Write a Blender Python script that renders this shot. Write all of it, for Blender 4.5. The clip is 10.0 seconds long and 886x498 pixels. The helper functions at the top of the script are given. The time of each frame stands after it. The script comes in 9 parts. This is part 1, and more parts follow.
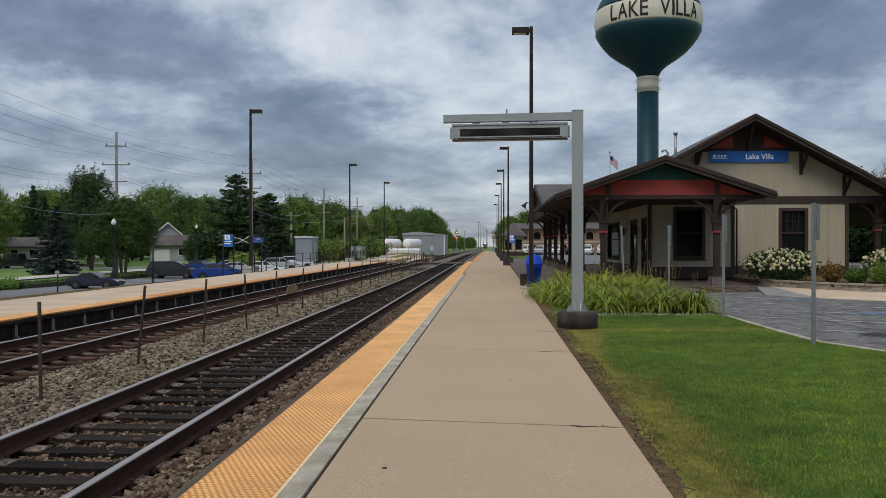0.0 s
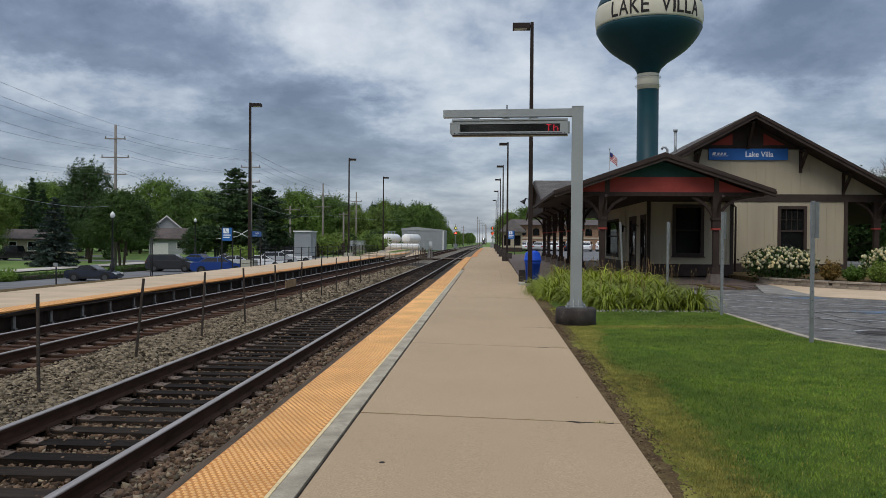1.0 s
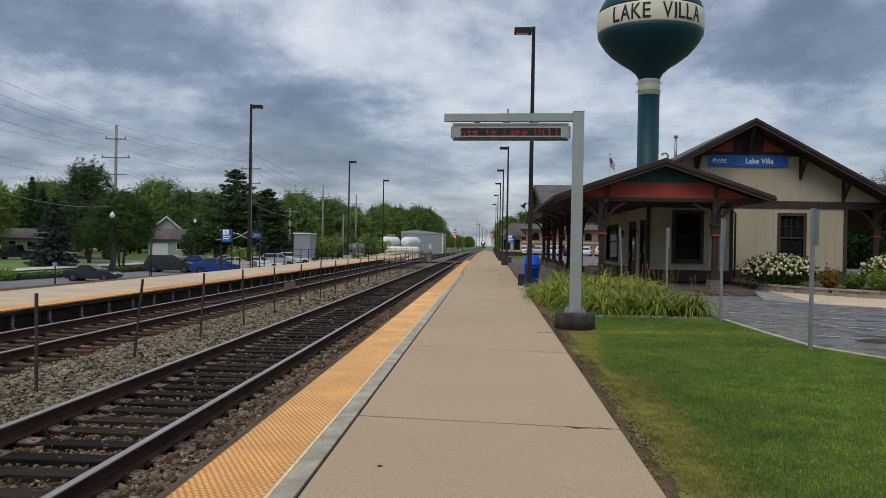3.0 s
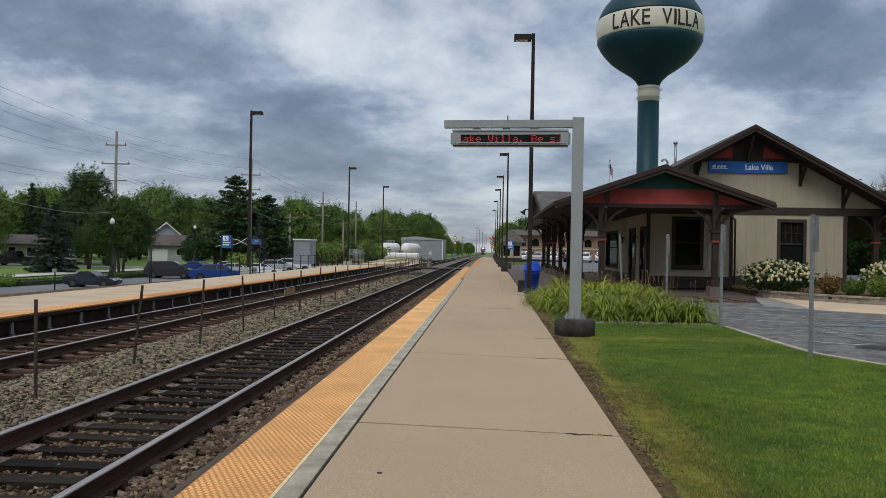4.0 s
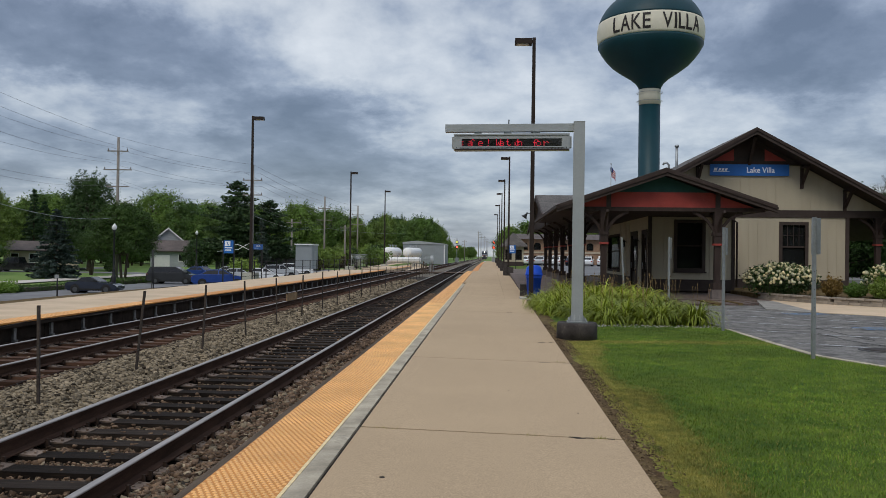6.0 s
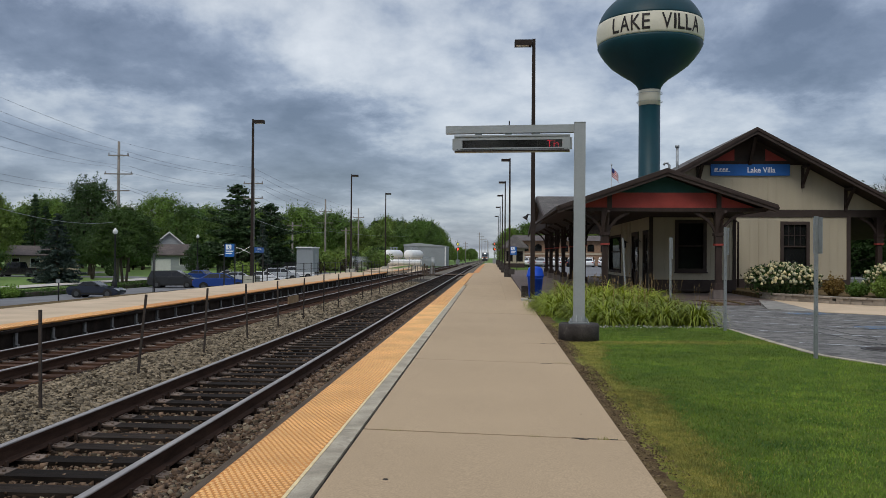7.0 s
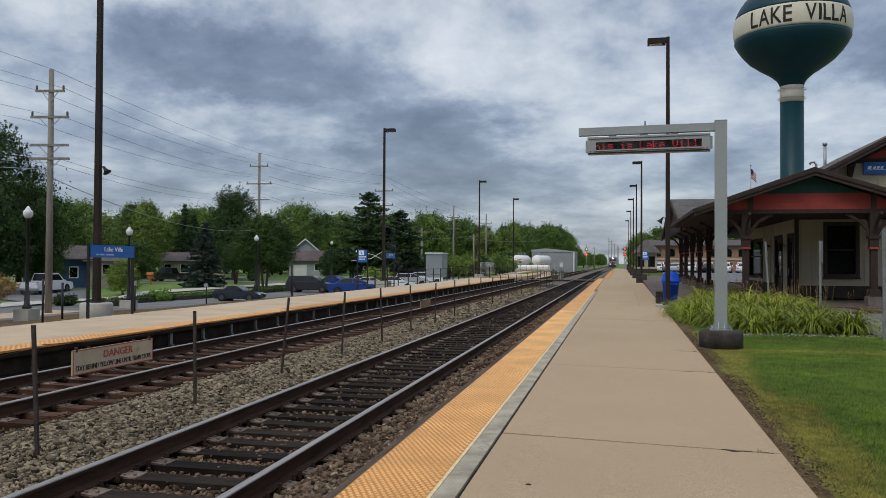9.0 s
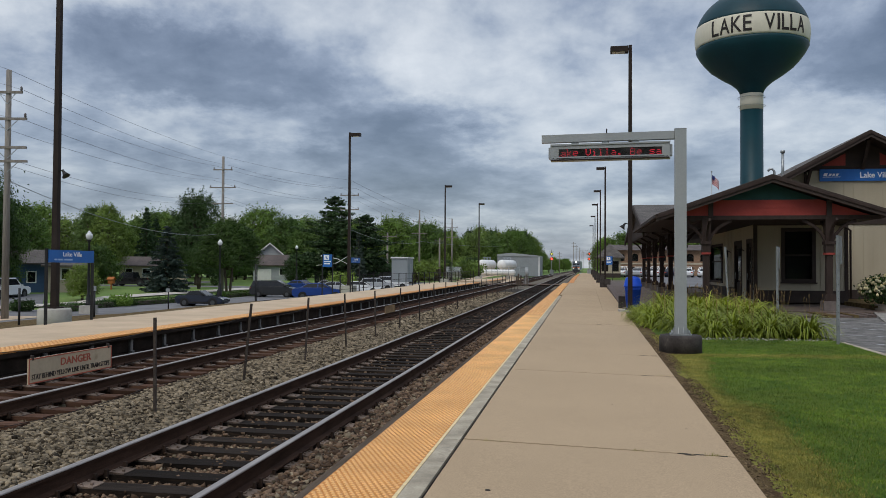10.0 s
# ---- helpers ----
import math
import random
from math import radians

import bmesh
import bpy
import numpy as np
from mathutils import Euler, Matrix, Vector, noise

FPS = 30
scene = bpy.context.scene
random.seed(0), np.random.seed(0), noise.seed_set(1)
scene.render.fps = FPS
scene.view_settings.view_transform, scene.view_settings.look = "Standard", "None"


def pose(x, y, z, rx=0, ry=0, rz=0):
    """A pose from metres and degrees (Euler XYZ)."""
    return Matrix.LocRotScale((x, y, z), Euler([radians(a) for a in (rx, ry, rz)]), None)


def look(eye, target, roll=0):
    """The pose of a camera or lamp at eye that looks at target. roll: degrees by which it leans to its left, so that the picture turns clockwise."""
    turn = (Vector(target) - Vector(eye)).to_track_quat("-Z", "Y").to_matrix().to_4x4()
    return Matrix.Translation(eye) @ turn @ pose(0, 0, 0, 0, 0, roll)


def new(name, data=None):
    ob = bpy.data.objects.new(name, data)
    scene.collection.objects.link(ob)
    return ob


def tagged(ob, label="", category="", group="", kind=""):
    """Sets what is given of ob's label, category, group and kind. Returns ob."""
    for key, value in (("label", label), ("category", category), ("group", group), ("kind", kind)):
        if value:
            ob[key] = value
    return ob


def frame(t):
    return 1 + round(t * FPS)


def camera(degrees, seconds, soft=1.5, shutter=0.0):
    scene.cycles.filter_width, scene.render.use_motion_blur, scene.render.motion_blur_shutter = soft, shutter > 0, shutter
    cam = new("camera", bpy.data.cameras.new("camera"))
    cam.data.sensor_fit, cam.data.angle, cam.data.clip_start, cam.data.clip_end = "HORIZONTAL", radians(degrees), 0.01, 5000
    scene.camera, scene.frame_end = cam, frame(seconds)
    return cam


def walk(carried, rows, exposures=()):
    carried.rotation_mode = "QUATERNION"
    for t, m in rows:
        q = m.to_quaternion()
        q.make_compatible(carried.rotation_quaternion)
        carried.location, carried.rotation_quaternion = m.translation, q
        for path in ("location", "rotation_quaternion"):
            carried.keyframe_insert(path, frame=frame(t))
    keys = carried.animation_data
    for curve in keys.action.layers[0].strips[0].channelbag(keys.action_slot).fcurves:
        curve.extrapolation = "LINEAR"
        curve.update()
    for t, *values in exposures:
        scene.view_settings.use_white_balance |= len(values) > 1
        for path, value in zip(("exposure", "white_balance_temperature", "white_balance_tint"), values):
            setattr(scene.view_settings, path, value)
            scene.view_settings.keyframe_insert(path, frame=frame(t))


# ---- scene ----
cam = camera(58.0, 10.0, soft=0.6)
PATH = [
    (0.0, pose(-0.000, 0.000, 1.550, 89.797, 0.000, 3.076)),
    (0.5, pose(0.002, 0.001, 1.549, 89.623, -0.200, 3.044)),
    (1.0, pose(-0.003, 0.004, 1.546, 89.471, -0.458, 2.993)),
    (1.5, pose(0.003, 0.004, 1.552, 89.335, -0.630, 2.966)),
    (2.0, pose(0.001, -0.004, 1.545, 89.447, -0.814, 2.972)),
    (2.5, pose(-0.005, 0.003, 1.548, 89.539, -1.016, 2.964)),
    (4.0, pose(-0.008, 0.011, 1.550, 90.159, -1.045, 2.947)),
    (4.5, pose(-0.004, 0.002, 1.555, 90.292, -1.062, 2.922)),
    (5.0, pose(-0.007, 0.006, 1.544, 90.379, -1.047, 2.951)),
    (5.5, pose(-0.004, -0.003, 1.551, 90.401, -0.974, 3.016)),
    (7.0, pose(-0.013, 0.012, 1.542, 90.613, -0.396, 3.147)),
    (7.5, pose(-0.028, -0.002, 1.539, 90.615, -0.470, 3.754)),
    (7.6, pose(-0.036, 0.002, 1.537, 90.540, -0.280, 4.770)),
    (7.7, pose(-0.053, 0.011, 1.535, 90.510, 0.000, 6.090)),
    (7.8, pose(-0.074, 0.022, 1.531, 90.530, 0.220, 7.700)),
    (7.9, pose(-0.091, 0.030, 1.528, 90.580, 0.350, 9.140)),
    (8.0, pose(-0.099, 0.034, 1.527, 90.624, 0.386, 10.164)),
    (8.1, pose(-0.100, 0.035, 1.527, 90.647, 0.361, 11.170)),
    (8.2, pose(-0.104, 0.038, 1.526, 90.703, 0.301, 11.880)),
    (8.3, pose(-0.108, 0.041, 1.525, 90.770, 0.230, 12.060)),
    (8.4, pose(-0.111, 0.044, 1.524, 90.826, 0.171, 12.120)),
    (8.5, pose(-0.113, 0.045, 1.524, 90.850, 0.146, 12.173)),
    (9.0, pose(-0.121, 0.054, 1.515, 90.965, -0.310, 12.247)),
    (9.5, pose(-0.092, 0.041, 1.523, 91.131, -0.414, 12.141)),
    (10.0, pose(-0.072, 0.011, 1.541, 91.290, -0.336, 9.814)),
]
walk(cam, PATH)

# ---- world and sun: a broken overcast sky ----
def sky():
    w = bpy.data.worlds.new("overcast_sky")
    scene.world = w
    w.use_nodes = True
    nt = w.node_tree
    nt.nodes.clear()
    N, L = nt.nodes.new, nt.links.new

    def math_node(op, a, b=None, clamp=False):
        n = N("ShaderNodeMath")
        n.operation, n.use_clamp = op, clamp
        for i, v in enumerate((a, b)):
            if v is None:
                continue
            if isinstance(v, (int, float)):
                n.inputs[i].default_value = v
            else:
                L(v, n.inputs[i])
        return n.outputs[0]

    tc = N("ShaderNodeTexCoord")
    sep = N("ShaderNodeSeparateXYZ")
    L(tc.outputs["Generated"], sep.inputs[0])
    up = math_node("MAXIMUM", sep.outputs[2], 0.0)
    # a layer of cloud that crowds together towards the horizon
    com = N("ShaderNodeCombineXYZ")
    L(sep.outputs[0], com.inputs[0]), L(sep.outputs[1], com.inputs[1])
    L(math_node("DIVIDE", math_node("MULTIPLY", up, 1.7), math_node("ADD", up, 0.3)), com.inputs[2])

    def clouds(scale, detail, rough, shift, dist):
        m = N("ShaderNodeMapping")
        m.inputs["Location"].default_value = shift
        L(com.outputs[0], m.inputs[0])
        n = N("ShaderNodeTexNoise")
        n.inputs["Scale"].default_value, n.inputs["Detail"].default_value = scale, detail
        n.inputs["Roughness"].default_value, n.inputs["Distortion"].default_value = rough, dist
        L(m.outputs[0], n.inputs["Vector"])
        return n.outputs["Fac"]

    mid, fine = clouds(5.0, 8, 0.57, SKY_A, 0.15), clouds(13.0, 7, 0.56, SKY_B, 0.1)
    field = math_node("ADD", math_node("MULTIPLY", mid, 0.62), math_node("MULTIPLY", fine, 0.38))
    # the larger cloud masses by bearing and height, with ragged edges
    az = math_node("ARCTAN2", sep.outputs[0], sep.outputs[1])
    wob_a, wob_b = clouds(9.0, 8, 0.66, (2, 7, 0), 0.0), clouds(8.0, 8, 0.66, (11, 3, 0), 0.0)
    place = N("ShaderNodeCombineXYZ")
    L(math_node("ADD", az, math_node("MULTIPLY", math_node("SUBTRACT", wob_a, 0.5), 0.22)), place.inputs[0])
    L(math_node("ADD", sep.outputs[2], math_node("MULTIPLY", math_node("SUBTRACT", wob_b, 0.5), 0.095)), place.inputs[1])
    for bearing, height, wide, tall, gain in CLOUDS:
        m = N("ShaderNodeMapping")
        sx, sy = 1 / radians(wide), 1 / math.sin(radians(tall))
        m.inputs["Scale"].default_value = (sx, sy, 0.0)
        m.inputs["Location"].default_value = (-sx * radians(bearing), -sy * math.sin(radians(height)), 0.0)
        L(place.outputs[0], m.inputs[0])
        g = N("ShaderNodeTexGradient")
        g.gradient_type = "SPHERICAL"
        L(m.outputs[0], g.inputs[0])
        field = math_node("ADD", field, math_node("MULTIPLY", g.outputs["Fac"], gain * 0.62))
    ramp = N("ShaderNodeValToRGB")
    L(field, ramp.inputs[0])
    e = ramp.color_ramp.elements
    e[0].position, e[0].color = 0.24, (0.115, 0.145, 0.21, 1)
    e[1].position, e[1].color = 0.80, (0.84, 0.87, 0.90, 1)
    for p, c in ((0.36, (0.19, 0.23, 0.315, 1)), (0.45, (0.31, 0.362, 0.46, 1)), (0.53, (0.475, 0.525, 0.60, 1)), (0.63, (0.645, 0.685, 0.735, 1))):
        e.new(p).color = c
    air = N("ShaderNodeTexSky")
    air.sky_type, air.sun_disc = "NISHITA", False
    air.sun_elevation, air.sun_rotation = radians(52), radians(SUN_TURN)
    mixc = N("ShaderNodeMix")
    mixc.data_type = "RGBA"
    mixc.inputs["Factor"].default_value = 0.03
    L(ramp.outputs[0], mixc.inputs["A"]), L(air.outputs[0], mixc.inputs["B"])
    # an overcast sky grows brighter towards the zenith
    lift = math_node("ADD", 1.0, math_node("MULTIPLY", math_node("MAXIMUM", math_node("SUBTRACT", sep.outputs[2], 0.36), 0.0), 1.3))
    # and dimmer towards the horizon
    low = math_node("ADD", 0.90, math_node("MULTIPLY", math_node("MINIMUM", up, 0.24), 0.42))
    lift = math_node("MULTIPLY", lift, low)
    bg = N("ShaderNodeBackground")
    L(mixc.outputs["Result"], bg.inputs["Color"])
    L(math_node("MULTIPLY", lift, SKY_POWER), bg.inputs["Strength"])
    o = N("ShaderNodeOutputWorld")
    L(bg.outputs[0], o.inputs[0])


# bearing, height, width and depth of a cloud mass in degrees, and how light (+) or dark (-) it is
CLOUDS = [(-27, 12.2, 17, 4.2, -0.32), (-11.6, 10.3, 6.5, 2.3, -0.34), (-17.5, 7.6, 13, 3.6, -0.30), (-30, 15.2, 9, 2.4, -0.22), (-20, 15.2, 8, 2.6, -0.16), (-4, 6.2, 15, 2.6, -0.17),
          (23.5, 14.8, 11, 4.6, -0.34), (22.5, 11.3, 9, 2.6, -0.20), (14.5, 13.2, 9, 3.0, -0.16), (5.6, 14.6, 8, 4.0, -0.10), (-9.5, 14.2, 14, 5.5, 0.16), (-24, 9.7, 15, 1.9, 0.24), (-1.6, 10, 11, 3.6, 0.14),
          (18, 9.6, 16, 3.0, 0.16), (-36, 17.5, 8, 3.5, 0.18), (-37, 7.2, 9, 4.0, -0.12), (-8, 5.0, 40, 4.5, -0.10), (8, 8.0, 9, 2.2, -0.10)]
SKY_A, SKY_B, SKY_POWER, SUN_TURN = (6.1, 2.2, 0), (5.1, 8.6, 0), 0.88, 200
sky()
sun = new("sun", bpy.data.lights.new("sun", "SUN"))
sun.data.energy, sun.data.angle, sun.data.color = 1.35, radians(28), (1.0, 0.93, 0.82)
sun.matrix_world = look((-20, -45, 60), (0, 0, 0))
scene.view_settings.exposure = 0.0


# ---- materials ----
def ramp_mix(nt, fac, c1, c2, p1=0.35, p2=0.65):
    r = nt.nodes.new("ShaderNodeValToRGB")
    r.color_ramp.elements[0].position, r.color_ramp.elements[0].color = p1, (*c1, 1)
    r.color_ramp.elements[1].position, r.color_ramp.elements[1].color = p2, (*c2, 1)
    nt.links.new(fac, r.inputs[0])
    return r.outputs[0]


def mul_col(nt, a, b, fac=1.0, mode="MULTIPLY"):
    m = nt.nodes.new("ShaderNodeMix")
    m.data_type, m.blend_type = "RGBA", mode
    for v, key in ((a, "A"), (b, "B"), (fac, "Factor")):
        if isinstance(v, (int, float)):
            m.inputs[key].default_value = v
        elif isinstance(v, tuple):
            m.inputs[key].default_value = (*v, 1)
        else:
            nt.links.new(v, m.inputs[key])
    return m.outputs["Result"]


def tex_noise(nt, vec, scale, detail=5, rough=0.6, dist=0.0):
    n = nt.nodes.new("ShaderNodeTexNoise")
    n.inputs["Scale"].default_value, n.inputs["Detail"].default_value = scale, detail
    n.inputs["Roughness"].default_value, n.inputs["Distortion"].default_value = rough, dist
    nt.links.new(vec, n.inputs["Vector"])
    return n.outputs["Fac"]


def stretch(nt, vec, s):
    m = nt.nodes.new("ShaderNodeMapping")
    m.inputs["Scale"].default_value = s
    nt.links.new(vec, m.inputs[0])
    return m.outputs[0]


def grey(v):
    return (v, v, v)


def mat(name, col, rough=0.7, metal=0.0, var=0.18, scale=3.0, fine=60.0, bump=0.15, depth=0.004, col2=None, rand="", amount=0.25,
        spec=0.25, emit=None, power=0.0, stretched=(1, 1, 1), stain=None, coat=0.0, world=False, tint=False, grain=None):
    """A surface with broad variation, fine grain, relief and, if asked, a shade of its own for each piece."""
    m = bpy.data.materials.new(name)
    m.use_nodes = True
    nt = m.node_tree
    b = nt.nodes["Principled BSDF"]
    if world:
        vec = nt.nodes.new("ShaderNodeNewGeometry").outputs["Position"]
    else:
        vec = nt.nodes.new("ShaderNodeTexCoord").outputs["Object"]
    if stretched != (1, 1, 1):
        vec = stretch(nt, vec, stretched)
    c2 = col2 or tuple(min(1, c * (1 + var)) for c in col)
    c1 = tuple(c * (1 - var) for c in col) if col2 is None else col
    n1, n2 = tex_noise(nt, vec, scale, 4, 0.6), tex_noise(nt, vec, fine, 4, 0.7)
    c = ramp_mix(nt, n1, c1, c2)
    c = mul_col(nt, c, ramp_mix(nt, n2, grey(1 - (grain or var) * 0.9), grey(1 + (grain or var) * 0.5), 0.3, 0.7))
    if stain:
        c = mul_col(nt, c, stain[0], ramp_mix(nt, tex_noise(nt, vec, stain[1], 6, 0.65, 0.5), grey(0), grey(1), stain[2], stain[2] + 0.12), "MIX")
    if rand:
        src = nt.nodes.new("ShaderNodeObjectInfo").outputs["Random"] if rand == "object" else nt.nodes.new("ShaderNodeNewGeometry").outputs["Random Per Island"]
        lo, hi = (grey(1 - amount), grey(1 + amount)) if not tint else ((1 - amount, (1 - amount) * 0.84, (1 - amount) * 0.70), (1 + amount * 1.1, 1 + amount * 1.08, 1 + amount * 1.06))
        c = mul_col(nt, c, ramp_mix(nt, src, lo, hi, 0, 1))
    nt.links.new(c, b.inputs["Base Color"])
    b.inputs["Metallic"].default_value = metal
    b.inputs["Specular IOR Level"].default_value = spec
    b.inputs["Coat Weight"].default_value = coat
    r = nt.nodes.new("ShaderNodeMapRange")
    r.inputs["To Min"].default_value, r.inputs["To Max"].default_value = max(0.03, rough - 0.1), min(1, rough + 0.1)
    nt.links.new(n2, r.inputs[0])
    nt.links.new(r.outputs[0], b.inputs["Roughness"])
    if bump:
        bp = nt.nodes.new("ShaderNodeBump")
        bp.inputs["Strength"].default_value, bp.inputs["Distance"].default_value = bump, depth
        nt.links.new(n2, bp.inputs["Height"])
        nt.links.new(bp.outputs[0], b.inputs["Normal"])
    if emit:
        b.inputs["Emission Color"].default_value, b.inputs["Emission Strength"].default_value = (*emit, 1), power
    return m


def glass_mat(name, tint=(0.02, 0.025, 0.03), rough=0.05, clear=0.0):
    m = bpy.data.materials.new(name)
    m.use_nodes = True
    nt = m.node_tree
    b = nt.nodes["Principled BSDF"]
    vec = nt.nodes.new("ShaderNodeTexCoord").outputs["Object"]
    n = tex_noise(nt, vec, 2.0, 3)
    nt.links.new(ramp_mix(nt, n, tuple(c * 0.8 for c in tint), tuple(c * 1.2 for c in tint)), b.inputs["Base Color"])
    b.inputs["Roughness"].default_value, b.inputs["IOR"].default_value = rough, 1.16
    b.inputs["Specular IOR Level"].default_value = 0.22
    b.inputs["Transmission Weight"].default_value = clear
    return m


def brick_mat(name, c1, c2, mortar, w, h, gap, rough=0.85, turn=0.0, bump=0.4):
    """Laid pieces on a flat surface that stays far from the viewer."""
    m = bpy.data.materials.new(name)
    m.use_nodes = True
    nt = m.node_tree
    b = nt.nodes["Principled BSDF"]
    vec = nt.nodes.new("ShaderNodeTexCoord").outputs["Object"]
    mp = nt.nodes.new("ShaderNodeMapping")
    mp.inputs["Rotation"].default_value[2] = turn
    nt.links.new(vec, mp.inputs[0])
    t = nt.nodes.new("ShaderNodeTexBrick")
    t.inputs["Scale"].default_value, t.inputs["Brick Width"].default_value, t.inputs["Row Height"].default_value = 1.0, w, h
    t.inputs["Mortar Size"].default_value, t.inputs["Bias"].default_value = gap, 0.0
    for key, cc in (("Color1", c1), ("Color2", c2), ("Mortar", mortar)):
        t.inputs[key].default_value = (*cc, 1)
    nt.links.new(mp.outputs[0], t.inputs["Vector"])
    c = mul_col(nt, t.outputs["Color"], ramp_mix(nt, tex_noise(nt, vec, 0.7, 5), grey(0.72), grey(1.2)))
    c = mul_col(nt, c, ramp_mix(nt, tex_noise(nt, vec, 25, 4), grey(0.85), grey(1.1)))
    nt.links.new(c, b.inputs["Base Color"])
    b.inputs["Roughness"].default_value = rough
    bp = nt.nodes.new("ShaderNodeBump")
    bp.inputs["Strength"].default_value, bp.inputs["Distance"].default_value = bump, 0.01
    inv = nt.nodes.new("ShaderNodeInvert")
    nt.links.new(t.outputs["Fac"], inv.inputs["Color"])
    nt.links.new(inv.outputs[0], bp.inputs["Height"])
    nt.links.new(bp.outputs[0], b.inputs["Normal"])
    return m


def leaf_mat(name, dark, light, rough=0.55, through_light=0.25, spread=0.22, clump=0.0):
    m = bpy.data.materials.new(name)
    m.use_nodes = True
    nt = m.node_tree
    b = nt.nodes["Principled BSDF"]
    g = nt.nodes.new("ShaderNodeNewGeometry")
    oi = nt.nodes.new("ShaderNodeObjectInfo")
    c = ramp_mix(nt, g.outputs["Random Per Island"], tuple((1 - spread) * a + spread * b for a, b in zip(dark, light)), tuple(spread * a + (1 - spread) * b for a, b in zip(dark, light)), 0.05, 0.95)
    if clump:
        c = mul_col(nt, c, ramp_mix(nt, tex_noise(nt, g.outputs["Position"], clump, 4, 0.65), (0.55, 0.66, 0.6), (1.42, 1.32, 1.25), 0.32, 0.68))
    c = mul_col(nt, c, ramp_mix(nt, tex_noise(nt, g.outputs["Position"], 0.35, 4), grey(0.65), grey(1.35)))
    c = mul_col(nt, c, ramp_mix(nt, oi.outputs["Random"], (0.58, 0.67, 0.72), (1.12, 1.09, 0.95), 0, 1))
    nt.links.new(c, b.inputs["Base Color"])
    b.inputs["Roughness"].default_value = rough
    b.inputs["Specular IOR Level"].default_value = 0.3
    tr = nt.nodes.new("ShaderNodeBsdfTranslucent")
    nt.links.new(c, tr.inputs[0])
    mx = nt.nodes.new("ShaderNodeMixShader")
    mx.inputs[0].default_value = through_light
    nt.links.new(b.outputs[0], mx.inputs[1]), nt.links.new(tr.outputs[0], mx.inputs[2])
    nt.links.new(mx.outputs[0], nt.nodes["Material Output"].inputs[0])
    return m


CONCRETE = mat("platform_concrete", (0.453, 0.336, 0.214), 0.9, var=0.035, grain=0.42, scale=0.5, fine=85, bump=0.5, depth=0.003, spec=0.15, rand="object", amount=0.03, stain=((0.33, 0.24, 0.165), 22.0, 0.69))
PATH_GREY = mat("grey_path_concrete", (0.50, 0.46, 0.41), 0.88, spec=0.15, var=0.12, scale=0.8, fine=70, bump=0.2)
CONCRETE_L = mat("pale_concrete", (0.52, 0.40, 0.275), 0.85, spec=0.15, var=0.10, scale=0.8, fine=70, bump=0.2, rand="object", amount=0.05)
EDGE_STONE = mat("grey_edge_concrete", (0.40, 0.352, 0.27), 0.95, spec=0.1, var=0.25, scale=2.5, fine=80, bump=0.3, rand="object", amount=0.12, stain=((0.22, 0.20, 0.165), 3.0, 0.60))
TACTILE = mat("yellow_tactile", (0.56, 0.235, 0.055), 0.6, var=0.12, scale=1.2, fine=45, bump=0.15, rand="object", amount=0.06, stain=((0.46, 0.20, 0.05), 2.0, 0.70))
# domes are lighter and yellower than the panel between them
TACTILE_TOP = mat("pale_dome_tops", (0.77, 0.43, 0.155), 0.5, var=0.15, scale=1.2, spec=0.4)
TACTILE_RIM = mat("worn_pale_edge", (0.78, 0.62, 0.36), 0.7, var=0.2, scale=6)
DARK_JOINT = mat("joint_filler", (0.035, 0.028, 0.022), 0.95, var=0.3, scale=8)
WEATHERED = mat("weathered_grey_timber", (0.105, 0.08, 0.06), 0.95, spec=0.06, var=0.35, scale=2, fine=40, bump=0.5, stretched=(6, 0.5, 6))
DARK_FACE = mat("creosoted_boards", (0.036, 0.026, 0.020), 0.9, spec=0.1, var=0.35, scale=2, fine=40, bump=0.4, rand="object", amount=0.3)
BRACKET = mat("galvanised_bracket", (0.27, 0.26, 0.25), 0.6, 0.4, var=0.3, scale=5)
BALLAST = mat("ballast_stones", (0.168, 0.137, 0.094), 0.9, spec=0.15, var=0.2, scale=4, fine=50, bump=0.25, rand="island", amount=0.9, tint=True)
BALLAST_R = mat("rusty_ballast_stones", (0.12, 0.08, 0.052), 0.9, var=0.25, scale=4, fine=50, bump=0.4, rand="island", amount=0.7, tint=True)
# near bed: the shade in the gaps between stones is put into its colour
GAP_SHADE_BED = mat("ballast_bed", (0.034, 0.026, 0.019), 0.95, var=0.45, scale=5, fine=22, bump=1.0, depth=0.05, stain=((0.04, 0.03, 0.022), 12, 0.55))
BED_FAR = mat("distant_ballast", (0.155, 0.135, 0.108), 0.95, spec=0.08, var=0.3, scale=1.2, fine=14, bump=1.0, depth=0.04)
TIE = mat("creosote_tie", (0.025, 0.019, 0.015), 0.95, spec=0.12, var=0.4, scale=3, fine=30, bump=0.6, rand="object", amount=0.45, stretched=(0.6, 5, 5), stain=((0.085, 0.05, 0.028), 4.0, 0.6))
TIE_BROWN = mat("rust_brown_tie", (0.070, 0.038, 0.025), 0.95, spec=0.12, var=0.4, scale=3, fine=30, bump=0.6, rand="object", amount=0.45, stretched=(0.6, 5, 5), stain=((0.14, 0.07, 0.035), 4.0, 0.6))
RUST = mat("rusty_rail_steel", (0.055, 0.030, 0.020), 0.85, 0.0, spec=0.1, var=0.3, scale=4, fine=50, bump=0.3, stretched=(3, 0.5, 3))
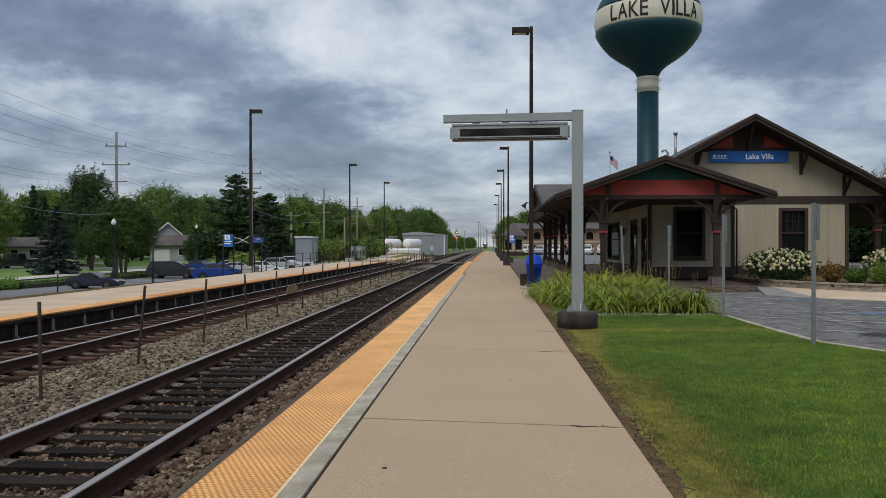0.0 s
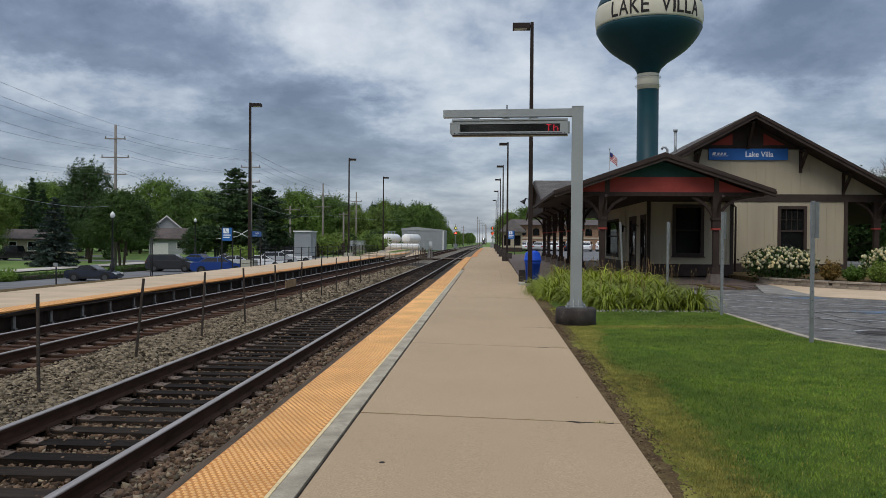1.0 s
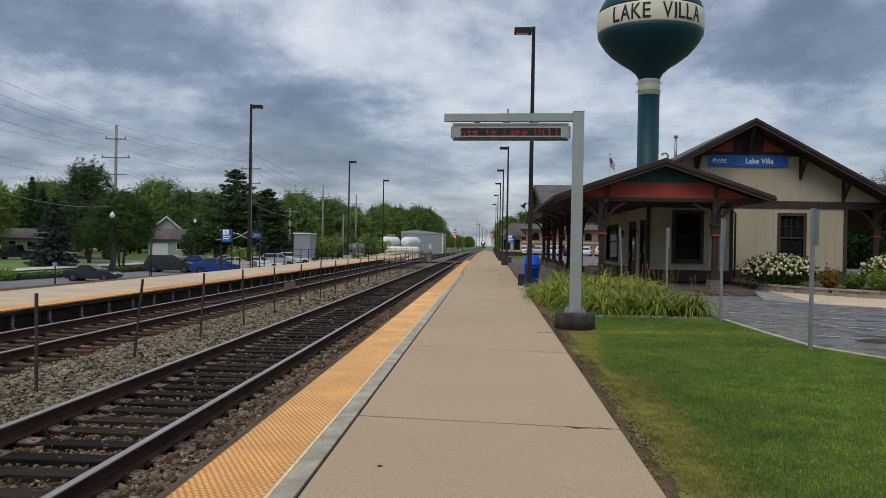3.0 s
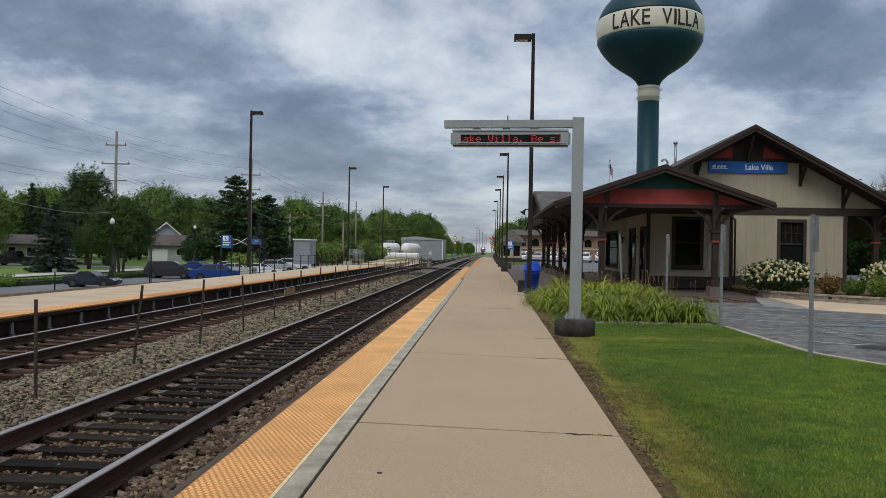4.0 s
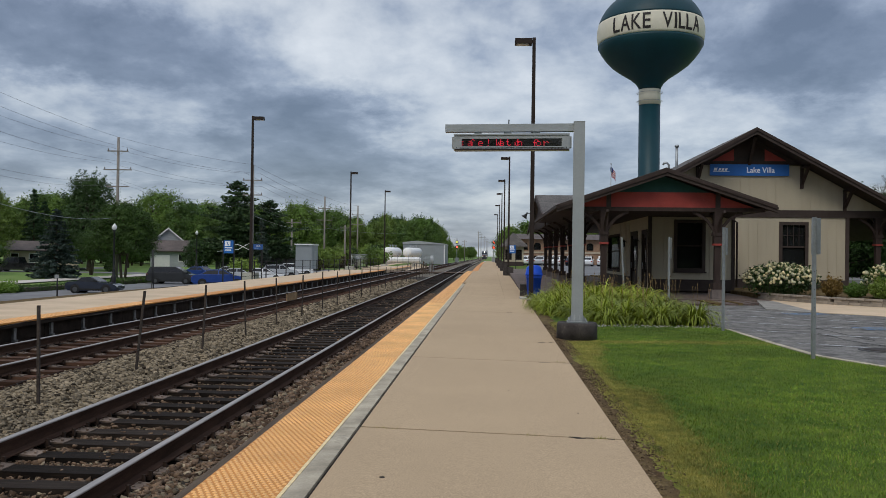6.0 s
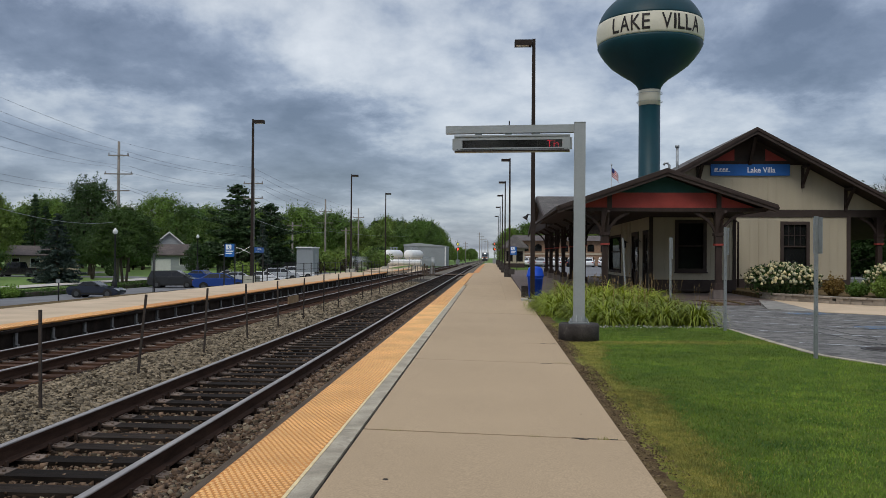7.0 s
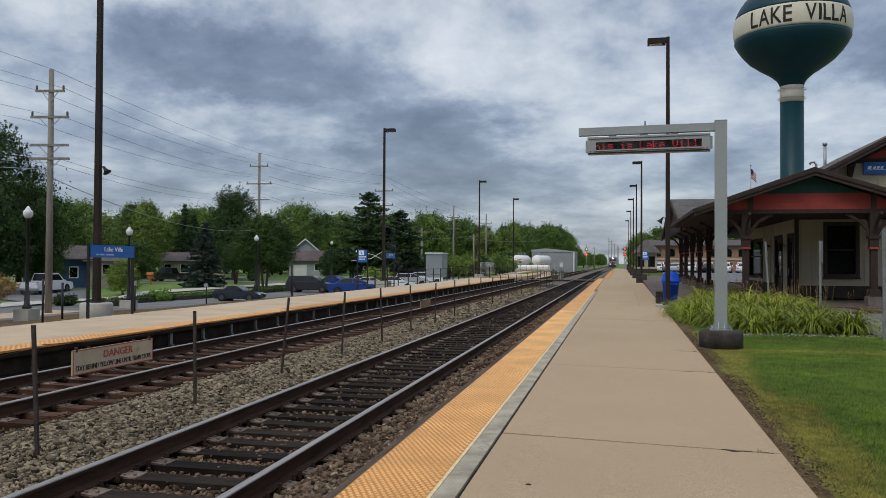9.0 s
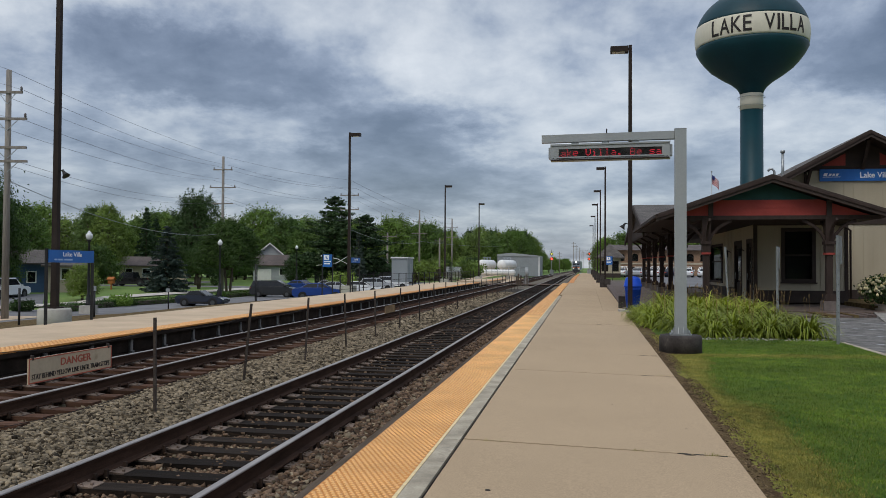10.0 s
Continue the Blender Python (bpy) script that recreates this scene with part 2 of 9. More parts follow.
RAILHEAD = mat("polished_rail_head", (0.33, 0.30, 0.28), 0.45, 0.3, var=0.15, scale=3, fine=30, bump=0.05, stretched=(8, 0.3, 3))
ANCHOR = mat("rusty_spring_clip", (0.045, 0.028, 0.020), 0.85, 0.2, var=0.3, scale=8, rand="object", amount=0.3)
PLATE = mat("rusty_tie_plate", (0.15, 0.112, 0.088), 0.75, 0.15, var=0.3, scale=8, rand="object", amount=0.35)
GREY_STEEL = mat("grey_painted_steel", (0.30, 0.325, 0.335), 0.45, 0.0, spec=0.5, var=0.07, scale=1.2, fine=30, bump=0.05, stain=((0.22, 0.23, 0.23), 5, 0.7))
GALV = mat("galvanised_steel", (0.33, 0.35, 0.36), 0.45, 0.6, var=0.15, scale=4, fine=40, bump=0.1)
DARK_BRONZE = mat("bronze_painted_steel", (0.030, 0.022, 0.019), 0.55, 0.0, spec=0.15, var=0.2, scale=1.5, fine=20, bump=0.05)
BLACK_STEEL = mat("black_painted_steel", (0.02, 0.02, 0.021), 0.5, 0.0, var=0.2, scale=3)
FENCE_STEEL = mat("dark_rusty_post", (0.05, 0.04, 0.034), 0.75, 0.2, var=0.4, scale=5, rand="object", amount=0.4)
BLOCK = mat("dark_stained_footing", (0.05, 0.043, 0.04), 0.9, var=0.4, scale=3, fine=40, bump=0.5, stain=((0.10, 0.085, 0.075), 5, 0.62))
FOOTING = mat("concrete_footing", (0.40, 0.38, 0.34), 0.9, var=0.15, scale=2, fine=50, bump=0.3)
ASPHALT = mat("cracked_asphalt", (0.155, 0.148, 0.140), 0.95, spec=0.08, var=0.35, grain=0.5, scale=3.0, fine=28, bump=0.4, stain=((0.22, 0.21, 0.19), 2.4, 0.53))
ASPHALT_L = mat("old_asphalt", (0.16, 0.16, 0.165), 0.9, var=0.2, scale=0.3, fine=60, bump=0.3, stain=((0.22, 0.22, 0.215), 0.5, 0.6))
TAR = mat("tar_crack_seal", (0.06, 0.06, 0.06), 0.7, var=0.2, scale=3)
PAINT_W = mat("worn_white_paint", (0.42, 0.43, 0.44), 0.8, var=0.2, scale=6, stain=((0.15, 0.145, 0.14), 5, 0.44))
PAINT_B = mat("worn_blue_paint", (0.10, 0.18, 0.30), 0.8, var=0.2, scale=6, stain=((0.14, 0.15, 0.155), 5, 0.42))
GRASS_BASE = mat("lawn_soil", (0.045, 0.095, 0.016), 0.95, spec=0.1, var=0.35, scale=1.6, fine=70, bump=0.8, depth=0.02, col2=(0.125, 0.165, 0.026), world=True)
GROUND_M = mat("far_ground", (0.115, 0.20, 0.04), 0.95, var=0.25, scale=0.25, fine=3, bump=0.4, depth=0.05, col2=(0.16, 0.23, 0.06), world=True)
THATCH = mat("dry_thatch", (0.13, 0.145, 0.025), 0.95, spec=0.08, var=0.35, scale=2.5, fine=60, bump=0.8, depth=0.02, col2=(0.29, 0.27, 0.065), world=True, stain=((0.15, 0.10, 0.045), 3.0, 0.60))
SOIL_CRUMB = mat("soil_crumb", (0.135, 0.098, 0.060), 0.95, spec=0.08, var=0.2, scale=6, rand="island", amount=0.75, tint=True)
DIRT = mat("bare_soil", (0.075, 0.046, 0.024), 0.95, spec=0.08, var=0.4, scale=4, fine=40, bump=0.8, depth=0.02, col2=(0.17, 0.125, 0.055), world=True)
BLADE = leaf_mat("grass_blades", (0.098, 0.170, 0.016), (0.212, 0.312, 0.040), 0.6, 0.3, 0.0, 4.0)
BLADE_DRY = leaf_mat("dry_grass_blades", (0.27, 0.24, 0.045), (0.50, 0.42, 0.12), 0.7, 0.3, 0.0, 7.0)
LILY = leaf_mat("daylily_leaves", (0.122, 0.168, 0.012), (0.325, 0.37, 0.040), 0.5, 0.2)
LILY_DRY = leaf_mat("dry_flower_stalks", (0.16, 0.10, 0.05), (0.30, 0.21, 0.10), 0.7, 0.1)
LEAF = leaf_mat("green_leaves", (0.090, 0.160, 0.026), (0.155, 0.245, 0.045))
LEAF_L = leaf_mat("light_leaves", (0.132, 0.202, 0.036), (0.215, 0.296, 0.064))
LEAF_D = leaf_mat("dark_leaves", (0.034, 0.070, 0.014), (0.066, 0.118, 0.024))
NEEDLE = leaf_mat("pine_needles", (0.028, 0.06, 0.024), (0.065, 0.11, 0.045), 0.6, 0.1)
NEEDLE_B = leaf_mat("blue_spruce_needles", (0.05, 0.072, 0.055), (0.10, 0.13, 0.10), 0.6, 0.1)
RED_LEAF = leaf_mat("reddish_leaves", (0.13, 0.09, 0.02), (0.30, 0.17, 0.05), 0.6, 0.2)
BLOSSOM = leaf_mat("hydrangea_blossom", (0.50, 0.42, 0.22), (0.82, 0.75, 0.55), 0.7, 0.2)
RAMP_GREY = mat("worn_grey_concrete", (0.27, 0.255, 0.23), 0.95, spec=0.1, var=0.2, scale=1.5, fine=50, bump=0.3, stain=((0.17, 0.16, 0.15), 2.0, 0.56))
BARK = mat("bark", (0.095, 0.075, 0.058), 0.9, var=0.35, scale=3, fine=25, bump=0.8, depth=0.02, stretched=(4, 4, 0.8))
SIDING = mat("beige_siding", (0.40, 0.352, 0.262), 0.75, var=0.06, scale=0.6, fine=35, bump=0.1, stretched=(2, 2, 0.4))
TRIM = mat("dark_brown_trim", (0.052, 0.039, 0.034), 0.7, spec=0.15, var=0.15, scale=1.5, fine=25, bump=0.1)
TIMBER = mat("dark_stained_timber", (0.044, 0.031, 0.027), 0.75, spec=0.15, var=0.2, scale=2, fine=30, bump=0.2, stretched=(3, 3, 0.6))
PEDESTAL = mat("grey_brown_pedestal", (0.15, 0.125, 0.115), 0.9, var=0.2, scale=3, fine=40, bump=0.3)
RED_P = mat("barn_red_paint", (0.30, 0.052, 0.042), 0.7, var=0.1, scale=2, fine=30, bump=0.15)
GREEN_P = mat("dark_green_paint", (0.018, 0.062, 0.055), 0.7, var=0.12, scale=2, fine=30)
SHINGLE = brick_mat("grey_shingles", (0.135, 0.118, 0.105), (0.085, 0.075, 0.068), (0.05, 0.045, 0.04), 0.3, 0.14, 0.012)
SHINGLE_B = brick_mat("brown_shingles", (0.115, 0.09, 0.08), (0.085, 0.068, 0.06), (0.06, 0.045, 0.04), 0.3, 0.14, 0.012)
PAVER = brick_mat("brown_pavers", (0.145, 0.10, 0.082), (0.105, 0.075, 0.064), (0.08, 0.066, 0.056), 0.2, 0.1, 0.008, turn=0.78)
STONE = mat("retaining_wall_stone", (0.25, 0.215, 0.175), 0.9, var=0.2, scale=5, fine=40, bump=0.6, rand="object", amount=0.3)
SIGN_BLUE = mat("blue_sign_face", (0.025, 0.13, 0.42), 0.45, var=0.06, scale=2, bump=0.0)
SIGN_WHITE = mat("white_lettering", (0.78, 0.80, 0.82), 0.5, var=0.05, scale=5, bump=0.0)
SIGN_PALE = mat("pale_blue_lettering", (0.32, 0.46, 0.68), 0.5, var=0.05, scale=5, bump=0.0)
CREAM = mat("cream_sign_board", (0.50, 0.40, 0.28), 0.7, var=0.1, scale=3, fine=20, stain=((0.38, 0.29, 0.19), 4, 0.62))
TAN_BOARD = mat("weathered_tan_board", (0.30, 0.20, 0.11), 0.85, spec=0.1, var=0.25, scale=4, fine=25, bump=0.2)
ORANGE_WOOD = mat("orange_stained_wood", (0.36, 0.13, 0.045), 0.8, spec=0.12, var=0.2, scale=4, fine=30, bump=0.2)
RED_LETTER = mat("red_lettering", (0.42, 0.10, 0.06), 0.6, var=0.1, scale=4)
BLACK_LETTER = mat("black_lettering", (0.025, 0.02, 0.02), 0.6, var=0.1, scale=4)
TOWER_TEAL = mat("teal_tower_paint", (0.0045, 0.037, 0.050), 0.48, spec=0.26, var=0.12, scale=0.25, fine=4, bump=0.0, stain=((0.007, 0.042, 0.052), 0.4, 0.6))
TOWER_CREAM = mat("cream_tower_paint", (0.60, 0.56, 0.46), 0.5, var=0.06, scale=0.4, fine=4, bump=0.0, stain=((0.47, 0.44, 0.35), 0.7, 0.66))
BLUE_PLASTIC = mat("blue_bin_plastic", (0.014, 0.075, 0.50), 0.45, var=0.08, scale=3, fine=60, bump=0.1)
LED = mat("red_led", (0.5, 0.02, 0.02), 0.5, var=0.02, bump=0.0, emit=(1.0, 0.03, 0.07), power=0.9)
LED_BACK = mat("display_back", (0.012, 0.012, 0.013), 0.6, var=0.2, scale=8)
LOUVRE = mat("display_louvre", (0.055, 0.058, 0.058), 0.5, var=0.1)
RED_LAMP = mat("red_signal_lens", (0.6, 0.02, 0.01), 0.3, var=0.02, bump=0.0, emit=(1.0, 0.05, 0.03), power=6.0)
HEAD_LAMP = mat("headlamp_lens", (0.9, 0.9, 0.85), 0.3, var=0.02, bump=0.0, emit=(1.0, 0.93, 0.78), power=14.0)
DITCH_LAMP = mat("ditch_lamp_lens", (0.9, 0.9, 0.85), 0.3, var=0.02, bump=0.0, emit=(1.0, 0.9, 0.72), power=1.6)
GLASS = glass_mat("dark_window_glass", (0.10, 0.11, 0.11), 0.02, 0.9)
CAR_GLASS = mat("car_glass", (0.010, 0.011, 0.013), 0.06, spec=0.4, var=0.05, bump=0.0)
WHITE_GLOBE = mat("white_lamp_globe", (0.72, 0.73, 0.73), 0.25, var=0.04, bump=0.0)
TYRE = mat("tyre_rubber", (0.018, 0.018, 0.018), 0.85, var=0.2, scale=8)
RIM = mat("alloy_rim", (0.10, 0.102, 0.105), 0.35, 0.7, var=0.1)
WOOD_POLE = mat("grey_utility_pole_wood", (0.235, 0.215, 0.19), 0.9, var=0.2, scale=2, fine=30, bump=0.5, stretched=(5, 5, 0.5))
CROSS_WOOD = mat("weathered_crossing_planks", (0.165, 0.125, 0.10), 0.9, spec=0.1, var=0.3, scale=2, fine=30, bump=0.4, rand="object", amount=0.25, stretched=(0.6, 4, 4))
SLATE_BOARD = mat("dark_grey_boards", (0.075, 0.078, 0.075), 0.9, spec=0.1, var=0.25, scale=2, rand="object", amount=0.2)
WIRE = mat("overhead_wire", (0.13, 0.13, 0.14), 0.6, var=0.1, bump=0.0)
INSULATOR = mat("grey_insulator", (0.16, 0.15, 0.15), 0.4, var=0.1)
WHITE_TANK = mat("white_tank_paint", (0.74, 0.74, 0.72), 0.4, var=0.05, scale=0.8, stain=((0.55, 0.54, 0.50), 1.2, 0.68))
METAL_SHED = mat("grey_metal_siding", (0.27, 0.295, 0.31), 0.5, 0.2, var=0.06, scale=0.5)
TAN_SIDING = mat("tan_siding", (0.42, 0.36, 0.27), 0.8, var=0.06, scale=0.8)
BLUE_SIDING = mat("blue_siding", (0.045, 0.085, 0.16), 0.75, var=0.08, scale=0.8, stretched=(1, 1, 6))
GREY_SIDING = mat("grey_siding", (0.33, 0.35, 0.36), 0.75, var=0.08, scale=0.8, stretched=(1, 1, 6))
WHITE_TRIM = mat("white_trim", (0.70, 0.70, 0.68), 0.6, var=0.05)
BRICK_FAR = mat("orange_brown_brick", (0.27, 0.17, 0.11), 0.9, var=0.2, scale=2, fine=20)
FLAG_RED, FLAG_WHITE, FLAG_BLUE = mat("flag_red", (0.42, 0.03, 0.035), 0.8), mat("flag_white", (0.7, 0.7, 0.7), 0.8), mat("flag_blue", (0.03, 0.04, 0.16), 0.8)
LOCO_BLUE = mat("locomotive_grey", (0.11, 0.125, 0.15), 0.5, var=0.15, scale=1)
LOCO_DARK = mat("locomotive_black", (0.03, 0.03, 0.034), 0.6, var=0.2, scale=1)
ORANGE = mat("safety_orange", (0.60, 0.14, 0.03), 0.6)


# ---- building helpers ----
def bx(bm, x0, y0, z0, x1, y1, z1):
    v = [bm.verts.new(p) for p in ((x0, y0, z0), (x1, y0, z0), (x1, y1, z0), (x0, y1, z0), (x0, y0, z1), (x1, y0, z1), (x1, y1, z1), (x0, y1, z1))]
    for f in ((0, 3, 2, 1), (4, 5, 6, 7), (0, 1, 5, 4), (1, 2, 6, 5), (2, 3, 7, 6), (3, 0, 4, 7)):
        bm.faces.new([v[i] for i in f])
    return bm


def bar(bm, p, q, w, h):
    """A square bar of width w and height h from p to q."""
    p, q = Vector(p), Vector(q)
    d = (q - p).normalized()
    s = d.cross(Vector((0, 0, 1)))
    s = Vector((1, 0, 0)) if s.length < 1e-4 else s.normalized()
    u = s.cross(d)
    ring = [[bm.verts.new(c + s * (w / 2 * a) + u * (h / 2 * b)) for a, b in ((-1, -1), (1, -1), (1, 1), (-1, 1))] for c in (p, q)]
    a, b = ring
    bm.faces.new(a[::-1]), bm.faces.new(b)
    for i in range(4):
        bm.faces.new((a[i], a[(i + 1) % 4], b[(i + 1) % 4], b[i]))
    return bm


def rod(bm, p, q, r0, r1=None, n=10):
    r1 = r0 if r1 is None else r1
    p, q = Vector(p), Vector(q)
    d = (q - p).normalized()
    s = d.orthogonal().normalized()
    u = d.cross(s)
    ang = [2 * math.pi * i / n for i in range(n)]
    a, b = ([bm.verts.new(c + (s * math.cos(t) + u * math.sin(t)) * r) for t in ang] for c, r in ((p, r0), (q, r1)))
    bm.faces.new(a[::-1]), bm.faces.new(b)
    for i in range(n):
        bm.faces.new((a[i], a[(i + 1) % n], b[(i + 1) % n], b[i])).smooth = True
    return bm


def tube(bm, pts, r, n=6):
    """One bent round tube through the points."""
    pts = [Vector(p) for p in pts]
    rings, side = [], None
    for i, p in enumerate(pts):
        d = (pts[min(i + 1, len(pts) - 1)] - pts[max(i - 1, 0)]).normalized()
        side = d.orthogonal().normalized() if side is None else (side - d * side.dot(d)).normalized()
        u = d.cross(side)
        rings.append([bm.verts.new(p + (side * math.cos(2 * math.pi * k / n) + u * math.sin(2 * math.pi * k / n)) * r) for k in range(n)])
    for a, b in zip(rings, rings[1:]):
        for k in range(n):
            bm.faces.new((a[k], a[(k + 1) % n], b[(k + 1) % n], b[k])).smooth = True
    bm.faces.new(rings[0][::-1]), bm.faces.new(rings[-1])
    return bm


def lathe(bm, prof, n=24, at=(0, 0, 0)):
    """A turned body from (radius, height) pairs."""
    rings = []
    for r, z in prof:
        rings.append([bm.verts.new((at[0] + r * math.cos(2 * math.pi * i / n), at[1] + r * math.sin(2 * math.pi * i / n), at[2] + z)) for i in range(n)])
    for a, b in zip(rings, rings[1:]):
        for i in range(n):
            bm.faces.new((a[i], a[(i + 1) % n], b[(i + 1) % n], b[i])).smooth = True
    bm.faces.new(rings[0][::-1]), bm.faces.new(rings[-1])
    return bm


def slab(bm, poly, z0, z1):
    """A prism over a plan polygon; z0 and z1 may be functions of x and y."""
    f0, f1 = (z if callable(z) else (lambda x, y, z=z: z) for z in (z0, z1))
    a = [bm.verts.new((x, y, f0(x, y))) for x, y in poly]
    b = [bm.verts.new((x, y, f1(x, y))) for x, y in poly]
    n = len(poly)
    bm.faces.new(a[::-1]), bm.faces.new(b)
    for i in range(n):
        bm.faces.new((a[i], a[(i + 1) % n], b[(i + 1) % n], b[i]))
    return bm


def extrude_xz(bm, poly, y0, y1):
    a = [bm.verts.new((x, y0, z)) for x, z in poly]
    b = [bm.verts.new((x, y1, z)) for x, z in poly]
    n = len(poly)
    bm.faces.new(a), bm.faces.new(b[::-1])
    for i in range(n):
        bm.faces.new((a[(i + 1) % n], a[i], b[i], b[(i + 1) % n]))
    return bm


def extrude_yz(bm, poly, x0, x1):
    a = [bm.verts.new((x0, y, z)) for y, z in poly]
    b = [bm.verts.new((x1, y, z)) for y, z in poly]
    n = len(poly)
    bm.faces.new(a[::-1]), bm.faces.new(b)
    for i in range(n):
        bm.faces.new((a[i], a[(i + 1) % n], b[(i + 1) % n], b[i]))
    return bm


def bm_new():
    return bmesh.new()


def soften(bm, w, seg=1, angle=0.6):
    edges = [e for e in bm.edges if len(e.link_faces) == 2 and e.calc_face_angle(0) > angle]
    bmesh.ops.bevel(bm, geom=edges, offset=w, segments=seg, affect="EDGES", clamp_overlap=True)
    return bm


def to_mesh(name, bm, material):
    bmesh.ops.recalc_face_normals(bm, faces=bm.faces)
    me = bpy.data.meshes.new(name)
    bm.to_mesh(me)
    bm.free()
    me.materials.append(material)
    return me


def part(name, bm, material, parent, label="", m=None, kind=""):
    ob = new(name, to_mesh(name, bm, material))
    ob.parent = parent
    if m is not None:
        ob.matrix_basis = m
    return tagged(ob, label, kind=kind)


def piece(name, me, parent, m, kind=""):
    """One more object on a shared mesh, under its thing."""
    ob = new(name, me)
    ob.parent, ob.matrix_basis = parent, m
    return tagged(ob, kind=kind)


def thing(name, loc, label, category, group="", kind="", rz=0):
    ob = new(name)
    ob.empty_display_size = 0.2
    ob.matrix_basis = pose(*loc, 0, 0, rz)
    return tagged(ob, label, category, group, kind)


def solid(name, bm, material, label, category="", kind="structure", loc=(0, 0, 0)):
    ob = new(name, to_mesh(name, bm, material))
    ob.location = loc
    return tagged(ob, label, category, kind=kind)


def np_mesh(name, verts, faces, material, smooth=False):
    """A mesh from arrays: verts (n, 3) and faces (m, k)."""
    me = bpy.data.meshes.new(name)
    verts, faces = np.asarray(verts, dtype=np.float32), np.asarray(faces, dtype=np.int32)
    m, k = faces.shape
    me.vertices.add(len(verts))
    me.vertices.foreach_set("co", verts.ravel())
    me.loops.add(m * k)
    me.loops.foreach_set("vertex_index", faces.ravel())
    me.polygons.add(m)
    me.polygons.foreach_set("loop_start", np.arange(0, m * k, k, dtype=np.int32))
    me.polygons.foreach_set("loop_total", np.full(m, k, dtype=np.int32))
    if smooth:
        me.polygons.foreach_set("use_smooth", np.ones(m, dtype=bool))
    me.update(calc_edges=True)
    me.materials.append(material)
    return me


def np_part(name, me, parent=None, label="", category="", kind=""):
    ob = new(name, me)
    ob.parent = parent
    return tagged(ob, label, category, kind=kind)


def text_mesh(name, words, size, material, depth=0.004, bold=0.0, width=None):
    """Flat lettering in the built-in font, centred on its origin in its xy plane."""
    cu = bpy.data.curves.new(name, "FONT")
    cu.body, cu.size, cu.extrude, cu.offset = words, size, depth, bold
    cu.align_x, cu.align_y = "CENTER", "CENTER"
    cu.resolution_u = 3
    ob = bpy.data.objects.new(name, cu)
    me = bpy.data.meshes.new_from_object(ob)
    bpy.data.objects.remove(ob)
    bpy.data.curves.remove(cu)
    me.materials.clear()
    me.materials.append(material)
    if width:
        co = np.empty(len(me.vertices) * 3, dtype=np.float32)
        me.vertices.foreach_get("co", co)
        co = co.reshape(-1, 3)
        span = co[:, 0].max() - co[:, 0].min()
        co[:, 0] = (co[:, 0] - (co[:, 0].max() + co[:, 0].min()) / 2) * width / span
        co[:, 1] -= (co[:, 1].max() + co[:, 1].min()) / 2
        me.vertices.foreach_set("co", co.ravel())
    return me


def smooth01(t):
    t = max(0.0, min(1.0, t))
    return t * t * (3 - 2 * t)


def bend(y):
    """The line drifts to the right far down the track."""
    return 2.9 * smooth01((y - 90) / 420)


RNG = np.random.default_rng(7)


# ---- the large structure: ground, tracks, platforms ----
def terrain(x, y):
    if x < -14.0:
        z = -0.25 - 1.0 * smooth01((-14.0 - x) / 14.0) - 0.5 * smooth01((y - 36) / 24) * smooth01((-14.0 - x) / 10.0)
        z += 0.5 * smooth01((-32.0 - x) / 13.0) + 0.35 * smooth01((y - 92) / 45) - 0.3 * smooth01((-36.0 - x) / 8.0) * smooth01((66.0 - y) / 6.0)
        return z
    if x <= -1.6:
        return -0.8
    return -0.35


def ground():
    xs = sorted({-3000, -1200, -500, -250, -150, -110, *range(-90, -14, 4), -14.01, -13.9, -10, -6, -1.7, -1.5, 0, 6, 20, 40, 80, 160, 400, 1200, 3000})
    ys = sorted({-600, -200, -60, -20, *range(-10, 150, 5), 170, 200, 260, 340, 450, 700, 1200, 2000, 3500})
    verts = [(x, y, terrain(x, y)) for y in ys for x in xs]
    w = len(xs)
    faces = [(j * w + i, j * w + i + 1, (j + 1) * w + i + 1, (j + 1) * w + i) for j in range(len(ys) - 1) for i in range(w - 1)]
    np_part("ground", np_mesh("ground", verts, faces, GROUND_M), None, "mown grass ground reaching to the horizon", "ground", "structure")


ground()

TRACK_A, TRACK_B, RAIL_Z = -3.695, -8.08, -0.205
FAR_YS = [-6, 10, 30, 50, 70, 90, 110, 130, 150, 175, 200, 230, 260, 300, 340, 380, 420, 470, 520, 600, 750, 950]


def sweep(bm, prof, x, ys=FAR_YS, z=0.0):
    rings = [[bm.verts.new((x + bend(y) + a, y, z + b)) for a, b in prof] for y in ys]
    n = len(prof)
    for a, b in zip(rings, rings[1:]):
        for i in range(n):
            bm.faces.new((a[i], a[(i + 1) % n], b[(i + 1) % n], b[i]))
    bm.faces.new(rings[0]), bm.faces.new(rings[-1][::-1])
    return bm


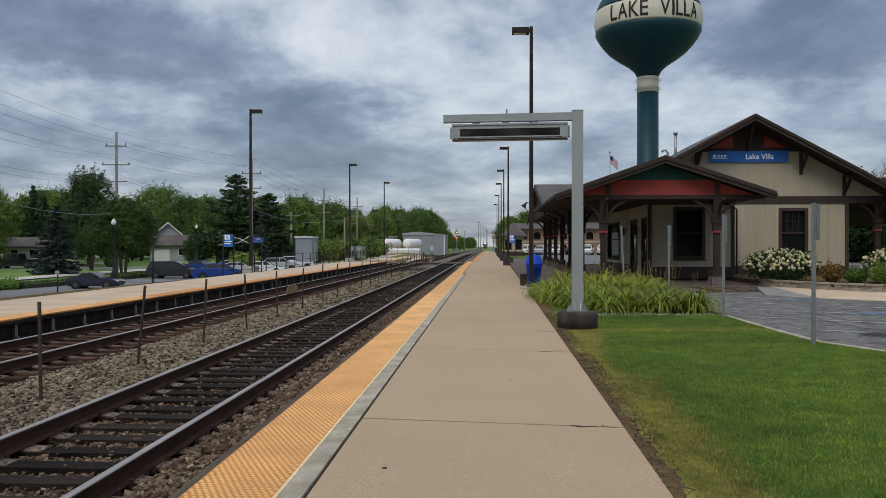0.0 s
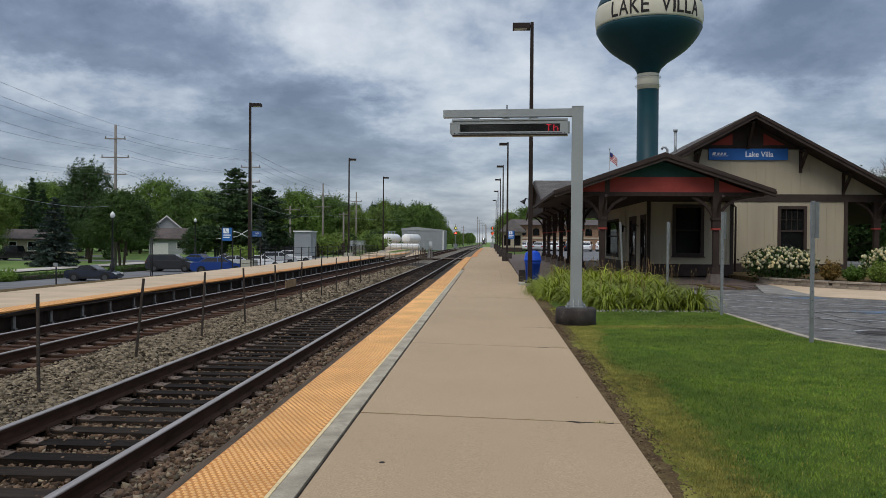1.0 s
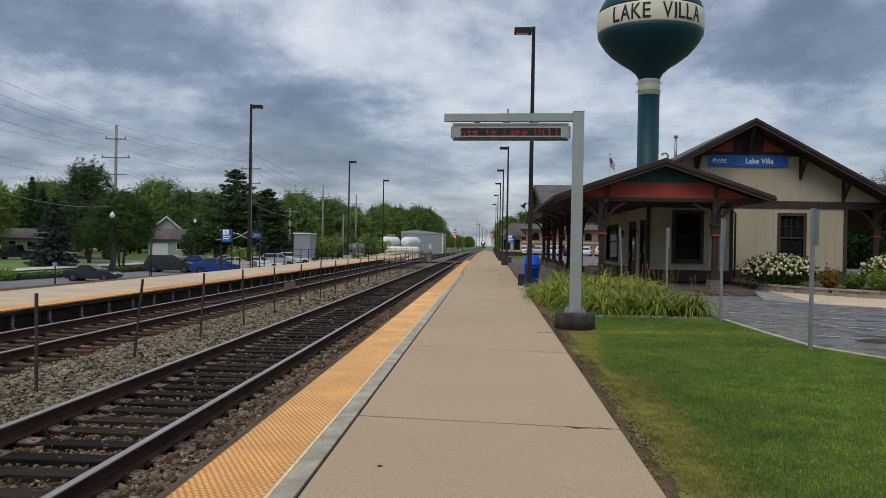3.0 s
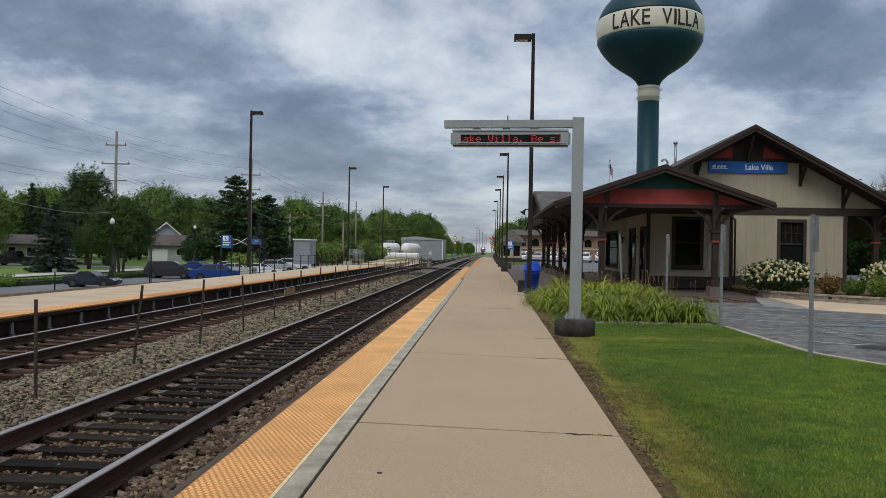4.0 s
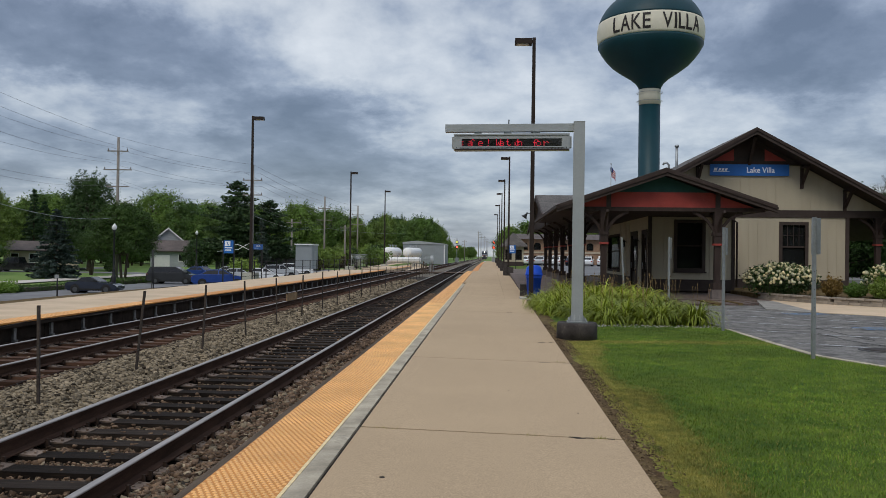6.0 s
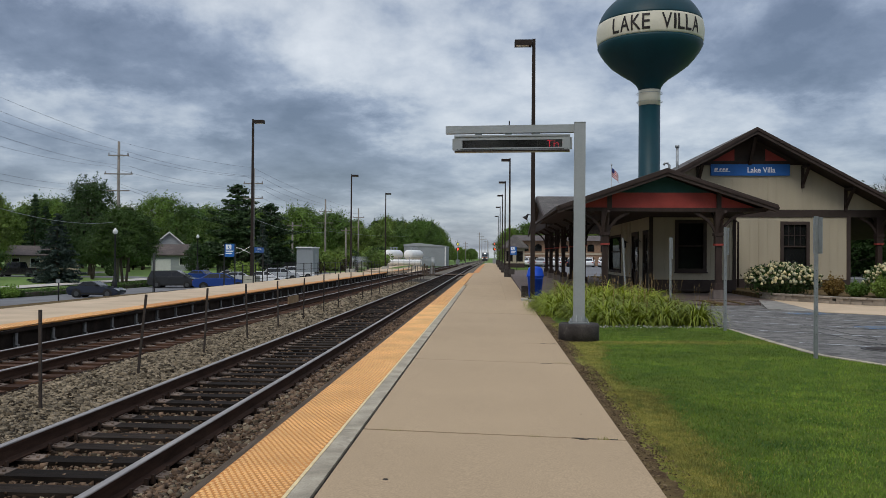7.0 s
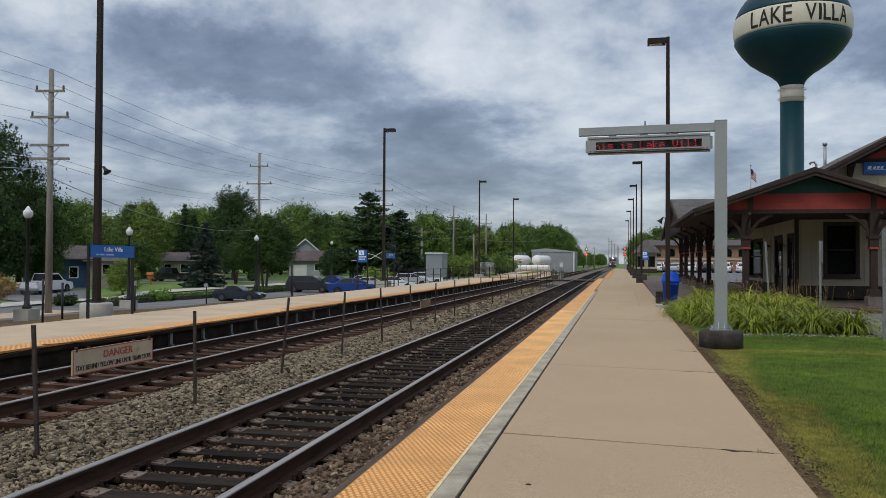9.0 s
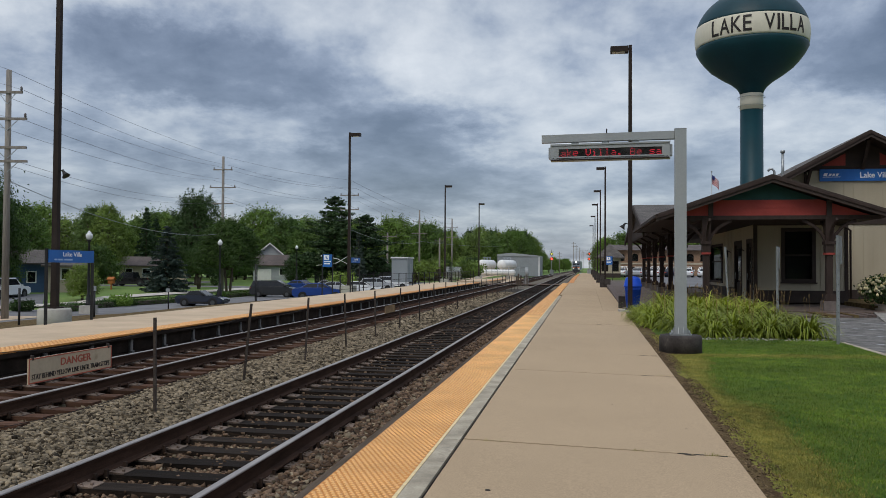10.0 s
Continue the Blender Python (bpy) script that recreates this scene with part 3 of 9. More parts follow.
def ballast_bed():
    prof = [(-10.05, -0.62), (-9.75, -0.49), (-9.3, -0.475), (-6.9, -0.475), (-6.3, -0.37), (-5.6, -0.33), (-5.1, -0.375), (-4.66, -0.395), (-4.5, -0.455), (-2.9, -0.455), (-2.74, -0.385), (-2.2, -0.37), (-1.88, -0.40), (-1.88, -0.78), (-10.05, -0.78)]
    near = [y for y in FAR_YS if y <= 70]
    # near stretch carries the painted gap shade under the loose stones
    solid("ballast_bed", sweep(bm_new(), prof, 0.0, near), GAP_SHADE_BED, "crushed stone bed under the two tracks, coloured dark as shaded gaps", "ballast")
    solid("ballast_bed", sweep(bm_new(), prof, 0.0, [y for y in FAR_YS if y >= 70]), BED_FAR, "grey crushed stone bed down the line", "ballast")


ballast_bed()


def stones(name, boxes, material, label, lean=False):
    """Crushed stone lying loose on the bed: skewed low-poly lumps, denser close by."""
    cube = np.array([(-1, -1, -1), (1, -1, -1), (1, 1, -1), (-1, 1, -1), (-1, -1, 1), (1, -1, 1), (1, 1, 1), (-1, 1, 1)], dtype=np.float32)
    quads = np.array([(0, 3, 2, 1), (4, 5, 6, 7), (0, 1, 5, 4), (1, 2, 6, 5), (2, 3, 7, 6), (3, 0, 4, 7)])
    all_v, all_f, base = [], [], 0
    for x0, x1, y0, y1, n, size, zf in boxes:
        c = np.stack([RNG.uniform(x0, x1, n), RNG.uniform(y0, y1, n), np.zeros(n)], 1)
        if lean:
            c[:, 0] = 1.12 + 0.0128 * c[:, 1] + x0 + (x1 - x0) * RNG.uniform(0, 1, n) ** 1.6
        c[:, 2] = np.array([zf(a) for a in c[:, 0]]) + RNG.uniform(-0.75, 0.7, n) * size
        s = size * RNG.uniform(0.55, 1.35, (n, 1)) * RNG.uniform(0.6, 1.2, (n, 3)) * np.array([1.15, 1.0, 0.72])
        v = cube[None] * RNG.uniform(0.48, 1.0, (n, 8, 1)) * s[:, None, :]
        a, b = RNG.uniform(0, 6.28, n), RNG.uniform(-0.9, 0.9, n)
        ca, sa, cb, sb = np.cos(a)[:, None], np.sin(a)[:, None], np.cos(b)[:, None], np.sin(b)[:, None]
        y2, z2 = v[:, :, 1] * cb - v[:, :, 2] * sb, v[:, :, 1] * sb + v[:, :, 2] * cb
        v = np.stack([v[:, :, 0] * ca - y2 * sa, v[:, :, 0] * sa + y2 * ca, z2], 2) + c[:, None, :]
        all_v.append(v.reshape(-1, 3))
        all_f.append((quads[None] + 8 * np.arange(n)[:, None, None]).reshape(-1, 4) + base)
        base += 8 * n
    np_part(name, np_mesh(name, np.concatenate(all_v), np.concatenate(all_f), material), None, label, "ballast stones", "stuff")


def bed_z(x):
    pts = [(-9.75, -0.49), (-9.3, -0.475), (-6.9, -0.475), (-6.3, -0.37), (-5.6, -0.33), (-5.1, -0.375), (-4.66, -0.395), (-4.5, -0.455), (-2.9, -0.455), (-2.74, -0.385), (-2.2, -0.37), (-1.9, -0.40)]
    return float(np.interp(x, [p[0] for p in pts], [p[1] for p in pts]))


stones("ballast_stones", [
    (-7.0, -4.55, -3, 4.5, 11000, 0.030, bed_z), (-4.45, -2.9, -3, 3.2, 4500, 0.026, bed_z), (-2.8, -1.99, -3, 3.2, 2600, 0.028, bed_z), (-7.0, -4.55, 4.5, 12, 27000, 0.026, bed_z), (-7.0, -4.55, 12, 24, 26000, 0.030, bed_z), (-7.0, -4.55, 24, 60, 12000, 0.05, bed_z),
    (-10.0, -6.9, 8, 22, 5000, 0.034, lambda x: bed_z(x) - 0.01), (-10.0, -6.9, 22, 60, 4000, 0.05, lambda x: bed_z(x) - 0.02),
    (-4.45, -2.9, 3.2, 12, 3000, 0.024, bed_z), (-2.8, -1.99, 3.2, 14, 2200, 0.028, bed_z)], BALLAST, "loose grey and brown crushed stone between the tracks")
stones("rusty_stones", [(-4.45, -2.9, 3.2, 9, 5500, 0.026, bed_z), (-4.45, -2.9, 9, 22, 6500, 0.03, bed_z), (-4.45, -2.9, 22, 55, 5000, 0.042, bed_z), (-2.8, -1.99, 3.2, 12, 5500, 0.028, bed_z), (-2.8, -1.99, 12, 40, 6000, 0.035, bed_z),
                        (-4.35, -3.05, 3.2, 14, 420, 0.017, lambda x: -0.405), (-4.35, -3.05, 14, 45, 500, 0.026, lambda x: -0.40)], BALLAST_R, "rust-tinted crushed stone beside the rail")


def tie_mesh(name, material, z_top):
    bm = bx(bm_new(), -1.3, -0.115, z_top - 0.18, 1.3, 0.115, z_top)
    soften(bm, 0.012)
    return to_mesh(name, bm, material)


def track(name, cx, tie_mat, label, pitch, y0, shown):
    t = thing(name, (cx, 0, 0), label, "railway track", kind="structure")
    ys = list(FAR_YS)
    foot = [(-0.07, -0.17), (0.07, -0.17), (0.07, -0.158), (0.012, -0.138), (0.009, -0.045), (0.033, -0.036), (0.033, -0.012), (-0.033, -0.012), (-0.033, -0.036), (-0.009, -0.045), (-0.012, -0.138), (-0.07, -0.158)]
    head = [(-0.0335, -0.014), (0.0335, -0.014), (0.034, -0.006), (0.028, 0.0), (0.0, 0.002), (-0.028, 0.0), (-0.034, -0.006)]
    for sx in (-0.7525, 0.7525):
        r = part("rail", sweep(bm_new(), foot, sx, ys, RAIL_Z), RUST, t, "rust-brown steel rail")
        part("rail_head", sweep(bm_new(), head, sx, ys, RAIL_Z), RAILHEAD, r, "worn shiny rail head")
    me = tie_mesh("tie", tie_mat, RAIL_Z - 0.185)
    pm = bm_new()
    extrude_xz(pm, [(-0.23, 0.0), (0.23, 0.0), (0.23, 0.010), (0.085, 0.020), (-0.085, 0.020), (-0.23, 0.010)], -0.1, 0.1)
    for a, b in ((-0.10, -0.055), (0.10, 0.055), (-0.10, 0.055), (0.10, -0.055), (-0.185, 0.0), (0.185, -0.03)):
        bx(pm, a - 0.011, b - 0.011, 0.008, a + 0.011, b + 0.011, 0.032)
    plate = to_mesh("tie_plate", pm, PLATE)
    # spring clip that grips the rail foot beside a tie
    am = bx(bm_new(), -0.105, -0.016, -0.035, 0.105, 0.016, -0.008)
    bx(am, -0.105, -0.016, -0.008, -0.078, 0.016, 0.045), bx(am, 0.078, -0.016, -0.008, 0.105, 0.016, 0.045)
    clip = to_mesh("rail_anchor", soften(am, 0.004), ANCHOR)
    rnd = random.Random(cx)
    rest = []
    for i in range(int((190 - y0) / pitch)):
        y = y0 + i * pitch + rnd.uniform(-0.03, 0.03)
        skew, shift = rnd.uniform(-1.2, 1.2), rnd.uniform(-0.06, 0.06)
        if i < shown:
            tie = piece("tie", me, t, pose(bend(y) + shift, y, rnd.uniform(-0.012, 0.006), 0, 0, skew))
            if i < 59:
                for sx in (-0.7525, 0.7525):
                    piece("tie_plate", plate, tie, pose(sx - shift, rnd.uniform(-0.012, 0.012), RAIL_Z - 0.186, 0, 0, rnd.uniform(-2, 2)))
                    for e in (-0.15, 0.15) if i % 4 != 1 else ():
                        piece("rail_anchor", clip, tie, pose(sx - shift, e, RAIL_Z - 0.172))
        else:
            rest.append((bend(y), y))
    bm = bm_new()
    for x, y in rest:
        bx(bm, x - 1.3, y - 0.115, RAIL_Z - 0.36, x + 1.3, y + 0.115, RAIL_Z - 0.185)
    part("far_ties", bm, tie_mat, t, kind="stuff")
    return t


track("track_near", TRACK_A, TIE, "railway track with dark creosoted ties and worn steel rails", 0.505, -5.21, 134)
track("track_far", TRACK_B, TIE_BROWN, "railway track with rust-brown ties and steel rails", 0.53, -4.48, 134)


# the near platform leans slightly away from the track and widens down the line
EDGE, CURB_L, CURB_R, STEP = -1.897, -1.286, -1.13, 0.48


def right_edge(y):
    return 1.12 + 0.0128 * y


def plat_z(x, y):
    return -0.018 * (x + 1.1) if x > -1.1 else 0.0


def near_platform():
    p = thing("platform_near", (0, 0, 0), "long beige concrete station platform with yellow tactile edge", "platform", kind="structure")
    joints = [-6.0, 2.2, 7.08, 12.1, 14.9, 22.6, 30.4, 38, 46, 55, 64, 74, 83, 96, 110, 125, 140, 160, 180, 200, 225, 250]
    seam = lambda y: 0.74 + 0.0085 * (y - 33)
    for a, b in zip(joints, joints[1:]):
        left = CURB_R + 0.022 if b < 46.5 else CURB_L + 0.01 if b <= 84 else CURB_L + 0.01 + STEP
        rows = [(left, lambda y: right_edge(min(y, 90)))] if a < 30 or a > 83 else [(left, lambda y: seam(y) - 0.003), (None, lambda y: right_edge(min(y, 90)))]
        for x0, far in rows:
            la, lb = (x0, x0) if x0 is not None else (seam(a) + 0.003, seam(b) + 0.003)
            sk = lambda x: -0.035 * (x - 1.1) if b < 20 else 0.0
            poly = [(la + bend(a), a + 0.012 + (sk(la) if a > 0 else 0)), (far(a) + bend(a), a + 0.012), (far(b) + bend(b), b - 0.012), (lb + bend(b), b - (0.026 if b == 7.08 else 0.012) + sk(lb))]
            bm = slab(bm_new(), poly, -0.4, plat_z)
            if b < 31:
                soften(bm, 0.006)
            part("slab", bm, CONCRETE, p)
    part("joint_filler", slab(bm_new(), [(CURB_R - 0.01, -6), (1.1, -6), (1.9, 84), (CURB_R - 0.01, 84)], -0.5, lambda x, y: plat_z(x, y) - 0.02), DARK_JOINT, p, "dark open joints between the slabs")
    y = 4.25 - 2.84 * 4
    while y < 43:
        poly = [(CURB_L + 0.003 + bend(y), y + 0.006), (CURB_R - 0.004 + bend(y), y + 0.006), (CURB_R - 0.004 + bend(y), y + 2.834), (CURB_L + 0.003 + bend(y), y + 2.834)]
        bm = slab(bm_new(), poly, -0.4, 0.004)
        soften(bm, 0.006)
        part("edge_stone", bm, EDGE_STONE, p)
        y += 2.84
    # tactile panels with their domes
    bm = bm_new()
    bx(bm, EDGE + 0.006, 0.003, -0.05, CURB_L - 0.028, 1.217, 0.003)
    panel = to_mesh("tactile_panel", bm, TACTILE)
    bm = bm_new()
    bx(bm, CURB_L - 0.026, 0.0, -0.05, CURB_L, 1.22, 0.006)
    rim = to_mesh("pale_edge", bm, TACTILE_RIM)
    y = -5.66
    while y < 200:
        if y < 80.5 or y > 83:
            k = bend(y) + (STEP if y > 82 else 0.0)
            piece("tactile_panel", panel, p, pose(k, y, 0))
            if y < 44:
                piece("pale_edge", rim, p, pose(k, y, 0))
        y += 1.22
    rows, cols = np.arange(-1.982, 26.0, 0.047), EDGE + 0.03 + 0.0465 * np.arange(12)
    gx, gy = np.meshgrid(cols, rows)
    gx = gx + np.where(np.arange(len(rows)) % 2 == 0, 0.0, 0.0232)[:, None]
    cen = np.stack([gx.ravel(), gy.ravel(), np.full(gx.size, 0.003)], 1)
    ang = np.arange(8) * math.pi / 4
    ring = np.concatenate([np.stack([np.cos(ang) * r, np.sin(ang) * r * 1.0, np.full(8, z)], 1) for r, z in ((0.0165, 0.0), (0.0095, 0.006))])
    v = (cen[:, None] + ring[None]).reshape(-1, 3)
    fs = np.array([(i, (i + 1) % 8, 8 + (i + 1) % 8, 8 + i) for i in range(8)] + [(8, 9, 10, 11), (8, 11, 12, 15), (12, 13, 14, 15)])
    f = (fs[None] + 16 * np.arange(len(cen))[:, None, None]).reshape(-1, 4)
    np_part("tactile_domes", np_mesh("tactile_domes", v, f, TACTILE_TOP), p, "rows of raised yellow domes", kind="stuff")
    gx, gy = np.meshgrid(cols + 0.012, np.arange(26.0, 80.5, 0.047))
    cen = np.stack([gx.ravel(), gy.ravel(), np.full(gx.size, 0.003)], 1)
    low = np.array([(-1, -1, 0), (1, -1, 0), (1, 1, 0), (-1, 1, 0), (-0.6, -0.6, 1), (0.6, -0.6, 1), (0.6, 0.6, 1), (-0.6, 0.6, 1)]) * np.array([0.0145, 0.0145, 0.006])
    v = (cen[:, None] + low[None]).reshape(-1, 3)
    fs = np.array([(4, 5, 6, 7), (0, 1, 5, 4), (1, 2, 6, 5), (2, 3, 7, 6), (3, 0, 4, 7)])
    np_part("tactile_domes", np_mesh("tactile_domes", v, (fs[None] + 8 * np.arange(len(cen))[:, None, None]).reshape(-1, 4), TACTILE_TOP), p, "rows of raised yellow domes", kind="stuff")
    bm = sweep(bm_new(), [(EDGE - 0.085, -0.30), (EDGE + 0.003, -0.30), (EDGE + 0.003, -0.006), (EDGE - 0.085, -0.02)], 0.0, [-6, 10, 30, 60, 82])
    part("edge_timber", bm, WEATHERED, p, "weathered grey timber along the platform edge")
    bm = sweep(bm_new(), [(EDGE - 0.02, -0.8), (-1.2, -0.8), (-1.2, -0.06), (EDGE - 0.02, -0.06)], 0.0, [-6, 10, 30, 60, 82])
    part("platform_base", bm, FOOTING, p)
    far_ys = [83, 90, 110, 130, 160, 200, 250]
    part("edge_timber", sweep(bm_new(), [(EDGE + STEP - 0.085, -0.30), (EDGE + STEP + 0.003, -0.30), (EDGE + STEP + 0.003, -0.006), (EDGE + STEP - 0.085, -0.02)], 0.0, far_ys), WEATHERED, p)
    part("platform_base", sweep(bm_new(), [(EDGE + STEP - 0.02, -0.8), (CURB_L + STEP + 0.05, -0.8), (CURB_L + STEP + 0.05, -0.06), (EDGE + STEP - 0.02, -0.06)], 0.0, far_ys), FOOTING, p)
    part("crossing_landing", slab(bm_new(), [(EDGE, 82.0), (CURB_L + 0.1, 82.0), (CURB_L + STEP, 83.0), (EDGE + STEP, 83.0), (EDGE, 82.6)], -0.6, -0.004), CONCRETE, p)
    for x, yy, r in ((-0.71, 5.57, 0.022), (0.28, 9.4, 0.012), (0.95, 8.2, 0.010)):
        part("pit", lathe(bm_new(), [(r, 0.0), (r * 0.9, 0.0035)], 9, (x, yy, plat_z(x, yy) - 0.001)), DARK_JOINT, p, "small dark pit in the concrete")


near_platform()


def joint_chips():
    """Broken arrises where the slab joints have worn."""
    c = thing("slab_chips", (0, 0, 0), "small dark broken spots along the slab joints", "chip", kind="structure")
    rnd = random.Random(14)
    for y, x, n in ((7.08, 0.98, 5), (12.1, 1.0, 5), (14.9, 1.1, 4), (22.6, 0.6, 4)):
        for _ in range(n):
            cx, cy, r = x + rnd.uniform(-0.25, 0.3), y + rnd.uniform(-0.03, 0.03), rnd.uniform(0.012, 0.035)
            pts = [(cx + r * 1.9 * math.cos(q) * rnd.uniform(0.6, 1.2), cy + r * 0.6 * math.sin(q) * rnd.uniform(0.6, 1.2)) for q in np.linspace(0, 5.6, 8)]
            part("chip", slab(bm_new(), pts, lambda a, b: plat_z(a, b) - 0.004, lambda a, b: plat_z(a, b) + 0.003), DARK_JOINT, c)


joint_chips()


def far_platform():
    p = thing("platform_far", (0, 0, 0), "pale concrete platform with yellow edge on dark boards", "platform", kind="structure")
    x0, x1 = -10.05, -13.75
    ys = [-6, 2, 10, 18, 26, 34, 42, 50, 58, 66, 74, 80]
    for a, b in zip(ys, ys[1:]):
        part("slab", slab(bm_new(), [(x0 - 0.61, a + 0.01), (x1, a + 0.01), (x1, b - 0.01), (x0 - 0.61, b - 0.01)], -0.12, 0.0), CONCRETE_L, p)
    for a, b in ((80, 86), (88, 108)):
        part("slab", slab(bm_new(), [(x0, a), (x1, a), (x1, b), (x0, b)], -0.3, lambda x, y: -0.12 if 80.5 < y < 87.5 else 0.0), CONCRETE_L, p)
    bm = bx(bm_new(), x0 - 0.61, 0.004, -0.03, x0, 1.216, 0.004)
    me = to_mesh("tactile_panel", bm, TACTILE)
    y = -4.0
    while y < 79:
        piece("tactile_panel", me, p, pose(0, y, 0))
        y += 1.22
    y = 88.2
    while y < 107:
        piece("tactile_panel", me, p, pose(0, y, 0.004))
        y += 1.22
    gy, gx = np.meshgrid(np.arange(9.0, 24.0, 0.12), x0 - 0.05 - 0.1 * np.arange(6), indexing="ij")
    cen = np.stack([gx.ravel(), gy.ravel(), np.full(gx.size, 0.004)], 1)
    box8 = np.array([(-1, -1, 0), (1, -1, 0), (1, 1, 0), (-1, 1, 0), (-0.6, -0.6, 1), (0.6, -0.6, 1), (0.6, 0.6, 1), (-0.6, 0.6, 1)]) * np.array([0.024, 0.024, 0.006])
    v = (cen[:, None] + box8[None]).reshape(-1, 3)
    fs = np.array([(4, 5, 6, 7), (0, 1, 5, 4), (1, 2, 6, 5), (2, 3, 7, 6), (3, 0, 4, 7)])
    np_part("tactile_domes", np_mesh("tactile_domes", v, (fs[None] + 8 * np.arange(len(cen))[:, None, None]).reshape(-1, 4), TACTILE_TOP), p, "raised yellow domes", kind="stuff")
    part("edge_beam", bx(bm_new(), x0 - 0.6, -6, -0.12, x0 - 0.012, 80, -0.032), DARK_FACE, p, "dark edge beam")
    # dark boards and steel brackets under the edge
    plank = to_mesh("face_board", soften(bx(bm_new(), -0.035, 0.01, -0.145, 0.0, 3.99, 0.145), 0.006), DARK_FACE)
    br = bm_new()
    bx(br, 0.0, -0.05, -0.52, 0.05, 0.05, -0.22)
    bx(br, 0.05, -0.05, -0.52, 0.09, 0.05, -0.47)
    bracket = to_mesh("steel_bracket", soften(br, 0.006), BRACKET)
    y = -2.0
    while y < 100:
        for z in (-0.275, -0.58):
            piece("face_board", plank, p, pose(x0 - 0.14, y, z))
        y += 4.0
    y = -1.0
    while y < 84:
        piece("steel_bracket", bracket, p, pose(x0 - 0.14, y, 0.07))
        y += 1.48
    part("dark_underside", bx(bm_new(), x1 + 0.1, -6, -0.85, x0 - 0.6, 100, -0.13), DARK_FACE, p, "dark timber under the platform")


far_platform()


def crossing():
    c = thing("track_crossing", (0, 84.2, 0), "weathered timber foot crossing laid over the two tracks", "crossing", kind="structure")
    rails = sorted(cx + s for cx in (TRACK_A, TRACK_B) for s in (-0.7525, 0.7525))
    stops = [-10.0] + rails + [EDGE - 0.1]
    for a, b in zip(stops, stops[1:]):
        x0, x1 = a + (0.09 if a in rails else 0.0), b - (0.09 if b in rails else 0.0)
        for k in range(5):
            part("plank", soften(bx(bm_new(), x0, -1.25 + 0.5 * k, RAIL_Z - 0.05, x1, -0.77 + 0.5 * k, RAIL_Z + 0.012), 0.012), CROSS_WOOD, c)
        # dark tie colour here paints the shade on the crossing's front face
        part("bearer", bx(bm_new(), x0, -1.2, RAIL_Z - 0.22, x1, 1.2, RAIL_Z - 0.052), TIE, c, "dark recessed fascia painted as shade under the planks")
    g = thing("crossing_posts", (-6.5, 83.0, -0.34), "short grey timber posts beside the foot crossing", "post")
    for x, y, h in ((0.0, 0.0, 1.25), (0.28, -0.3, 1.05), (0.75, 2.3, 1.0), (-0.4, 2.6, 1.0)):
        part("post", soften(bx(bm_new(), x - 0.06, y - 0.06, -0.3, x + 0.06, y + 0.06, h), 0.012), WEATHERED, g)
    m = thing("switch_machine", (-5.95, 87.0, -0.34), "rounded grey metal trackside cabinet", "cabinet")
    part("body", soften(bx(bm_new(), -0.26, -0.3, 0.0, 0.26, 0.3, 0.8), 0.2, 4), BRACKET, m)


crossing()


# ---- ground surfaces beside the near platform ----
def lawn_edge(y):
    """Where the lawn meets the car park."""
    return 5.55 + 0.9 * smooth01((14.5 - y) / 3.0)


def lawn_z(x, y):
    return -0.075 + 0.02 * noise.noise(Vector((x * 0.6, y * 0.6, 0.3)))


def lawn():
    xs, ys = np.linspace(0, 1, 26), np.linspace(-4, 31, 90)
    verts, faces = [], []
    for y in ys:
        a, b = right_edge(y) + 0.002, lawn_edge(y)
        verts += [(a + (b - a) * t, y, lawn_z(a + (b - a) * t, y)) for t in xs]
    w = len(xs)
    faces = [(j * w + i, j * w + i + 1, (j + 1) * w + i + 1, (j + 1) * w + i) for j in range(len(ys) - 1) for i in range(w - 1)]
    np_part("lawn", np_mesh("lawn", verts, faces, GRASS_BASE, True), None, "mown green lawn with a dry yellow margin", "lawn", "structure")
    # thin dry turf beside the slab
    verts = []
    ys = np.linspace(-4, 20, 420)
    for y in ys:
        a = right_edge(y) + 0.05
        b = a + 0.46 + 0.22 * noise.noise(Vector((1.3, y * 0.55, 2))) + 0.16 * noise.noise(Vector((4.3, y * 2.7, 2))) + 0.05 * noise.noise(Vector((4.3, y * 9.0, 7))) + 0.25 * smooth01((y - 11) / 5)
        verts += [(a + (b - a) * u, y, lawn_z(a + (b - a) * u, y) + 0.006) for u in (0, 0.5, 1)]
    faces = [(3 * j + i, 3 * j + i + 1, 3 * j + 4 + i, 3 * j + 3 + i) for j in range(len(ys) - 1) for i in range(2)]
    np_part("dry_turf", np_mesh("dry_turf", verts, faces, THATCH, True), None, "dry yellow turf along the slab", "turf", "structure")
    # a strip of bare soil along the slab
    verts, faces = [], []
    rnd = random.Random(3)
    ys = np.linspace(-4, 31, 520)
    for y in ys:
        a = right_edge(y) + 0.003
        wd = max(0.08, 0.17 + 0.12 * noise.noise(Vector((0, y * 1.3, 5))) + 0.10 * rnd.random() ** 2 + 0.16 * smooth01((y - 13) / 4))
        verts += [(a, y, -0.06), (a + wd * 0.5, y, lawn_z(a, y) + 0.010), (a + wd, y, lawn_z(a, y) - 0.004)]
    faces = [(3 * j + i, 3 * j + i + 1, 3 * j + 4 + i, 3 * j + 3 + i) for j in range(len(ys) - 1) for i in range(2)]
    np_part("soil_strip", np_mesh("soil_strip", verts, faces, DIRT, True), None, "strip of bare brown soil along the slab", "soil", "structure")


lawn()


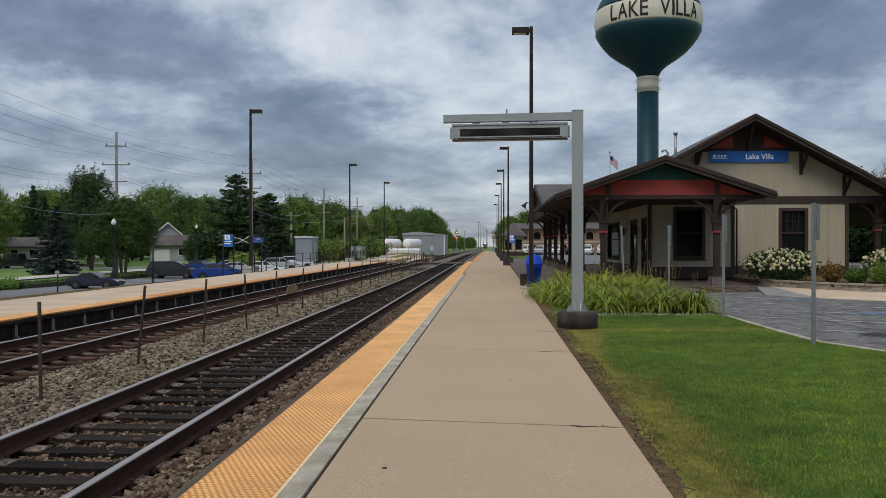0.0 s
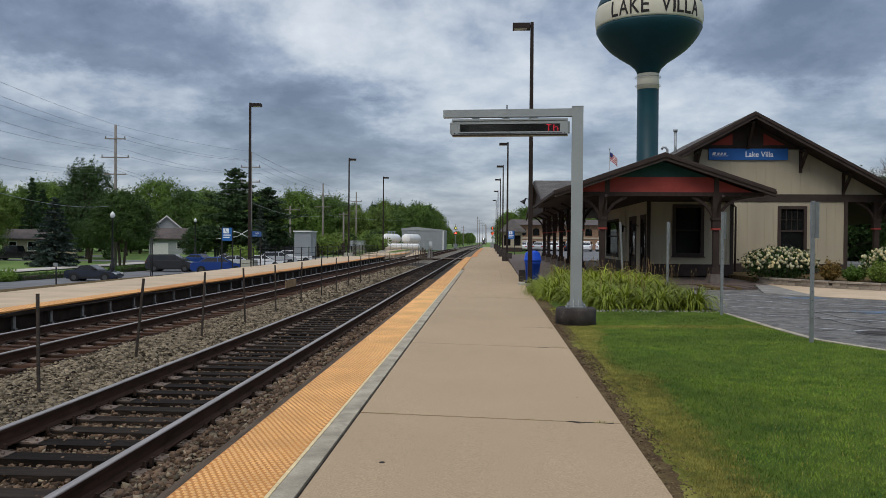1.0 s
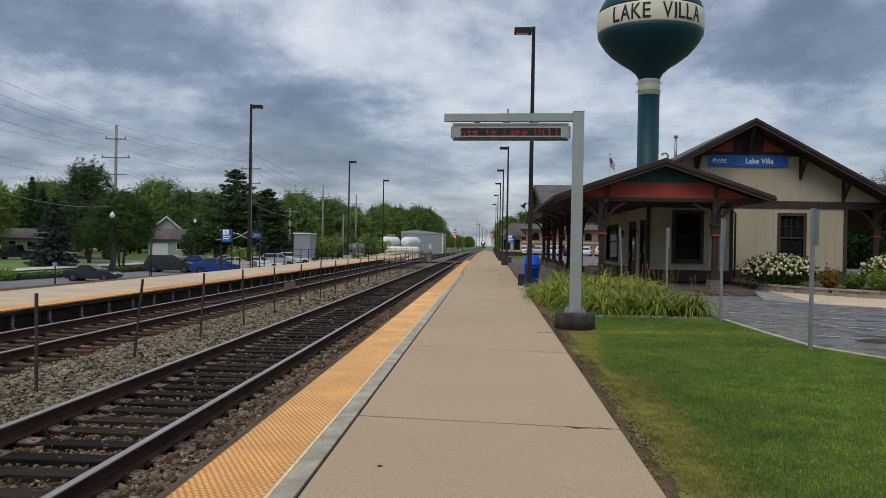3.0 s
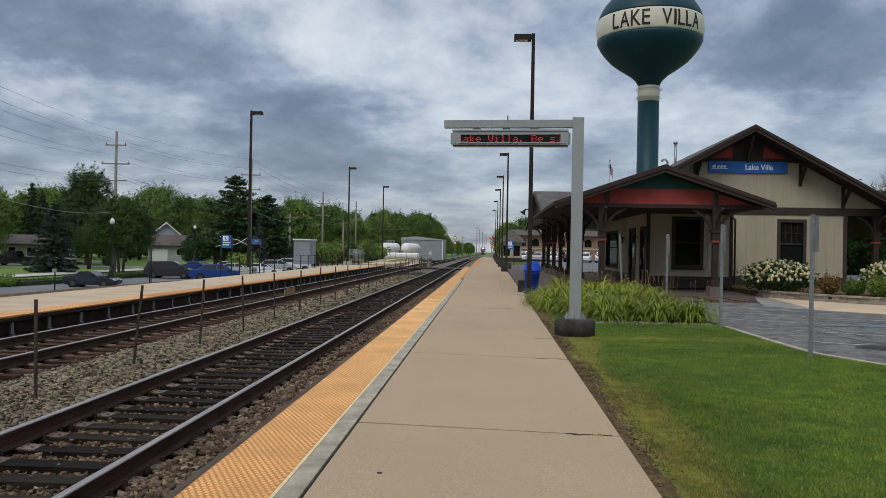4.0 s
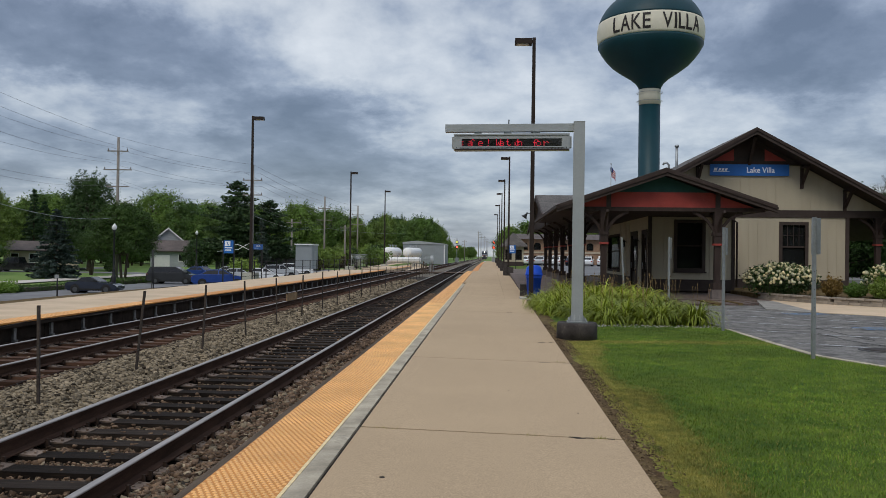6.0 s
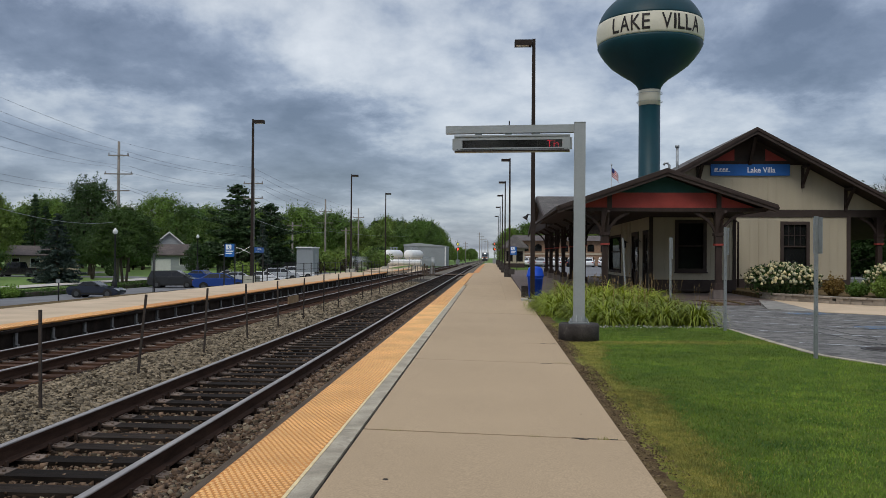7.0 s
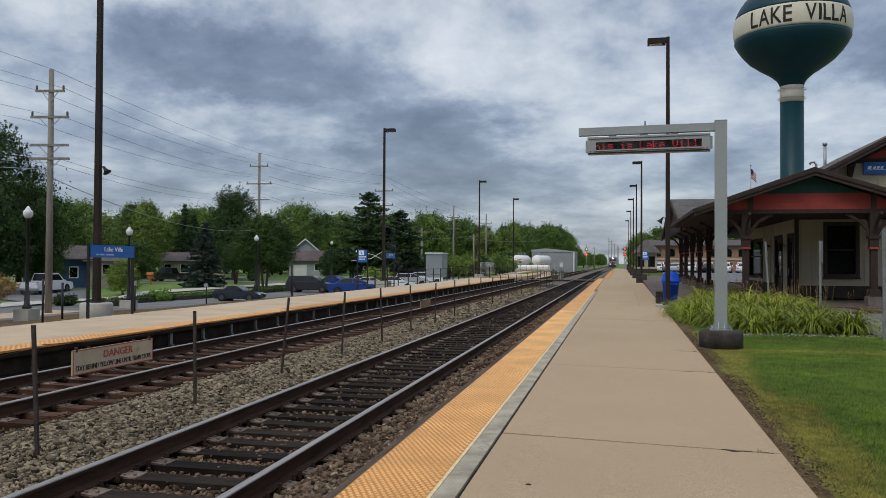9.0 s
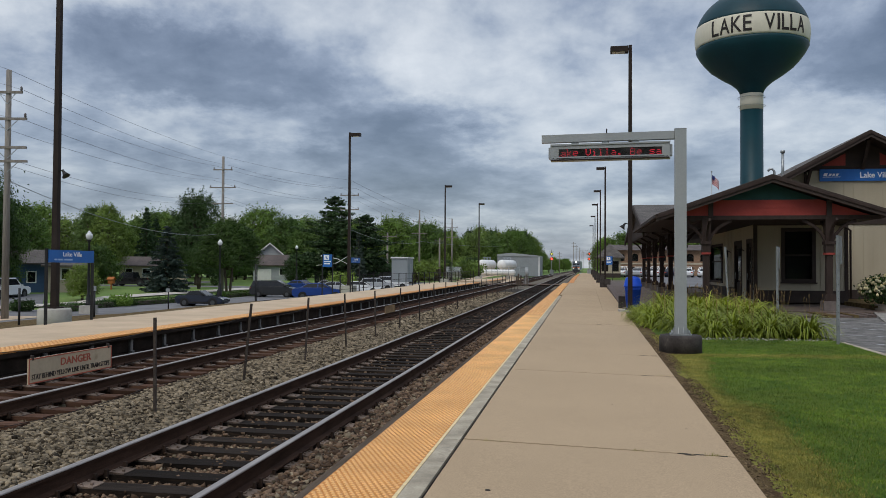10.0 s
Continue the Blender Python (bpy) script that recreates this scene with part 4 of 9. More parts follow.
stones("soil_crumbs", [(0.02, 0.30, -1, 4, 1500, 0.008, lambda x: -0.064), (0.02, 0.30, 4, 16, 6000, 0.008, lambda x: -0.064), (0.02, 0.6, 15.5, 19, 900, 0.012, lambda x: -0.064)], SOIL_CRUMB, "crumbs of soil and gravel along the slab", lean=True)


def blades(name, pts, h, wd, material, label, lean=0.5):
    """Short single blades standing on the given points."""
    n = len(pts)
    a = RNG.uniform(0, 6.28, n)
    hh = h * RNG.uniform(0.55, 1.25, n)
    d = np.stack([np.cos(a), np.sin(a), np.zeros(n)], 1)
    s = np.stack([-np.sin(a), np.cos(a), np.zeros(n)], 1) * (wd * RNG.uniform(0.6, 1.3, n))[:, None]
    tip = pts + d * (hh * lean * RNG.uniform(0.1, 1.2, n))[:, None] + np.array([0, 0, 1.0]) * hh[:, None]
    v = np.stack([pts - s, pts + s, tip], 1).reshape(-1, 3)
    np_part(name, np_mesh(name, v, np.arange(3 * n).reshape(-1, 3), material), None, label, "grass", "stuff")


def lawn_points(n, y0, y1, test):
    out = []
    while len(out) < n:
        x, y = random.uniform(1.1, 6.6), random.uniform(y0, y1)
        if right_edge(y) + 0.02 < x < lawn_edge(y) - 0.02 and test(x, y):
            out.append((x, y, lawn_z(x, y) - 0.004))
    return np.array(out)


def dryness(x, y):
    """Close to the slab the grass is dry, in uneven patches."""
    d = x - right_edge(y)
    streak = (0.95 if x < 4.6 else 0.5) * math.exp(-((y - 15.2 - 0.12 * x - 0.25 * noise.noise(Vector((x * 1.5, 0, 8)))) / 0.26) ** 2) if d > 0.5 else 0.0
    return max(streak, 1.0 - smooth01((d - 0.44 - 0.24 * noise.noise(Vector((x * 0.8, y * 0.55, 2))) - 0.14 * noise.noise(Vector((x * 4, y * 3, 2)))) / 0.42))


random.seed(11)
GREEN_TEST = lambda x, y: random.random() > 0.93 * dryness(x, y) and x - right_edge(y) > 0.2
DRY_TEST = lambda x, y: random.random() < 0.8 * dryness(x, y) + 0.015 and x - right_edge(y) > 0.15 + 0.1 * random.random()
blades("lawn_grass", np.concatenate([lawn_points(45000, -2.0, 4.0, GREEN_TEST), lawn_points(95000, 4.0, 10, GREEN_TEST), lawn_points(80000, 10, 19, GREEN_TEST)]), 0.03, 0.0038, BLADE, "mown green grass blades of the lawn", 1.2)
blades("dry_grass", np.concatenate([lawn_points(18000, -2.0, 4.0, DRY_TEST), lawn_points(60000, 4.0, 10, DRY_TEST), lawn_points(46000, 10, 20, DRY_TEST)]), 0.026, 0.004, BLADE_DRY, "dry yellow grass beside the slab", 1.0)


def joint_weeds():
    """Dry tufts in the slab joints."""
    rnd = random.Random(31)
    pts = [(cx + rnd.gauss(0, sx), cy + rnd.gauss(0, 0.008), plat_z(cx, cy) - 0.012) for cx, cy, sx, n in ((1.03, 7.08, 0.05, 60), (0.42, 7.1, 0.05, 25), (-0.85, 7.13, 0.06, 20), (1.12, 12.15, 0.05, 40)) for _ in range(n)]
    blades("joint_weeds", np.array(pts), 0.035, 0.003, BLADE_DRY, "dry grass tufts in the slab joints", 0.9)


joint_weeds()


def car_park():
    poly = [(lawn_edge(y) + 0.13, y) for y in (-6, 4, 10, 12, 13, 14, 16, 19)] + [(5.75, 21), (6.0, 24), (6.6, 27.5), (7.4, 28.9), (9.9, 29.6), (9.27, 27.03), (10.5, 25.8), (12.0, 24.5), (14.5, 22.3), (60, 22.0), (60, -6)]
    solid("car_park", slab(bm_new(), poly, -0.3, -0.10), ASPHALT, "cracked grey asphalt car park with worn markings", "car park")
    poly = [(lawn_edge(y), y) for y in (-6, 4, 10, 12, 13, 14, 16, 19)] + [(lawn_edge(y) + 0.13, y) for y in (19, 16, 14, 13, 12, 10, 4, -6)]
    solid("kerb", slab(bm_new(), poly, -0.3, -0.07), EDGE_STONE, "pale concrete kerb between lawn and car park", "kerb")
    marks = thing("bay_markings", (0, 0, -0.096), "worn white and blue bay markings on asphalt", "road marking", kind="structure")
    for x, y in ((6.0, 16.2), (6.0, 18.9), (5.9, 21.6), (6.1, 24.3), (6.4, 27.0)):
        part("bay_line", slab(bm_new(), [(x + 0.15, y), (x + 4.6, y - 2.5), (x + 4.66, y - 2.4), (x + 0.21, y + 0.1)], 0, 0.004), PAINT_W, marks)
    for x, y in ((9.2, 24.6), (9.1, 19.6)):
        part("blue_mark", slab(bm_new(), [(x, y), (x + 1.3, y + 0.15), (x + 1.25, y + 0.9), (x - 0.05, y + 0.75)], 0, 0.004), PAINT_B, marks)
    rnd = random.Random(5)
    cr = thing("tar_seams", (0, 0, -0.097), "black tar seams across the old asphalt", "crack", kind="structure")
    for k in range(60):
        x, y, a = rnd.uniform(6.4, 16), rnd.uniform(11.5, 25), rnd.uniform(-0.4, 0.4) + (1.4 if k % 4 == 0 else 0)
        pts = []
        for i in range(9):
            pts.append((x, y))
            a += rnd.uniform(-0.35, 0.35)
            x, y = x + 0.5 * math.cos(a), y + 0.5 * math.sin(a)
        left = [(px + 0.02 * rnd.uniform(0.6, 1.5), py + 0.025 * rnd.uniform(0.5, 1.4)) for px, py in pts]
        if all(px > lawn_edge(py) + 0.3 and py < 24 for px, py in pts):
            part("tar_seam", slab(bm_new(), pts + left[::-1], 0, 0.004), TAR, cr)
    ramp = [(9.27, 27.03), (10.5, 25.8), (11.0, 32.0), (10.3, 31.0), (9.9, 29.6)]
    solid("kerb_ramp", slab(bm_new(), ramp, -0.3, lambda x, y: -0.094 + 0.096 * smooth01((y - 25.8) / 4.0)), RAMP_GREY, "worn grey concrete ramp from car park to station", "ramp")
    walkp = [(10.5, 25.8), (12.0, 24.5), (14.5, 22.3), (60, 22.0), (60, 26.4), (22, 26.4), (17, 26.4), (13.9, 27.4), (12.3, 29.2), (11.3, 31.2), (11.0, 32.0)]
    solid("sidewalk", slab(bm_new(), walkp, -0.3, lambda x, y: -0.085 if (x - 10.5) * 0.66 + (y - 25.8) * 0.75 < 0.1 else 0.0), CONCRETE_L, "pale concrete footpath beside the planting bed", "pavement")
    # the broken edge of the paving above the asphalt
    edge = thing("paving_edge", (0, 0, -0.1), "crumbling brown edge of the paving above the asphalt", "kerb", kind="structure")
    rnd = random.Random(12)
    x = 6.7
    while x < 9.8:
        l = rnd.uniform(0.18, 0.5)
        y = 28.35 + 0.38 * (x - 6.7)
        y += rnd.uniform(-0.06, 0.06)
        part("edge_block", soften(bx(bm_new(), x, y, -0.15, x + l - 0.02, 31.0, rnd.uniform(0.05, 0.10)), 0.02), DIRT if rnd.random() < 0.4 else PAVER, edge)
        x += l
    lid = thing("manhole_cover", (7.35, 15.2, -0.097), "dark round iron cover in the asphalt", "manhole cover", kind="structure")
    part("rim", lathe(bm_new(), [(0.42, -0.02), (0.42, 0.008), (0.36, 0.012)], 28), TAR, lid)
    part("cover", lathe(bm_new(), [(0.35, -0.02), (0.35, 0.014), (0.1, 0.016)], 28), BLOCK, lid)


car_park()


def plaza_z(x, y):
    return 0.0 + 0.0052 * max(0.0, y - 31)


def plaza():
    a = [(right_edge(y) + 0.004 + bend(y), y) for y in (31, 40, 55, 70, 84)]
    bm = bm_new()
    quads = [(y0, y1) for y0, y1 in ((31, 40), (40, 50), (50, 60), (60, 70), (70, 84))]
    for y0, y1 in quads:
        xr0, xr1 = (10.9, 10.9) if y0 < 39 else (8.0, 8.0)
        if y0 >= 60:
            xr0 = xr1 = 7.0
        slab(bm, [(right_edge(y0) + 0.004, y0), (xr0, y0), (xr1, y1), (right_edge(y1) + 0.004, y1)], -0.5, plaza_z)
    solid("brick_paving", bm, PAVER, "brown brick paving along the platform and station", "paving")
    bm = slab(bm_new(), [(8.0, 38.0), (22, 38.0), (22, 62), (8.0, 62)], -0.5, 0.2)
    slab(bm, [(10.95, 32.5), (11.4, 31.3), (12.4, 29.35), (14.0, 27.6), (17, 26.6), (24, 26.5), (24, 38.0), (10.95, 38.0)], -0.5, 0.18)
    solid("planting_bed", bm, DIRT, "mulched planting bed behind the low stone wall", "planting bed")
    solid("far_lawn", slab(bm_new(), [(2.5, 84), (14, 70), (30, 90), (30, 170), (4.5, 170), (3.2, 120)], -0.4, 0.12), GRASS_BASE, "green lawn beside the shelter", "lawn")
    solid("rear_car_park", slab(bm_new(), [(7.1, 62), (30, 62), (60, 90), (60, 200), (8, 200), (6.4, 110)], -0.4, 0.14), ASPHALT_L, "grey asphalt car park behind the station", "car park")


plaza()


def stone_wall():
    w = thing("retaining_wall", (0, 0, 0), "low grey-brown stacked stone wall round the planting bed", "stone wall", kind="structure")
    path = [Vector(p) for p in ((10.9, 32.4, 0), (11.3, 31.2, 0), (12.3, 29.2, 0), (13.9, 27.4, 0), (17, 26.5, 0), (23.5, 26.4, 0))]
    rnd = random.Random(9)
    sizes = [to_mesh("stone", soften(bx(bm_new(), -l / 2 + 0.004, -0.11, 0.0, l / 2 - 0.004, 0.11, 0.092), 0.012), STONE) for l in (0.26, 0.32, 0.4)]
    cap = to_mesh("cap_stone", soften(bx(bm_new(), -0.29, -0.15, 0.0, 0.29, 0.15, 0.06), 0.012), STONE)
    for row in range(2):
        for a, b in zip(path, path[1:]):
            L, d = (b - a).length, (b - a).normalized()
            ang = math.degrees(math.atan2(d.y, d.x))
            s = 0.15 * row
            while s < L:
                k = rnd.randrange(3)
                l = (0.26, 0.32, 0.4)[k]
                c = a + d * (s + l / 2)
                piece("stone", sizes[k], w, pose(c.x, c.y, row * 0.095, 0, 0, ang + rnd.uniform(-2, 2)))
                s += l
    for a, b in zip(path, path[1:]):
        L, d = (b - a).length, (b - a).normalized()
        for i in range(max(1, round(L / 0.59))):
            c = a + d * (L * (i + 0.5) / max(1, round(L / 0.59)))
            piece("cap_stone", cap, w, pose(c.x, c.y, 0.19, 0, 0, math.degrees(math.atan2(d.y, d.x))))


stone_wall()


# ---- the message sign on its gantry ----
GLYPHS = {
    "T": "11111 00100 00100 00100 00100 00100 00100", "h": "10000 10000 10110 11001 10001 10001 10001", "i": "00100 00000 01100 00100 00100 00100 01110",
    "s": "00000 00000 01111 10000 01110 00001 11110", "L": "10000 10000 10000 10000 10000 10000 11111", "a": "00000 00000 01110 00001 01111 10001 01111",
    "k": "10000 10000 10010 10100 11000 10100 10010", "e": "00000 00000 01110 10001 11111 10000 01110", "V": "10001 10001 10001 10001 10001 01010 00100",
    "l": "01100 00100 00100 00100 00100 00100 01110", ".": "00000 00000 00000 00000 00000 01100 01100", "B": "11110 10001 10001 11110 10001 10001 11110",
    "f": "00110 01001 01000 11100 01000 01000 01000", "!": "00100 00100 00100 00100 00100 00000 00100", "W": "10001 10001 10001 10101 10101 11011 10001",
    "t": "01000 01000 11100 01000 01000 01001 00110", "c": "00000 00000 01110 10000 10000 10001 01110", "o": "00000 00000 01110 10001 10001 10001 01110",
    "r": "00000 00000 10110 11001 10000 10000 10000"}
DOT = 0.0205
WIN_L, WIN_R, WIN_Z = -2.335, -0.345, 3.885


def message_sign():
    t = thing("message_sign", (1.815, 16.0, -0.06), "grey steel gantry with a scrolling red LED display", "display sign", rz=-4.5)
    bm = soften(lathe(bm_new(), [(0.40, -0.1), (0.40, 0.27), (0.375, 0.32)], 28), 0.01)
    part("footing", bm, BLOCK, t, "dark stained round concrete footing")
    part("base_plate", bx(bm_new(), -0.2, -0.2, 0.315, 0.2, 0.2, 0.345), GALV, t, "galvanised base plate")
    for a in range(4):
        c, s = math.cos(a * math.pi / 2), math.sin(a * math.pi / 2)
        for o in (-0.05, 0.05):
            bm = bm_new()
            p = [(0.1 * c - o * s, 0.1 * s + o * c), (0.19 * c - o * s, 0.19 * s + o * c)]
            v = [bm.verts.new((*p[0], 0.345)), bm.verts.new((*p[1], 0.345)), bm.verts.new((*p[0], 0.50))]
            w = [bm.verts.new((q.co.x - 0.008 * s, q.co.y + 0.008 * c, q.co.z)) for q in v]
            bm.faces.new(v), bm.faces.new(w[::-1])
            for i in range(3):
                bm.faces.new((v[i], v[(i + 1) % 3], w[(i + 1) % 3], w[i]))
            part("gusset", bm, GALV, t)
    for a, b in ((-0.16, -0.16), (0.16, -0.16), (0.16, 0.16), (-0.16, 0.16)):
        part("anchor_bolt", rod(bm_new(), (a, b, 0.34), (a, b, 0.40), 0.017, n=6), GALV, t)
    part("post", soften(bx(bm_new(), -0.11, -0.11, 0.345, 0.11, 0.11, 4.29), 0.012, 2), GREY_STEEL, t)
    part("post_cap", soften(bx(bm_new(), -0.114, -0.114, 4.29, 0.114, 0.114, 4.302), 0.004), GREY_STEEL, t)
    part("arm", soften(bx(bm_new(), -2.68, -0.075, 4.11, -0.112, 0.075, 4.262), 0.008), GREY_STEEL, t)
    for x in (-2.02, -1.42, -0.85):
        part("hanger", soften(bx(bm_new(), x - 0.07, -0.05, 4.06, x + 0.07, 0.05, 4.11), 0.012), GREY_STEEL, t)
    part("antenna", rod(bm_new(), (-1.4, 0, 4.26), (-1.4, 0, 4.36), 0.012), BLACK_STEEL, t)
    # the housing: a frame round a real window
    x0, x1, z0, z1, y0, y1 = -2.50, -0.19, 3.735, 4.065, -0.12, 0.12
    wl, wr, wz0, wz1 = WIN_L, WIN_R, WIN_Z - 0.076, WIN_Z + 0.076
    h = part("housing", soften(bx(bm_new(), x0, 0.0, z0, x1, y1, z1), 0.01), GREY_STEEL, t)
    bm = bm_new()
    bx(bm, x0, y0, z0, x1, 0.0, wz0), bx(bm, x0, y0, wz1, x1, 0.0, z1), bx(bm, x0, y0, wz0, wl, 0.0, wz1), bx(bm, wr, y0, wz0, x1, 0.0, wz1)
    part("bezel", bm, GREY_STEEL, h)
    part("bottom_lip", soften(bx(bm_new(), x0 + 0.02, y0 - 0.03, z0 - 0.006, x1 - 0.02, y0, z0 + 0.02), 0.004), DARK_BRONZE, h)
    part("top_lip", soften(bx(bm_new(), x0 + 0.02, y0 - 0.018, z1 - 0.035, x1 - 0.02, y0, z1 - 0.022), 0.004), GREY_STEEL, h)
    part("seam", bx(bm_new(), wl - 0.04, y0 - 0.008, wz0 - 0.035, wr + 0.04, y0, wz0 - 0.027), BLACK_STEEL, h)
    for x in (x0 - 0.04, x1):
        part("end_cap", soften(bx(bm_new(), x, -0.08, z0 + 0.05, x + 0.04, 0.08, z1 - 0.06), 0.008), GREY_STEEL, h)
    part("display_back", bx(bm_new(), wl - 0.12, -0.03, wz0 - 0.01, wr + 0.12, -0.012, wz1 + 0.01), LED_BACK, h)
    for i in range(8):
        z = wz0 + 0.006 + i * 0.02
        part("louvre", bx(bm_new(), wl, -0.112, z - 0.0038, wr, -0.085, z + 0.0038), LOUVRE, h)
    for x in (wl + 0.5, wl + 1.0, wl + 1.5):
        part("divider", bx(bm_new(), x - 0.004, -0.084, wz0, x + 0.004, -0.07, wz1), LOUVRE, h)
    for x in (x0 + 0.06, -1.8, -1.34, -0.9, x1 - 0.06):
        part("screw", rod(bm_new(), (x, y0 - 0.004, z0 + 0.045), (x, y0, z0 + 0.045), 0.01, n=8), BLACK_STEEL, h)
    return t


SIGN = message_sign()
LETTERS = []


def message(words):
    """One small plate of lit dots for each character of the running message."""
    meshes = {}
    for i, ch in enumerate(words):
        if ch == " ":
            continue
        if ch not in meshes:
            bm = bm_new()
            for r, row in enumerate(GLYPHS[ch].split()):
                for c, v in enumerate(row):
                    if v == "1":
                        x, z = c * DOT, (3 - r) * DOT
                        bx(bm, x - 0.0085, -0.006, z - 0.0085, x + 0.0085, 0.0, z + 0.0085)
            meshes[ch] = to_mesh("letter", bm, LED)
        ob = new("letter", meshes[ch])
        ob.parent = SIGN
        tagged(ob, "lit red dot-matrix character", kind="stuff")
        LETTERS.append((ob, i))


message("This is Lake Villa. Be safe! Watch for")
FIRST_RUN = list(LETTERS)
LETTERS.clear()
message("This is Lake Villa. Be safe!")
SECOND_RUN = list(LETTERS)


# ---- water tower ----
def water_tower():
    cx, cy = 20.95, 105.0
    t = thing("water_tower", (cx, cy, 0.0), "teal and cream pedestal water tower lettered on its band", "water tower")
    part("column", lathe(bm_new(), [(2.2, -0.3), (1.9, 1.2), (1.38, 4.0), (1.36, 21.4)], 48), TOWER_TEAL, t)
    part("cream_collar", lathe(bm_new(), [(1.385, 21.4), (1.385, 23.42)], 48), TOWER_CREAM, t, "cream band round the neck")
    for z in (21.9, 23.0):
        ring = [(1.62 * math.cos(a), 1.62 * math.sin(a), z) for a in np.linspace(0, 2 * math.pi, 33)]
        part("ring_rail", tube(bm_new(), ring, 0.03, 5), GALV, t, "thin steel ring rail")
        for k in range(8):
            a = k * math.pi / 4
            part("rail_stay", rod(bm_new(), (1.38 * math.cos(a), 1.38 * math.sin(a), z), (1.62 * math.cos(a), 1.62 * math.sin(a), z), 0.025, n=5), GALV, t)
    low = [(1.36, 23.42), (1.48, 23.75), (1.75, 24.2), (2.45, 24.85), (3.75, 25.7), (4.95, 26.6), (5.75, 27.5), (6.25, 28.2), (6.68, 29.0), (6.88, 29.6)]
    R = lambda z: 6.82 * math.sqrt(max(0.0, 1 - ((z - 30.6) / 5.85) ** 2))
    part("tank_bowl", lathe(bm_new(), low[:-1] + [(R(29.3) - 0.02, 29.3)], 72), TOWER_TEAL, t, "glossy teal tank underside")
    part("cream_band", lathe(bm_new(), [(R(29.3), 29.3)] + [(R(z), z) for z in np.linspace(29.55, 31.7, 9)] + [(R(31.85), 31.85)], 72), TOWER_CREAM, t, "cream band with dark lettering")
    part("tank_dome", lathe(bm_new(), [(R(31.85) - 0.01, 31.85)] + [(R(z), z) for z in np.linspace(32.1, 36.4, 14)] + [(0.1, 36.45)], 72), TOWER_TEAL, t, "teal dome")
    part("roof_vent", lathe(bm_new(), [(0.4, 36.3), (0.4, 36.9), (0.6, 36.95), (0.1, 37.2)], 16), TOWER_TEAL, t)
    facing = math.atan2(-cy, -cx)
    words, n = "LAKE VILLA", 10
    widths = {"L": 1.0, "A": 1.3, "K": 1.25, "E": 1.0, " ": 1.1, "V": 1.3, "I": 0.55}
    total = sum(widths[c] for c in words)
    s = -total / 2
    for c in words:
        w = widths[c]
        if c != " ":
            me = text_mesh("letter", c, 2.45, BLACK_LETTER, 0.02, 0.02, width=w * 0.86 if c != "I" else 0.28)
            bm = bm_new()
            bm.from_mesh(me)
            bmesh.ops.triangulate(bm, faces=bm.faces)
            for _ in range(3):
                bmesh.ops.subdivide_edges(bm, edges=[e for e in bm.edges if e.calc_length() > 0.3], cuts=1)
                bmesh.ops.triangulate(bm, faces=bm.faces)
            bm.to_mesh(me)
            bm.free()
            co = np.empty(len(me.vertices) * 3, dtype=np.float32)
            me.vertices.foreach_get("co", co)
            co = co.reshape(-1, 3)
            mid = (s + w / 2) * 1.12
            out = []
            for x, y, d in co:
                z = 30.62 + y * 1.12
                a = facing + radians(9) + (x * 1.12 + mid) / 6.82
                r = R(z) + 0.035 + d
                out.append((r * math.cos(a), r * math.sin(a), z))
            me.vertices.foreach_set("co", np.array(out, dtype=np.float32).ravel())
            me.update()
            ob = new("letter", me)
            ob.parent = t
            ob["label"] = "tall dark letter on the cream band"
        s += w


water_tower()


# ---- station building ----
def canopy_post(name, loc, label, group, height=3.42, rz=0):
    """A dark timber post on a pedestal, with a red collar and four knee braces."""
    t = thing(name, loc, label, "canopy post", group, rz=rz)
    part("pedestal", soften(bx(bm_new(), -0.25, -0.25, -0.05, 0.25, 0.25, 0.36), 0.015), PEDESTAL, t, "grey-brown concrete pedestal")
    part("plinth", soften(bx(bm_new(), -0.19, -0.19, 0.36, 0.19, 0.19, 0.62), 0.03), TIMBER, t)
    part("shaft", soften(bx(bm_new(), -0.11, -0.11, 0.62, 0.11, 0.11, 2.12), 0.02), TIMBER, t)
    part("upper_shaft", soften(bx(bm_new(), -0.15, -0.15, 2.12, 0.15, 0.15, height), 0.03), TIMBER, t)
    part("collar", soften(bx(bm_new(), -0.165, -0.165, 2.08, 0.165, 0.165, 2.155), 0.01), RED_P, t, "red painted collar")
    part("capital", soften(bx(bm_new(), -0.19, -0.19, 2.46, 0.19, 0.19, 2.58), 0.04), TIMBER, t)
    for k in range(4):
        c, s = round(math.cos(k * math.pi / 2)), round(math.sin(k * math.pi / 2))
        bm = bm_new()
        pts = [(0.1, 2.55), (0.22, 2.82), (0.45, 3.1), (0.78, 3.3), (0.95, 3.36)]
        for (r0, z0), (r1, z1) in zip(pts, pts[1:]):
            bar(bm, (r0 * c, r0 * s, z0), (r1 * c, r1 * s, z1), 0.085, 0.105)
        part("knee_brace", bm, TIMBER, t)
    return t


